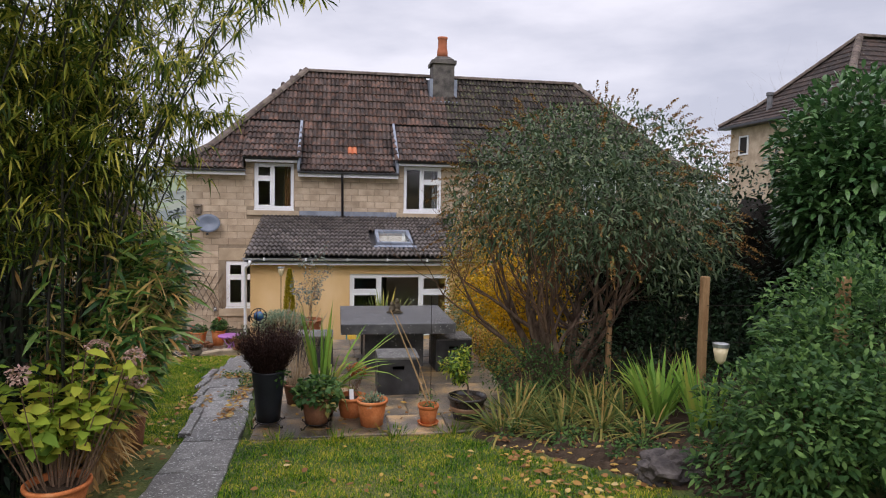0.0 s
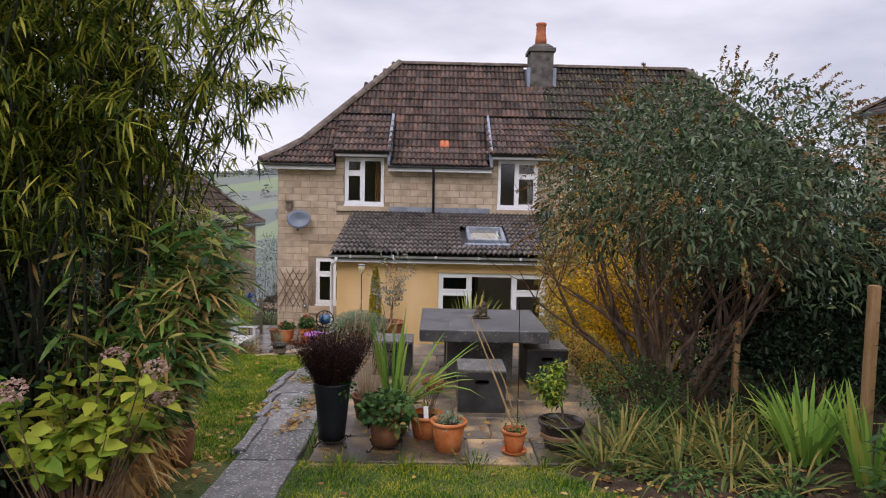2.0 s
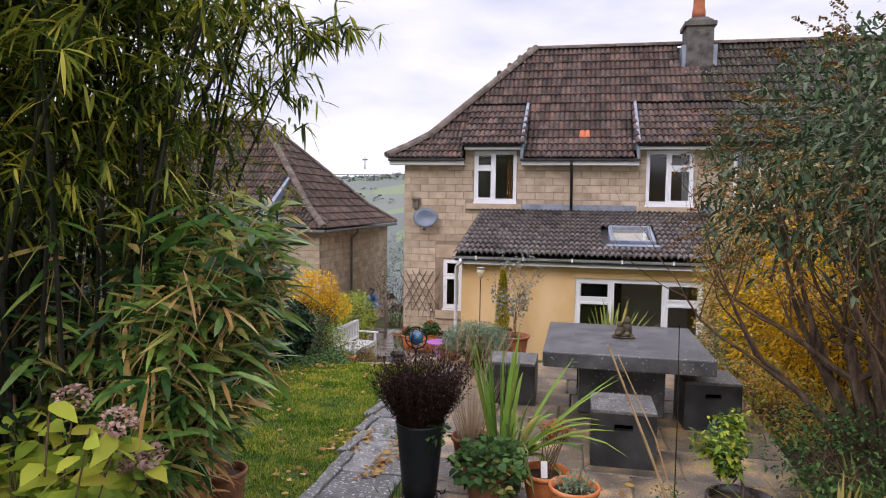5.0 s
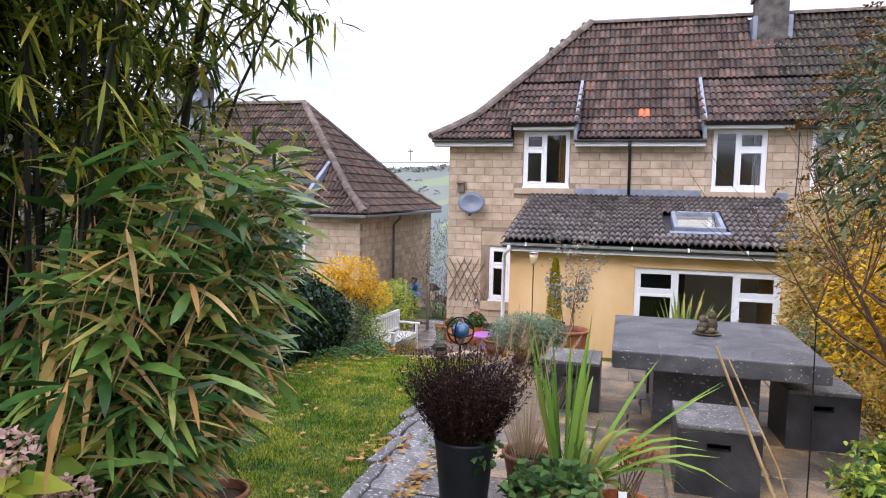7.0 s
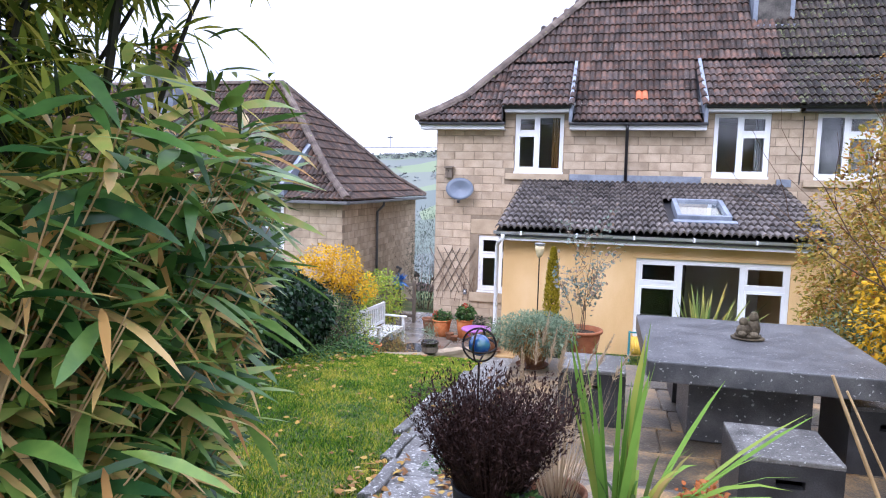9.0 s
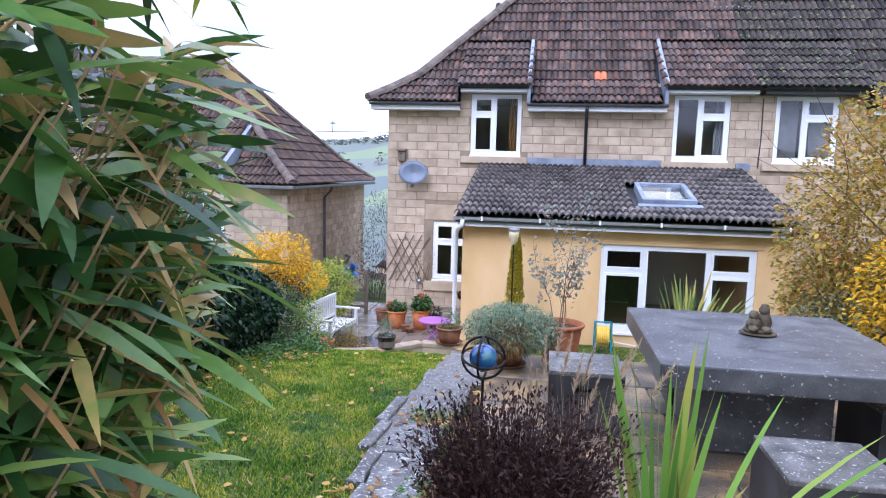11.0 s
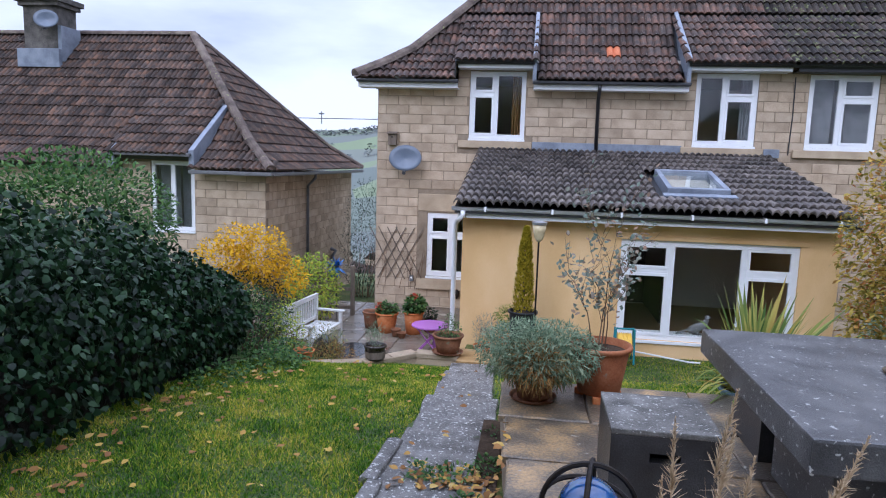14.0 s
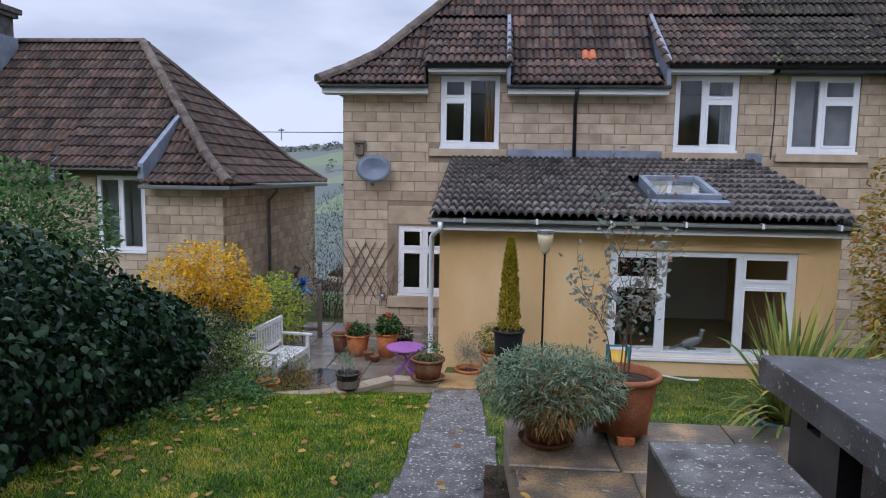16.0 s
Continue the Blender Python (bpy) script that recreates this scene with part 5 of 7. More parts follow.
def grow(base, way, length, radius, depth, rng, spread=0.6, kids=3, up=0.1, bend=0.25):
    """Branch paths (x, y, z, r) and the twig tips with directions."""
    paths, tips = [], []

    def limb(p, d, ln, r, k):
        pts, q = [(*p, r)], Vector(p)
        n = 4
        for i in range(n):
            d = (d + Vector((rng.gauss(0, bend), rng.gauss(0, bend), rng.gauss(0, bend) + up)) * 0.5).normalized()
            q = q + d * (ln / n)
            pts.append((*q, r * (1 - 0.55 * (i + 1) / n)))
        paths.append(pts)
        if k == 0:
            tips.append((q.copy(), d.copy()))
            return
        for i in range(kids):
            t = rng.uniform(0.45, 1.0) if i else 1.0
            s = pts[min(n, max(1, round(t * n)))]
            e = (d + Vector((rng.gauss(0, spread), rng.gauss(0, spread), rng.gauss(0, spread * 0.6)))).normalized()
            limb(Vector(s[:3]), e, ln * rng.uniform(0.6, 0.85), max(s[3] * 0.7, 0.002), k - 1)

    limb(Vector(base), Vector(way).normalized(), length, radius, depth)
    return paths, tips


def leaves_on(tips, per, reach, rng):
    pos, way = [], []
    for p, d in tips:
        for _ in range(per):
            pos.append(p - d * rng.uniform(0, reach) + Vector((rng.gauss(0, 0.03), rng.gauss(0, 0.03), rng.gauss(0, 0.03))))
            way.append(d * 0.6 + Vector((rng.gauss(0, 0.7), rng.gauss(0, 0.7), rng.gauss(0, 0.5))))
    return np.array([list(p) for p in pos]), np.array([list(w) for w in way])


rngp = random.Random(21)

# tall dark vase with purple-brown sprigs
vase, top = potted((0.055, 6.82, PZ), "tall dark grey vase of dark purple-brown sprigs on an iron stand", 0.165, 0.52, BLACKPOT, profile=[(0.115, 0), (0.13, 0.15), (0.15, 0.36), (0.165, 0.50), (0.172, 0.52), (0.16, 0.52), (0.155, 0.47), (0.15, 0.46)], stand=True)
r_ = np.random.default_rng(4)
b, w = fan(2200, (0, 0, top - 0.05), 0.72, 0.13, r_, 0.1)
ln = r_.uniform(0.24, 0.56, 2200)
link_mesh("stems", leaf_mesh("stems", b, w, ln, 0.004, 0.02, "blade"), L_DARKPURP, vase)
t_ = r_.uniform(0.25, 1.0, (2200, 9))
sp = (b[:, None] + unit(w)[:, None] * (ln[:, None] * t_)[..., None]).reshape(-1, 3)
link_mesh("sprigs", leaf_mesh("sprigs", sp, np.repeat(w, 9, 0) + r_.normal(size=sp.shape) * 0.6, r_.uniform(0.012, 0.035, len(sp)), 0.009, 0.1, "chip"), L_DARKPURP, vase, "dark purple-brown sprigs")
tuft("trailing_leaves", vase, 60, (0.12, -0.08, top - 0.06), (0.1, 0.1, 0.08), 0.045, 0.04, L_SHRUB, 6, "green trailing leaves")

# brown pot with leafy perennials, sword leaves rising
p, top = potted((0.54, 6.72, PZ), "round brown pot of crinkled green leaves on an iron stand", 0.155, 0.27, TERRA_D, stand=True)
tuft("foliage", p, 420, (0, 0, top + 0.04), (0.26, 0.24, 0.14), 0.07, 0.065, L_SHRUB, 7, "crinkled green leaves")
tuft("foliage", p, 90, (0.12, -0.1, top - 0.03), (0.14, 0.12, 0.12), 0.06, 0.055, L_CROC, 8, "yellowing leaves")
p, top = potted((0.60, 7.12, PZ), "terracotta pot of tall green sword-shaped leaves", 0.15, 0.26, TERRA_D)
straps("leaves", p, 26, (-0.03, 0, top - 0.05), 1.14, 0.038, 0.24, 0.08, L_SPIKE, 11, "upright green sword leaves")
straps("leaves", p, 30, (0.06, 0, top - 0.05), 1.2, 0.030, 0.5, 0.75, L_SPIKE, 12, "arching pale green leaves", bias=(0.45, 0.0))
straps("leaves", p, 40, (0.06, 0, top - 0.05), 0.8, 0.026, 0.7, 0.8, L_CROC, 13, "yellowing dry leaves")
p, top = potted((0.90, 7.02, PZ), "low terracotta pot with rust-brown dry flower heads and white tag", 0.16, 0.22, TERRA)
tuft("flower_heads", p, 130, (0.06, 0.1, top + 0.26), (0.13, 0.10, 0.06), 0.035, 0.03, L_ORANGE, 14, "rust-coloured dry flower heads", shell=0.9)
part("stems", tube([[(rngp.uniform(-0.05, 0.05), rngp.uniform(-0.05, 0.05), top - 0.05, 0.004), (0.06 + rngp.uniform(-0.1, 0.1), 0.1 + rngp.uniform(-0.08, 0.08), top + 0.26, 0.002)] for _ in range(12)], 4), TWIG, p)
part("plant_tag", boxes((-0.022, 0.022, -0.002, 0.002, 0.0, 0.11)), PAPER, p, "white plastic plant tag").matrix_basis = pose(0.0, -0.09, top - 0.02, -14, 0, 12)

p, top = potted((1.10, 6.70, PZ), "round terracotta pot of low grey-green succulents", 0.155, 0.27, TERRA)
tuft("succulents", p, 320, (0, 0, top - 0.01), (0.13, 0.13, 0.06), 0.035, 0.018, L_GREYHERB, 15, "", "oval", 0.0, 0.9, upward=0.9)
part("stems", tube([[(0.02, 0, top - 0.03, 0.004), (0.04, 0.02, top + 0.1, 0.003), (0.09, 0.02, top + 0.14, 0.002)]], 4), TWIG, p)
p, top = potted((1.68, 6.66, PZ), "small terracotta pot with a straggly shoot and canes", 0.105, 0.19, TERRA, saucer=True)
tuft("foliage", p, 110, (0, 0, top + 0.05), (0.12, 0.12, 0.10), 0.035, 0.018, L_SHRUB, 16)
part("bamboo_cane", tube([[(0.02, 0, top - 0.06, 0.011), (-0.14, 0.0, top + 0.35, 0.009), (-0.40, 0.02, top + 0.98, 0.006)]], 7), STRAWM, p, "dry tan bamboo cane")
part("bamboo_cane", tube([[(0.05, 0, top - 0.06, 0.006), (-0.10, 0.03, top + 0.42, 0.005), (-0.34, 0.05, top + 0.92, 0.004)]], 6), STRAWM, p, "thin dry cane")
part("rod", tube([[(0.03, 0.05, top - 0.06, 0.004), (0.03, 0.05, top + 0.5, 0.004), (0.02, 0.05, top + 1.12, 0.003)]], 5), IRON, p, "thin dark rod")

p, top = potted((2.12, 6.80, PZ), "dark glazed pot banded with tan, holding a small shrub", 0.20, 0.25, GLAZE)
part("band", lathe([(0.181, 0.10), (0.1905, 0.135), (0.1865, 0.15), (0.18, 0.11)], 32, False), BAND, p, "tan glazed band")
paths, tips = grow((0, 0, top - 0.05), (0.05, 0, 1), 0.24, 0.014, 3, rngp, 0.7, 3, 0.1)
part("trunk", tube(paths, 5), BARK, p)
lp, lw = leaves_on(tips, 26, 0.12, rngp)
link_mesh("foliage", leaf_mesh("foliage", lp, lw, 0.06, 0.022, 0.3, "oval"), L_HYD, p, "yellow-green leaves")
lp, lw = leaves_on(tips, 20, 0.16, rngp)
link_mesh("foliage", leaf_mesh("foliage", lp, lw, 0.055, 0.022, 0.3, "oval"), L_SHRUB, p, "green leaves")

# armillary globe and dry plume grass
globe = thing("globe_ornament", (-0.095, 7.28, -1.05), "blue glass ball in rusty iron rings on a stake", "garden ornament")
part("stake", tube([[(0, 0, 0, 0.006), (0, 0, 0.5, 0.006), (0, 0, 0.97, 0.006)]], 6), IRON, globe)
part("glass_ball", lathe([(0.001, -0.055)] + [(0.055 * math.cos(a), 0.055 * math.sin(a)) for a in np.linspace(-1.4, 1.4, 13)] + [(0.001, 0.055)], 24, False), BLUEGLASS, globe, "blue crackled glass ball", smooth=True).location = (0, 0, 1.05)
for k, (rx, rz) in enumerate(((90, 0), (90, 80), (14, 20))):
    ring = part("ring", tube([[(0.083 * math.cos(a), 0.083 * math.sin(a), 0, 0.005) for a in np.linspace(0, 2 * math.pi, 33)]], 6), IRON, globe, "rusty iron ring")
    ring.matrix_basis = pose(0, 0, 1.05, rx, 0, rz)
part("scroll", tube([[(0.05 * math.cos(a) - 0.03, 0, 0.72 + 0.05 * math.sin(a), 0.005) for a in np.linspace(-0.3, 4.2, 14)]], 5), IRON, globe)

p, top = potted((0.30, 7.52, PZ), "terracotta pot of dry straw-coloured plume grass", 0.15, 0.24, TERRA_D)
r_ = np.random.default_rng(31)
b, w = fan(150, (0, 0, top - 0.05), 0.45, 0.10, r_, 0.2)
link_mesh("stems", leaf_mesh("stems", b, w, r_.uniform(0.4, 0.85, 150), 0.006, 0.12, "blade"), L_PLUME, p, "straw stems")
b, w = fan(12, (0, 0, top - 0.05), 0.42, 0.08, r_, 0.2)
tip = b + unit(w) * r_.uniform(0.6, 0.8, 12)[:, None]
bend_ = unit(unit(w) + np.array([0.25, 0, 0.1]))
t_ = r_.random((12, 160))
sp = (tip[:, None] + bend_[:, None] * (0.2 * t_)[..., None]).reshape(-1, 3)
wd = np.repeat(bend_, 160, 0) + r_.normal(size=sp.shape) * 0.38
link_mesh("plumes", leaf_mesh("plumes", sp, wd, (0.05 * (1.15 - t_)).ravel(), 0.0045, 0.2, "blade"), L_PLUME, p, "feathery straw plumes")
link_mesh("stems", leaf_mesh("stems", b, tip - b, np.linalg.norm(tip - b, axis=1), 0.006, 0.0, "blade"), L_PLUME, p)

# silver herb, big eucalyptus pot, phormium
p, top = potted((-0.16, 10.66, PZ), "weathered terracotta pot of silver-green herb on a saucer", 0.155, 0.21, TERRA_D, saucer=True)
r_ = np.random.default_rng(41)
cp, cd = cloud(7000, (0.02, 0, top + 0.12), (0.42, 0.36, 0.21), 0.6, 16, 42)
link_mesh("foliage", leaf_mesh("foliage", cp, cd * 0.6 + r_.normal(size=cd.shape) * 0.75 + [0, 0, 0.1], r_.uniform(0.03, 0.065, len(cp)), 0.012, 0.25, "blade"), L_GREYHERB, p, "fine silver-green leaves")
cp, cd = cloud(1300, (0.02, -0.2, top + 0.08), (0.24, 0.22, 0.17), 0.8, 5, 43)
link_mesh("dead_stems", leaf_mesh("dead_stems", cp, cd + r_.normal(size=cd.shape) * 0.5, 0.06, 0.008, 0.2, "blade"), L_BUDDBROWN, p, "brown dead stems")

p, top = potted((0.30, 10.80, PZ + 0.05), "large terracotta pot with a thin eucalyptus on clay feet", 0.205, 0.345, TERRA_B)
for a in (0.5, 2.6, 4.7):
    part("pot_foot", boxes((-0.035, 0.035, -0.05, 0.05, -0.05, 0.0), bevel=0.01), TERRA, p).matrix_basis = pose(0.13 * math.cos(a), 0.13 * math.sin(a), 0, 0, 0, math.degrees(a))
rr = random.Random(8)
paths, tips = [], []
for k in range(4):
    a = rr.uniform(0, 6.28)
    q1, q2 = grow((0.05 * math.cos(a), 0.05 * math.sin(a), top - 0.05), (0.15 * math.cos(a), 0.15 * math.sin(a), 1), 0.36 if k else 0.62, 0.006, 2, rr, 0.42, 4, 0.25)
    paths += q1
    tips += q2
part("stems", tube(paths, 5), TWIG, p, "thin brown stems")
lp, lw = leaves_on(tips, 9, 0.3, rr)
link_mesh("foliage", leaf_mesh("foliage", lp, lw, 0.045, 0.028, 0.1, "oval"), L_EUC, p, "small round grey-green leaves")

p, top = potted((1.50, 11.38, -1.44), "pale blue glazed pot of arching yellow-striped strap leaves", 0.21, 0.36, BLUEPOT)
straps("leaves", p, 210, (0.05, 0, top - 0.05), 1.15, 0.036, 0.65, 0.4, L_PHORM, 51, "yellow-striped strap leaves", 0.1, bias=(0.22, 0))
straps("leaves", p, 50, (0, 0, top - 0.05), 0.9, 0.034, 1.15, 0.55, L_PHORM, 52, "arching yellow-striped strap leaves", 0.1)

lamp = thing("solar_lamp", (-0.17, 11.1, -1.47), "cream cup solar lamp on a thin rusty stake", "garden lamp")
part("stake", tube([[(0, 0, 0, 0.007), (0, 0, 0.8, 0.007), (0, 0, 1.50, 0.007)]], 6), IRON, lamp)
part("cup", lathe([(0.012, 1.49), (0.03, 1.51), (0.045, 1.57), (0.052, 1.62), (0.05, 1.62), (0.04, 1.57)], 20), CREAM, lamp, "cream cup", smooth=True)
part("lid", lathe([(0.056, 1.62), (0.056, 1.64), (0.03, 1.645)], 20), STEEL, lamp, "steel solar lid")
lamp2 = thing("solar_lamp", (3.54, 4.45, -0.80), "cream cup solar lamp on a stake among strap leaves", "garden lamp")
part("stake", tube([[(0, 0, 0, 0.007), (0, 0, 0.5, 0.007), (0, 0, 0.90, 0.007)]], 6), IRON, lamp2)
part("cup", lathe([(0.012, 0.89), (0.035, 0.91), (0.048, 0.97), (0.055, 1.02), (0.05, 1.02), (0.04, 0.97)], 20), CREAM, lamp2, "cream cup", smooth=True)
part("lid", lathe([(0.06, 1.02), (0.06, 1.045), (0.03, 1.05)], 20), STEEL, lamp2, "steel solar lid")

# hose reel by the wall
reel = thing("hose_reel", (1.10, 15.25, -2.07), "teal hose reel wound with yellow hose", "hose reel")
drum = part("hose", lathe([(0.10, -0.10)] + [(0.155 + 0.012 * math.sin(k * math.pi), -0.10 + 0.2 * k / 14) for k in np.arange(0.5, 14, 0.5)] + [(0.10, 0.10)], 28), YELLOWM, reel, "coiled yellow hose", smooth=True)
drum.matrix_basis = pose(0, 0, 0.24, 0, 90, 0)
for s in (-1, 1):
    part("side_frame", tube([[(s * 0.125, 0.14, 0, 0.014), (s * 0.125, 0.09, 0.24, 0.014), (s * 0.125, 0.06, 0.46, 0.014), (s * 0.125, -0.06, 0.46, 0.014), (s * 0.125, -0.09, 0.24, 0.014), (s * 0.125, -0.14, 0, 0.014)]], 6), TEAL, reel)
part("handle", tube([[(-0.125, 0, 0.46, 0.014), (0.125, 0, 0.46, 0.014)]], 6), TEAL, reel)
hose_end = tagged(part("garden_hose", tube([[(1.2, 15.2, -1.9, 0.012), (1.6, 15.3, -1.98, 0.012), (2.0, 15.35, -2.05, 0.012), (2.15, 15.35, -2.05, 0.016)]], 6), PAPER), "pale hose end lying on the grass", "hose")

# golden conifer and pots along the extension
p, top = potted((-0.30, 14.98, -2.06), "tall black pot with a narrow golden conifer", 0.19, 0.68, BLACKPOT)
r_ = np.random.default_rng(61)
n = 3200
hh = r_.random(n) ** 0.8
rad = 0.15 * (1 - hh) ** 0.5 * np.clip(0.9 + 0.14 * np.sin(hh * 31 + 5 * r_.random(n)), 0.5, 1.05) * np.sqrt(r_.random(n) * 0.5 + 0.5)
a = r_.random(n) * 6.283
cp = np.stack([rad * np.cos(a), rad * np.sin(a), top - 0.03 + 1.16 * hh], 1)
link_mesh("foliage", leaf_mesh("foliage", cp, np.stack([np.cos(a) * 0.5, np.sin(a) * 0.5, 0 * a + 0.8], 1), 0.05, 0.022, 0.1, "oval"), L_GOLDCON, p, "golden scale foliage")
part("stem", tube([[(0, 0, top - 0.05, 0.02), (0, 0, top + 1.0, 0.006)]], 6), BARK, p)
p, top = potted((-0.80, 15.2, -2.30), "squat terracotta pot of grey lavender stems", 0.17, 0.34, TERRA)
tuft("foliage", p, 900, (0, 0, top + 0.18), (0.22, 0.2, 0.26), 0.06, 0.009, L_EUC, 62, "grey lavender stems", "blade", 0.05, 0.9, upward=1.2)
p, top = potted((-0.50, 15.42, -2.07), "terracotta pot of small variegated shrub", 0.15, 0.28, TERRA)
tuft("foliage", p, 800, (0, 0, top + 0.18), (0.22, 0.2, 0.24), 0.045, 0.025, L_PHORM, 63, "variegated small leaves")
p, top = potted((-1.28, 14.72, -1.97), "round terracotta pot of straggly plants on a saucer", 0.20, 0.24, TERRA_D, saucer=True)
tuft("foliage", p, 380, (0, 0, top + 0.08), (0.17, 0.16, 0.20), 0.045, 0.02, L_SHRUB, 64)
p, top = potted((-2.16, 14.22, -1.975), "banded barrel planter of thin grey stems", 0.14, 0.2, GLAZE)
part("band", lathe([(0.128, 0.03), (0.136, 0.12), (0.132, 0.12), (0.125, 0.03)], 24, False), WOODG, p, "pale wooden band")
tuft("foliage", p, 420, (0, 0, top + 0.12), (0.14, 0.14, 0.18), 0.06, 0.007, L_GREYHERB, 65, "", "blade", 0.05, 0.9, upward=1.3)
p, top = potted((-2.64, 17.0, TZ), "orange terracotta planter of red geraniums", 0.19, 0.34, TERRA)
tuft("foliage", p, 420, (0, 0, top + 0.06), (0.2, 0.18, 0.12), 0.06, 0.05, L_SHRUB, 66)
tuft("flowers", p, 60, (-0.12, -0.05, top + 0.12), (0.07, 0.06, 0.06), 0.03, 0.03, L_RED, 67, "red flowers")
p, top = potted((-2.17, 17.0, TZ), "tall terracotta pot of red geraniums", 0.17, 0.38, TERRA)
tuft("foliage", p, 620, (0, 0, top + 0.12), (0.22, 0.2, 0.16), 0.065, 0.055, L_SHRUB, 68)
tuft("flowers", p, 60, (0.02, -0.05, top + 0.28), (0.06, 0.06, 0.05), 0.03, 0.03, L_RED, 69, "red flowers")
for x, y, r, h in ((-2.42, 16.75, 0.08, 0.13), (-2.3, 16.66, 0.07, 0.1), (-2.95, 17.2, 0.16, 0.3)):
    potted((x, y, TZ), "small empty terracotta pot", r, h, TERRA_D)
p, top = potted((-1.92, 17.2, TZ), "dark pot of small leafy plant by the wall", 0.13, 0.22, TERRA_D)
tuft("foliage", p, 260, (0, 0, top + 0.08), (0.15, 0.14, 0.12), 0.05, 0.03, L_DARK, 70)

ptab = thing("bistro_table", (-1.72, 15.95, TZ), "small round purple metal folding table", "table")
part("tabletop", lathe([(0.28, 0.42), (0.285, 0.43), (0.28, 0.445), (0.1, 0.44)], 30), PURPLE, ptab)
for s in (-1, 1):
    part("leg", tube([[(-0.18, s * 0.14, 0.0, 0.011), (0.18, s * 0.14, 0.42, 0.011)]], 6), PURPLE, ptab)
    part("leg", tube([[(0.18, s * 0.16, 0.0, 0.011), (-0.18, s * 0.16, 0.42, 0.011)]], 6), PURPLE, ptab)
part("brace", tube([[(-0.18, -0.14, 0.01, 0.008), (-0.18, 0.14, 0.01, 0.008)]], 5), PURPLE, ptab)
can = thing("watering_can", (-1.60, 16.15, TZ), "pale purple watering can by the small table", "watering can")
part("body", lathe([(0.10, 0), (0.10, 0.2), (0.06, 0.24), (0.05, 0.24)], 20), PURPLE, can, smooth=True)
part("spout", tube([[(0.09, 0, 0.06, 0.018), (0.24, 0, 0.3, 0.012), (0.27, 0, 0.32, 0.03)]], 8), WOODW, can)
part("handle", tube([[(-0.06, 0, 0.23, 0.009), (-0.16, 0, 0.22, 0.009), (-0.16, 0, 0.08, 0.009), (-0.10, 0, 0.05, 0.009)]], 6), PURPLE, can)

# white bench
bench = thing("garden_bench", (-3.45, 15.55, TZ), "weathered white painted wooden slatted bench", "bench", turn=84)
bench.scale = (0.84, 0.84, 0.84)
L2 = 0.66
for s in (-1, 1):
    part("back_leg", boxes((s * L2 - 0.03, s * L2 + 0.03, 0.22, 0.28, 0, 0.94), bevel=0.006), WOODW, bench)
    part("front_leg", boxes((s * L2 - 0.03, s * L2 + 0.03, -0.28, -0.22, 0, 0.62), bevel=0.006), WOODW, bench)
    part("armrest", boxes((s * L2 - 0.04, s * L2 + 0.04, -0.33, 0.22, 0.622, 0.66), bevel=0.012), WOODW, bench)
for k in range(6):
    part("seat_slat", boxes((-L2 + 0.03, L2 - 0.03, -0.27 + k * 0.085, -0.20 + k * 0.085, 0.40, 0.425), bevel=0.004), WOODW, bench)
part("top_rail", boxes((-L2 + 0.03, L2 - 0.03, 0.225, 0.27, 0.86, 0.94), bevel=0.006), WOODW, bench)
part("lower_rail", boxes((-L2 + 0.03, L2 - 0.03, 0.225, 0.27, 0.46, 0.52), bevel=0.006), WOODW, bench)
part("apron", boxes((-L2 + 0.03, L2 - 0.03, -0.27, -0.24, 0.32, 0.398), bevel=0.004), WOODW, bench)
for k in range(13):
    x = -L2 + 0.09 + k * (2 * L2 - 0.18) / 12
    part("back_slat", boxes((x - 0.02, x + 0.02, 0.235, 0.26, 0.52, 0.86), bevel=0.003), WOODW, bench)
bag = thing("sack", (-3.05, 14.95, TZ), "crumpled black plastic sack before the bench", "sack")
bm = bmesh.new()
bmesh.ops.create_icosphere(bm, subdivisions=3, radius=0.2)
for v_ in bm.verts:
    v_.co *= 1 + 0.22 * noise.noise(v_.co * 9)
    v_.co.z = max(v_.co.z * 1.3, -0.2) + 0.2
part("sack_body", bm, BAGM, bag)

# trellis, meter box, wall lantern
trellis = thing("trellis", (-2.95, WY - 0.03, -2.0), "old grey diamond trellis fixed to the wall", "trellis")
for k in range(4):
    x = -0.27 + 0.18 * k
    for tilt_ in (28, -28):
        part("slat", boxes((-0.009, 0.009, -0.006, 0.006, -0.6, 0.6) if tilt_ > 0 else (-0.009, 0.009, -0.018, -0.007, -0.6, 0.6)), WOODG, trellis).matrix_basis = pose(x, 0, 0.72, 0, tilt_, 0)
rr = random.Random(77)
paths = []
for k in range(9):
    paths += grow((rr.uniform(-0.4, 0.5), -0.03, 0.0), (rr.uniform(-0.3, 0.3), 0, 1), 0.7, 0.006, 1, rr, 0.5, 3, 0.15)[0]
part("bare_vine", tube([[(x, max(-0.12, min(-0.02, y)), z, r) for x, y, z, r in pth] for pth in paths], 4), TWIG, trellis, "bare climbing stems")
box_ = thing("meter_box", (-2.62, WY - 0.005, -1.78), "small grey wall box with a dial", "wall box")
part("body", boxes((-0.04, 0.04, -0.05, 0, -0.06, 0.06), bevel=0.008), GREYPLASTIC, box_)
part("dial", lathe([(0.022, 0), (0.02, 0.006)], 14), PAPER, box_).matrix_basis = pose(0, -0.05, 0.015, 90, 0, 0)
lan = thing("wall_ornament", (-1.68, WY - 0.01, -2.05), "small black iron ornament hung on the wall", "ornament")
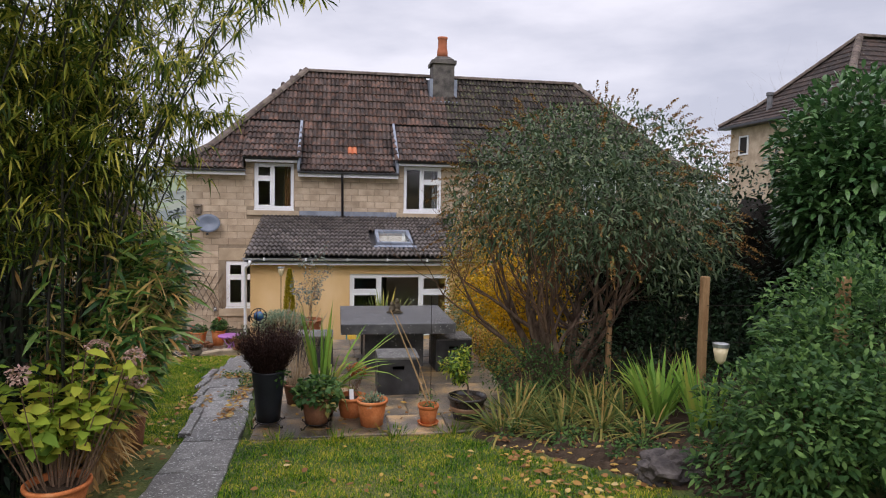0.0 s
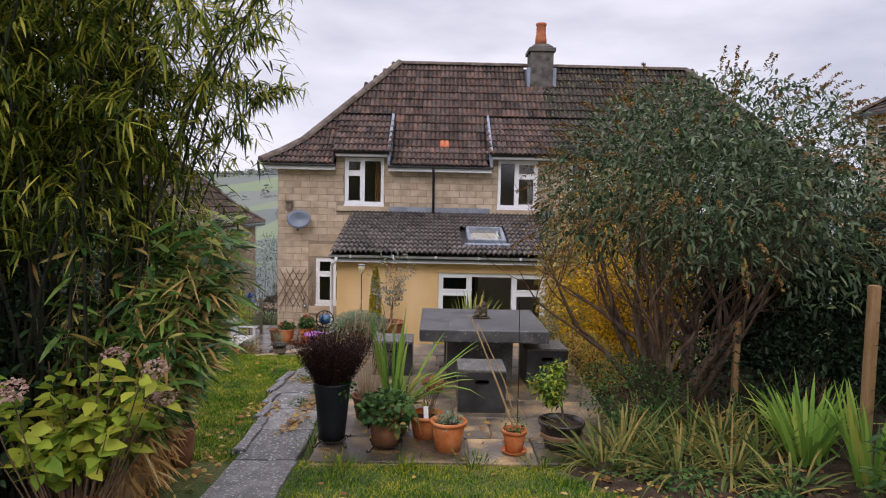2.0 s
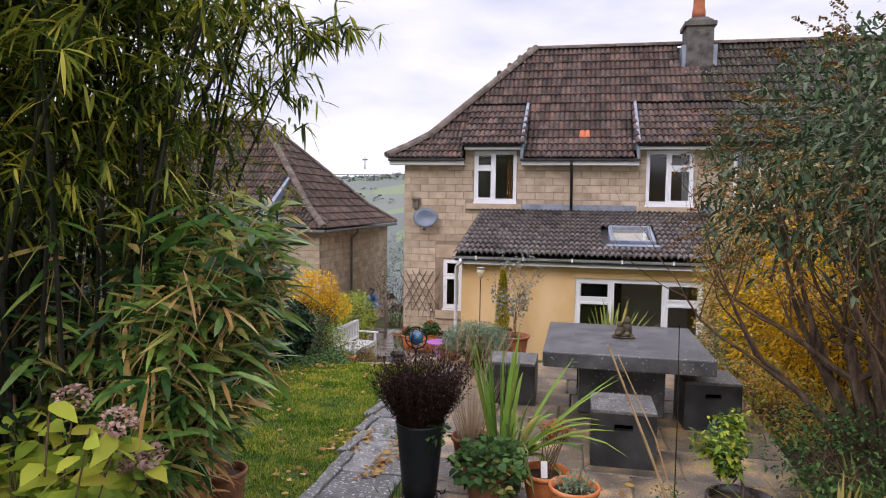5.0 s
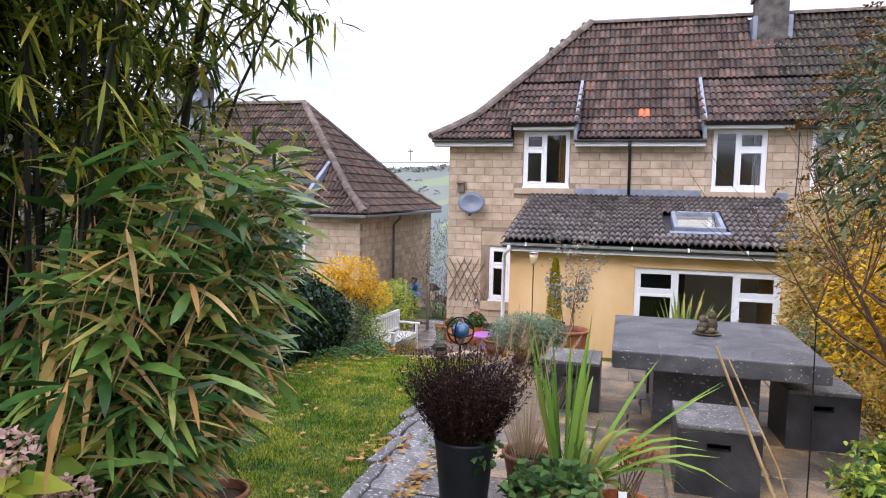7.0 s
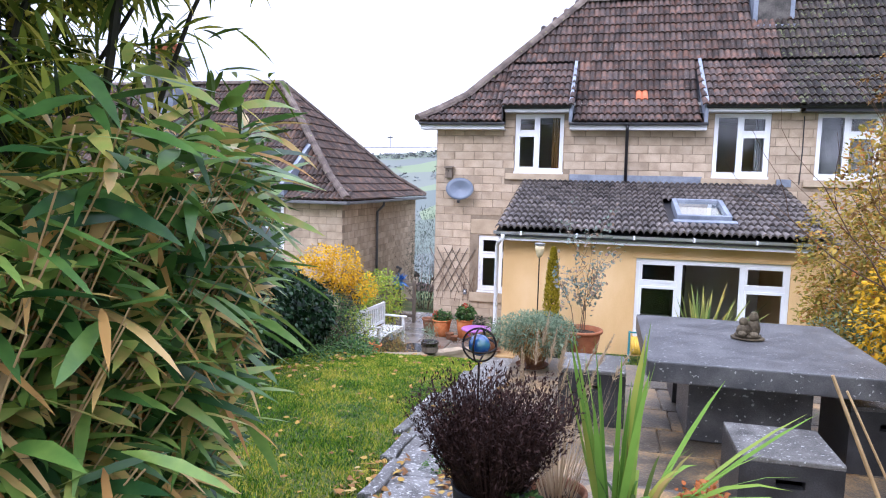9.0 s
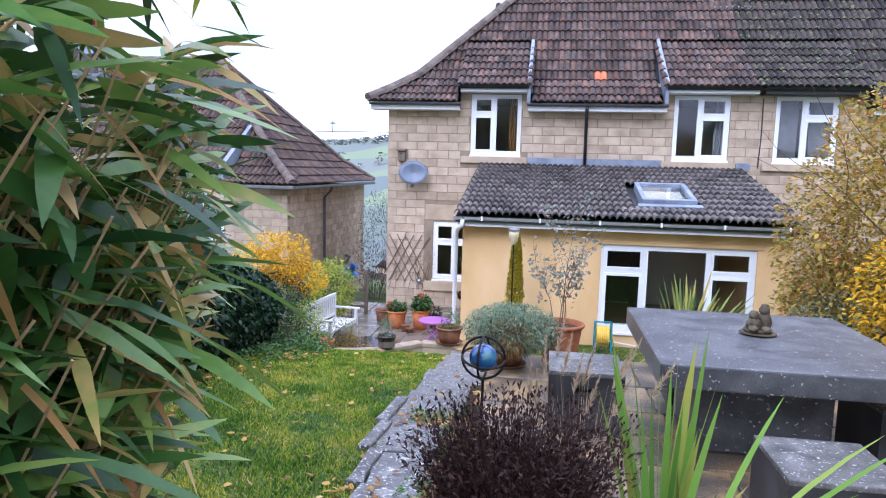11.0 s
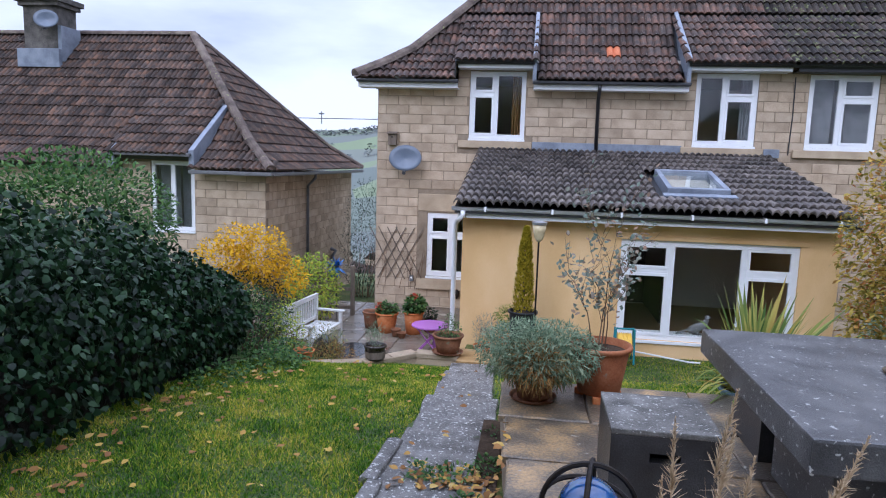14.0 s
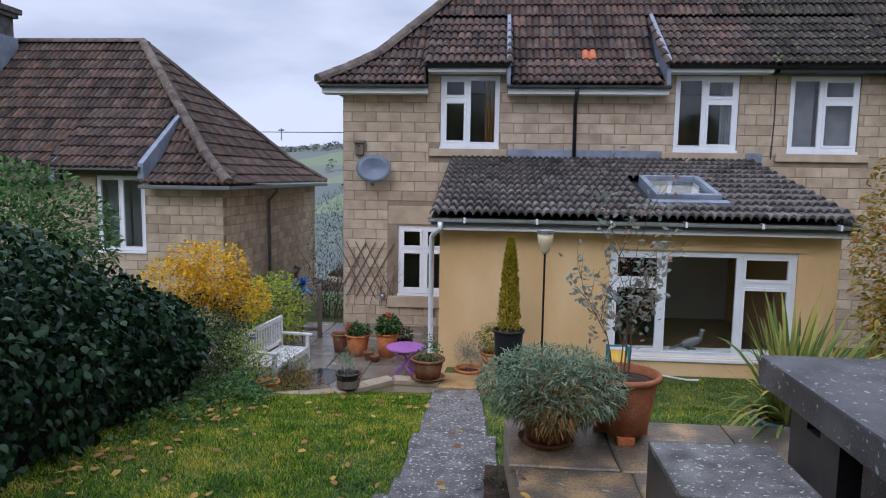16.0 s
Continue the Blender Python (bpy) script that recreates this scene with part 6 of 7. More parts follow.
part("body", lathe([(0.01, -0.1), (0.05, -0.05), (0.06, 0.02), (0.03, 0.08), (0.008, 0.1)], 14), IRON, lan, smooth=True).location = (0, -0.06, 0)
part("hook", tube([[(0, -0.06, 0.1, 0.005), (0, -0.04, 0.14, 0.005), (0, 0, 0.15, 0.005)]], 5), IRON, lan)

gate = thing("side_gate", (-3.95, 18.0, TZ), "dark wooden rail gate between the houses", "gate")
for x in (-0.55, -0.1, 0.42):
    part("post", boxes((x - 0.035, x + 0.035, -0.035, 0.035, 0, 0.95), bevel=0.006), WOODG, gate)
for z in (0.15, 0.5, 0.85):
    part("rail", boxes((-0.515, 0.385, -0.015, 0.015, z - 0.03, z + 0.03), bevel=0.004), WOODG, gate)
blue = thing("blue_ornament", (-3.72, 17.6, TZ), "spiky blue enamelled metal flower on a stem", "garden ornament")
part("stem", tube([[(0, 0, 0, 0.008), (0, 0, 0.95, 0.008)]], 6), IRON, blue)
r_ = np.random.default_rng(88)
d_ = unit(r_.normal(size=(46, 3)))
link_mesh("petals", leaf_mesh("petals", np.tile([0, 0, 0.98], (46, 1)), d_ * [1, 1, 0.8] + [0, -0.3, 0.1], 0.22, 0.045, 0.1, "lance"), BLUEMET, blue, "blue metal petals")
side_fence = thing("fence", (-5.2, 17.9, TZ - 0.3), "brown boarded fence beside the passage", "fence")
for k in range(30):
    part("board", boxes((-0.012, 0.012, -0.07, 0.07, 0, 1.45), bevel=0.003), WOODG, side_fence).matrix_basis = pose(0, k * 0.15, -0.03 * k, 0, 0, 0)

# ---- planting ----
def gz(x, y):
    return float(ground_z(np.array(x, float), np.array(y, float)))


# tall dark-caned bamboo that arches over the path
def bamboo_clump(at, label, count, seed, lean_x, first, sprays):
    """Dark canes that arch outwards, with narrow leaves in sprays along their upper parts."""
    clump = thing("bamboo_clump", at, label, "bamboo")
    rb = np.random.default_rng(seed)
    canes, lb, lw_, ll = [], [], [], []
    for k in range(count):
        bx, by = min(rb.normal(0, 0.34), 0.42), float(np.clip(rb.normal(0, 0.36), -0.9, 0.30))
        ln_ = rb.uniform(3.2, 5.3)
        lean = np.array([rb.normal(lean_x, 0.17), min(rb.normal(-0.02, 0.15), 0.12)])
        pts = []
        for i in range(9):
            t = i / 8
            bendy = 0.10 * t + 0.55 * t ** 2.6
            pts.append((bx + lean[0] * ln_ * bendy * 1.6, by + lean[1] * ln_ * bendy * 1.6, ln_ * t * (1 - 0.10 * t), 0.016 * (1 - 0.8 * t)))
        canes.append(pts)
        for i in range(first, 9):
            for rep in range(sprays):
                a = rb.random() * 6.283
                t = min(1.0, (i + rb.random()) / 8)
                p = np.array([np.interp(t, np.linspace(0, 1, 9), [q[c] for q in pts]) for c in range(3)])
                d = np.array([np.cos(a), np.sin(a), rb.uniform(-0.05, 0.5)])
                reach = rb.uniform(0.12, 0.5)
                for j in range(14):
                    s = rb.random()
                    lb.append(p + d * reach * s + [0, 0, -0.12 * reach * s * s])
                    lw_.append(d * 0.5 + rb.normal(size=3) * 0.55 + [0, 0, -0.35])
                    ll.append(rb.uniform(0.08, 0.16))
    for c in canes[:40]:
        part("cane", tube([c], 5), CANE, clump)
    if canes[40:]:
        tagged(part("canes", tube(canes[40:], 5), CANE, clump), kind="stuff")
    link_mesh("foliage", leaf_mesh("foliage", lb, lw_, ll, 0.015, 0.25, "lance"), L_BAMBOO, clump, "narrow yellow-green bamboo leaves")


bamboo_clump((-1.5, 5.45, gz(-1.5, 5.45)), "tall clump of dark-caned bamboo with narrow yellow-green leaves", 62, 101, 0.10, 4, 7)
bamboo_clump((-2.45, 5.5, gz(-2.45, 5.5)), "dense shaded bamboo clump behind the first", 48, 103, -0.02, 2, 8)

# broad-leaved bamboo at its foot
sasa = thing("broad_bamboo", (-1.0, 5.85, gz(-1.0, 5.85)), "thick clump of broad-leaved bamboo, green with tan dead leaves", "bamboo")
rs = np.random.default_rng(111)
stems, lb, lw_, ll, db, dw, dl = [], [], [], [], [], [], []
for k in range(440):
    by = rs.uniform(-0.75, 0.6)
    edge = min(0.52, 0.68 - 0.75 * (by + 0.12))
    bx = rs.uniform(-0.4, edge) if k % 2 else rs.uniform(edge - 0.35, edge)
    out = max(0.0, bx - edge + 0.45) / 0.45
    bx -= 0.18 + 0.40 * out
    h_ = rs.uniform(1.0, 2.1)
    sx, sy = rs.normal(0.07 + 0.32 * out, 0.07), rs.normal(0, 0.09)
    sx = min(sx, (min(0.55, 0.70 - 0.75 * (max(by, by + sy * h_) + 0.12)) - bx) / h_)
    stems.append([(bx + sx * h_ * t * t, by + sy * h_ * t * t, 0.93 * h_ * t, 0.005 * (1 - 0.5 * t)) for t in (0, 0.35, 0.7, 1.0)])
    for j in range(17):
        t = 0.50 + 0.50 * rs.random() ** 0.8
        a = rs.random() * 6.283
        lb.append((bx + sx * h_ * t * t, by + sy * h_ * t * t, h_ * t))
        lw_.append((np.cos(a) + 0.30, np.sin(a) - 0.1, rs.uniform(-0.6, 0.6)))
        ll.append(rs.uniform(0.12, 0.26))
    for j in range(4):
        t = rs.uniform(0.05, 0.97)
        a = rs.random() * 6.283
        db.append((bx + sx * h_ * t * t, by + sy * h_ * t * t, h_ * t))
        dw.append((np.cos(a) * 0.7, np.sin(a) * 0.7, rs.uniform(-1, 0.2)))
        dl.append(rs.uniform(0.1, 0.26))


def clear_of_path(bs, ws, ls):
    """Keep the leaves whose tips stay off the line that is walked."""
    bs, ws, ls = np.asarray(bs, float), unit(np.asarray(ws, float)), np.asarray(ls, float)
    tip = bs + ws * ls[:, None]
    ok = np.maximum(tip[:, 0], bs[:, 0]) < np.minimum(0.74, 0.95 - 0.75 * (tip[:, 1] + 0.12))
    return bs[ok], ws[ok], ls[ok]


lb, lw_, ll = clear_of_path(lb, lw_, ll)
db, dw, dl = clear_of_path(db, dw, dl)
tagged(part("stems", tube(stems, 4), STRAWM, sasa, "dry straw-coloured stems"), kind="stuff")
link_mesh("foliage", leaf_mesh("foliage", lb, lw_, ll, rs.uniform(0.02, 0.042, len(lb)), rs.uniform(-0.05, 0.4, len(lb)), "lance", twist=0.9), L_SASA, sasa, "broad green leaves")
link_mesh("dead_leaves", leaf_mesh("dead_leaves", db, dw, dl, 0.021, 0.4, "lance"), L_SASADRY, sasa, "tan dead leaves")
tall_pot, _ = potted((-1.12, 6.30, gz(-1.12, 6.30)), "tall weathered terracotta pot beside the bamboo", 0.14, 0.34, TERRA_D)

# hydrangea in a pot
hyd, top = potted((-1.12, 4.72, gz(-1.12, 4.72)), "hydrangea with yellowing leaves and faded flower heads in a pot", 0.20, 0.22, TERRA)
rr = random.Random(14)
stm, lbs, lws, lls = [], [], [], []
for k in range(44):
    a, sp_ = rr.uniform(0, 6.28), rr.uniform(0.05, 0.85)
    h_ = rr.uniform(0.3, 0.92)
    e = Vector((math.cos(a) * sp_ * h_, math.sin(a) * sp_ * h_, h_))
    stm.append([(0.3 * e.x, 0.3 * e.y, top - 0.05, 0.006), (e.x * 0.7, e.y * 0.7, top + e.z * 0.5, 0.005), (e.x, e.y, top + e.z, 0.004)])
    for j in range(11):
        b_ = rr.uniform(0, 6.28)
        t = rr.uniform(0.5, 1.0)
        lbs.append((e.x * t, e.y * t, top + e.z * t)), lws.append((math.cos(b_), math.sin(b_), rr.uniform(-0.1, 0.5))), lls.append(rr.uniform(0.09, 0.18))
part("stems", tube(stm, 4), TWIG, hyd)
link_mesh("foliage", leaf_mesh("foliage", lbs, lws, lls, 0.075, 0.3, "oval", twist=1.0), L_HYD, hyd, "yellowing serrated leaves")
for k in (1, 6, 11, 15, 19, 24, 29):
    e = stm[k][-1]
    tuft("flower_head", hyd, 130, (e[0], e[1], e[2] + 0.05), (0.065, 0.065, 0.05), 0.024, 0.022, L_HYDF, 200 + k, "faded pink-brown flower head", shell=0.3, lumps=14)

# big buddleia
bud = thing("buddleia_tree", (3.60, 8.05, gz(3.6, 8.05)), "large buddleia with grey-green leaves and brown spent flower spikes", "tree")
rr = random.Random(33)
paths, tips = [], []
for k in range(15):
    a = 2 * math.pi * k / 15 + rr.uniform(-0.2, 0.2)
    lean = rr.uniform(0.12, 0.75)
    q1, q2 = grow((0.16 * math.cos(a), 0.14 * math.sin(a), -0.05), (lean * math.cos(a), 0.8 * lean * math.sin(a), 1), 1.2, 0.05 if k % 3 else 0.075, 3, rr, 0.42, 3, 0.16, 0.3)
    paths += q1
    tips += q2
part("trunk", tube([p for p in paths if p[0][3] > 0.018], 7), BARK, bud, "gnarled brown multi-stemmed trunk")
tagged(part("branches", tube([p for p in paths if p[0][3] <= 0.018], 4), TWIG, bud), kind="stuff")
rb = np.random.default_rng(35)
cp, cd = cloud(26000, (0.35, 0.1, 2.2), (1.85, 1.6, 1.42), 0.62, 13, 36)
low = cp[:, 2] > 1.45 + 0.6 * rb.random(len(cp)) - 0.45 * (cp[:, 0] > 0.9)
cp, cd = cp[low], cd[low]
link_mesh("foliage", leaf_mesh("foliage", cp, cd * 0.7 + rb.normal(size=cp.shape) * 0.8, rb.uniform(0.05, 0.12, len(cp)), rb.uniform(0.018, 0.034, len(cp)), 0.3, "lance"), L_BUDD, bud, "drooping grey-green leaves")
spk, spd = cloud(430, (0.35, 0.1, 2.2), (1.9, 1.65, 1.5), 0.14, 12, 37)
ok = spk[:, 2] > 1.6
spk, spd = spk[ok], unit(spd[ok] + np.array([0, 0, 0.1]))
sb, sw = [], []
for p, d in zip(spk, spd):
    for j in range(46):
        t = rb.random()
        sb.append(p + d * 0.26 * t + [0, 0, -0.11 * t * t] + rb.normal(size=3) * 0.012 * (1 - t)), sw.append(d * 0.5 + rb.normal(size=3) * 0.6)
link_mesh("flower_spikes", leaf_mesh("flower_spikes", sb, sw, 0.026, 0.018, 0.2, "chip"), L_BUDDBROWN, bud, "brown spent flower spikes")


def bush(name, at, label, category, spec, length, width, mat, seed, shape="oval", stems=10, height=1.0, droop=0.3):
    """A shrub: stems from the ground and leaf masses. spec: (n, centre, radii) in the shrub's own place."""
    b = thing(name, at, label, category)
    if stems:
        r0 = random.Random(seed)
        pth = []
        for k in range(stems):
            a = r0.uniform(0, 6.28)
            s = r0.uniform(0.05, 0.4)
            pth += grow((0.1 * math.cos(a), 0.1 * math.sin(a), -0.05), (s * math.cos(a), s * math.sin(a), 1), height * 0.55, 0.012, 1, r0, 0.5, 3, 0.1)[0]
        tagged(part("stems", tube(pth, 4), TWIG, b), kind="stuff")
    for k, (n, c, r) in enumerate(spec):
        tuft("foliage", b, n, c, r, length, width, mat, seed * 7 + k, "", shape, droop, 0.55, 9)
    return b


bush("yellow_shrub", (4.35, 13.2, gz(4.35, 13.2)), "tall shrub turning autumn yellow and russet", "shrub", [(22000, (0, 0, 1.9), (1.45, 1.2, 1.75)), (7000, (-0.5, -0.3, 0.9), (1.0, 0.9, 0.9))], 0.08, 0.042, L_YELLOW2, 41, height=2.6, stems=16)
bush("yellow_shrub", (4.0, 10.9, gz(4.0, 10.9)), "bright yellow autumn shrub behind the buddleia", "shrub", [(9000, (0, 0, 1.1), (1.2, 0.8, 1.2))], 0.07, 0.036, L_YELLOW, 42, height=1.8)
bush("green_shrub", (3.3, 12.4, gz(3.3, 12.4)), "grey-green shrub at the edge of the grass", "shrub", [(2200, (0, 0, 0.55), (0.55, 0.5, 0.6))], 0.06, 0.028, L_GREYHERB, 43, height=0.8)
bush("low_shrub", (3.0, 9.6, gz(3.0, 9.6)), "low russet and green shrub beside the patio", "shrub", [(2600, (0, 0, 0.35), (0.55, 0.8, 0.42))], 0.06, 0.03, L_YELLOW2, 44, height=0.6)
bush("small_shrub", (2.85, 7.6, PZ), "small green shrub spilling over the patio", "shrub", [(2000, (0.15, 0, 0.3), (0.55, 0.6, 0.36))], 0.05, 0.024, L_SHRUB, 45, height=0.5)
# dark hedge behind
hedge = thing("evergreen_hedge", (6.2, 8.4, gz(6.2, 8.4)), "tall dark evergreen hedge behind the wire fence", "hedge")
for k, (x, y, z, rx, ry, rz) in enumerate(((-1.0, 2.2, 1.0, 1.3, 1.2, 1.7), (0.3, 1.0, 1.0, 1.4, 1.3, 1.75), (1.3, -0.6, 0.9, 1.3, 1.4, 1.6), (-0.5, -0.4, 0.2, 1.1, 1.0, 1.1), (2.3, -2.2, 0.7, 1.3, 1.5, 1.5))):
    tuft("foliage", hedge, 9000, (x, y, z), (rx, ry, rz), 0.10, 0.042, L_DARK, 300 + k, "", "lance", 0.3, 0.75, 16)
# lumpy solids added within the leaves, coloured as the hedge's inner shade
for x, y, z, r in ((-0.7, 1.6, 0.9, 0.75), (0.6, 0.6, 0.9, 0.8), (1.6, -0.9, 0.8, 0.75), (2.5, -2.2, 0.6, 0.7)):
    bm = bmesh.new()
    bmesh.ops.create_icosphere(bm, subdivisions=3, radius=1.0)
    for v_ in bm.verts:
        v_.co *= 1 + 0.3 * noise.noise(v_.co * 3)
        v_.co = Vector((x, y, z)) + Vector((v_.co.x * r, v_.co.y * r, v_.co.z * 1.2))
    part("shade_core", bm, SHADE_CORE, hedge, "near-black solid core added for the shade inside the hedge")
lau = bush("laurel", (6.65, 6.6, gz(6.65, 6.6)), "glossy green laurel rising over the hedge", "shrub", [(10000, (0.05, 0.1, 2.05), (1.1, 1.1, 1.3)), (4500, (0, 0.1, 1.9), (0.85, 0.85, 0.95))], 0.16, 0.062, L_LAUREL, 46, "lance", height=2.4)
# added dark solid that stops the view through the laurel's gaps
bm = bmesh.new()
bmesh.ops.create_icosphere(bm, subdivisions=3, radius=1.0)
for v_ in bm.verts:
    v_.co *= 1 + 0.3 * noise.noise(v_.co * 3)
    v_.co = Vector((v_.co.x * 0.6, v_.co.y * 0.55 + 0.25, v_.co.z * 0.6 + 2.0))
part("shade_core", bm, SHADE_CORE, lau, "near-black solid core added behind the leaves to close gaps")
bush("leafy_shrub", (4.1, 3.9, gz(4.1, 3.9)), "dense green leafy shrub at the lawn edge", "shrub", [(7000, (0, 0, 0.25), (1.0, 0.95, 0.65)), (3500, (0.5, 0.5, 0.85), (0.75, 0.7, 0.65)), (2200, (-0.45, -0.2, 0.55), (0.5, 0.5, 0.42)), (2200, (0.1, -0.55, 0.6), (0.55, 0.5, 0.45)), (1500, (0.0, 0.3, 0.8), (0.4, 0.4, 0.4))], 0.075, 0.036, L_SHRUB, 47, "lance", height=1.0)
bush("leafy_shrub", (5.2, 4.9, gz(5.2, 4.9)), "green arching shrub through the wire fence", "shrub", [(5200, (0, 0, 0.75), (0.9, 0.8, 0.85))], 0.08, 0.035, L_SHRUB, 48, "lance", height=1.1)
bush("leafy_shrub", (4.6, 7.2, gz(4.6, 7.2)), "dark undergrowth beneath the hedge", "shrub", [(3600, (0, 0.2, 0.35), (1.1, 0.9, 0.6))], 0.06, 0.03, L_DARK, 49, height=0.6)

# fence posts with wire
fence = thing("wire_fence", (0, 0, 0), "square-mesh wire fence on pale timber posts", "fence")
posts = [(4.23, 5.84), (4.62, 4.55), (4.0, 7.5), (5.1, 3.2)]
for (x, y), h_, r_ in zip(posts, (1.4, 1.35, 1.0, 1.3), (0.035, 0.04, 0.03, 0.05)):
    part("post", boxes((x - r_, x + r_, y - r_, y + r_, gz(x, y) - 0.3, gz(x, y) + h_), bevel=0.012), WOODP, fence, "pale brown timber post")
order = [(4.0, 7.5), (4.23, 5.84), (4.62, 4.55), (5.1, 3.2)]
wires = []
for (xa, ya), (xb, yb) in zip(order, order[1:]):
    for k in range(7):
        wires.append([(xa, ya, gz(xa, ya) + 0.1 + 0.17 * k, 0.0022), (xb, yb, gz(xb, yb) + 0.1 + 0.17 * k, 0.0022)])
    n_ = round(math.hypot(xb - xa, yb - ya) / 0.17)
    for k in range(n_):
        t = (k + 0.5) / n_
        x, y = xa + (xb - xa) * t, ya + (yb - ya) * t
        wires.append([(x, y, gz(x, y) + 0.1, 0.002), (x, y, gz(x, y) + 1.12, 0.002)])
tagged(part("mesh_wire", tube(wires, 4), IRON, fence, "rusting wire mesh"), kind="stuff")

# planting bed between lawn and fence
def bed_edge(y):
    return np.interp(y, [3.9, 4.54, 5.02, 5.6, 5.95, 6.35, 6.5, 11], [3.3, 3.0, 2.8, 2.5, 2.15, 1.95, 2.8, 2.98])


def bed_z(x, y):
    inside = np.clip((x - bed_edge(y)) / 0.12, 0, 1)
    return ground_z(x, y) - 0.08 + inside * (0.11 + 0.02 * np.sin(x * 23 + 2 * np.sin(y * 17)) + 0.015 * np.sin(y * 31 + x * 7))


bed = tagged(link_mesh("flower_bed", grid_mesh("flower_bed", np.linspace(1.9, 5.6, 90), np.linspace(3.9, 10.8, 150), bed_z), SOIL), "dark soil bed strewn with fallen leaves", "flower bed", kind="structure")

# strap-leaved clumps in the bed
for k, (x, y, n, ln_, spread, droop, mat) in enumerate(((2.75, 6.95, 90, 0.75, 1.2, 0.5, L_CROC), (3.15, 6.55, 110, 0.75, 1.2, 0.5, L_CROC), (3.55, 6.75, 100, 0.8, 1.1, 0.45, L_CROC), (3.05, 7.45, 80, 0.7, 1.1, 0.5, L_CROC), (3.9, 6.0, 60, 0.95, 0.6, 0.25, L_SPIKE), (4.05, 5.45, 46, 0.95, 0.5, 0.2, L_SPIKE), (3.62, 6.2, 40, 0.8, 0.8, 0.3, L_CROC), (2.4, 6.36, 80, 0.8, 1.25, 0.5, L_CROC), (2.62, 6.62, 90, 0.85, 1.25, 0.5, L_CROC), (2.95, 6.15, 100, 0.85, 1.25, 0.5, L_CROC), (3.3, 6.0, 80, 0.8, 1.2, 0.5, L_CROC), (3.45, 7.2, 80, 0.8, 1.2, 0.5, L_CROC), (4.15, 6.5, 60, 0.9, 0.9, 0.4, L_SPIKE), (3.5, 5.5, 50, 0.6, 1.2, 0.5, L_CROC))):
    c = thing("strap_leaf_clump", (x, y, gz(x, y)), "clump of arching strap leaves fading to straw" if mat is L_CROC else "clump of upright green sword leaves", "plant", "strap-leaved clumps in the bed")
    straps("leaves", c, n, (0, 0, 0), ln_, 0.022 if mat is L_CROC else 0.04, spread, droop, mat, 400 + k, "", 0.14)
for k, (x, y) in enumerate(((2.9, 5.75), (3.25, 5.2), (3.5, 5.6), (2.55, 6.15), (3.35, 4.75))):
    c = bush("ground_cover", (x, y, gz(x, y)), "low green ground cover in the bed", "plant", [(260, (0, 0, 0.04), (0.25, 0.22, 0.12))], 0.05, 0.035, L_SHRUB, 60 + k, stems=0)
# rock-shaped lump in place of a dark heap at the lawn edge
rock = thing("rock", (3.28, 4.55, gz(3.28, 4.55)), "dark lumpy heap at the lawn edge", "rock")
bm = bmesh.new()
bmesh.ops.create_icosphere(bm, subdivisions=4, radius=0.2)
for v_ in bm.verts:
    v_.co *= 1 + 0.45 * noise.noise(v_.co * 8) + 0.2 * noise.noise(v_.co * 21)
    v_.co.x *= 1.3
    v_.co.z = max(v_.co.z * 0.75, -0.1) + 0.07
part("stone", bm, ROCKM, rock)

# ivy hedge along the lawn, shrubs beyond it
ivy = thing("ivy_hedge", (-4.0, 11.0, gz(-4.0, 11.0)), "dense dark glossy ivy hedge along the lawn", "hedge")
for k, (y, rx, ry, top_) in enumerate(((-3.4, 0.85, 1.0, 1.9), (-2.2, 0.85, 1.0, 1.85), (-1.0, 0.85, 0.95, 1.75), (0.1, 0.82, 0.9, 1.5), (1.1, 0.75, 0.8, 1.1), (1.9, 0.65, 0.7, 0.75))):
    c_ = top_ / 2 - 0.12
    r1 = np.random.default_rng(500 + k)
    cp, cd = cloud(8500, (0.0, y, c_), (rx, ry, top_ / 2 + 0.18), 0.55, 34, 510 + k)
    cp[:, 2] = np.maximum(cp[:, 2], gz(-3.4, 11 + y) - gz(-4, 11) + 0.02)
    link_mesh("foliage", leaf_mesh("foliage", cp, cd * 0.5 + r1.normal(size=cp.shape) * 0.55 + [0, 0, -0.5], r1.uniform(0.04, 0.075, len(cp)), r1.uniform(0.032, 0.06, len(cp)), 0.2, "oval", up=cd, twist=1.3), L_IVY, ivy)
# added near-black block, the ivy's inner shade as a solid
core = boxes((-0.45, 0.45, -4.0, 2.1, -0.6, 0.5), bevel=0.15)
part("shade_core", core, SHADE_CORE, ivy, "near-black solid core added for the shade among the leaves")
bush("grey_shrub", (-4.85, 12.2, gz(-4.85, 12.2)), "leafy green shrub rising behind the ivy", "shrub", [(8000, (0, 0, 1.5), (0.9, 1.2, 0.7))], 0.09, 0.034, L_SHRUB, 71, "lance", height=1.6)
bush("yellow_shrub", (-4.3, 15.0, TZ), "bright golden autumn shrub by the bench", "shrub", [(1900, (-0.35, 0.1, 1.38), (0.5, 0.55, 0.38)), (1500, (0.25, 0.0, 1.55), (0.42, 0.42, 0.42)), (1300, (0.35, 0.3, 1.2), (0.5, 0.5, 0.32)), (500, (-0.1, 0.0, 1.75), (0.3, 0.3, 0.25))], 0.06, 0.034, L_YELLOW, 72, height=1.5)
bush("green_shrub", (-4.15, 14.6, TZ), "mixed green shrubs beneath the golden one", "shrub", [(4200, (0, 0, 0.75), (0.65, 0.7, 0.6))], 0.05, 0.028, L_DARK, 81, height=0.9)
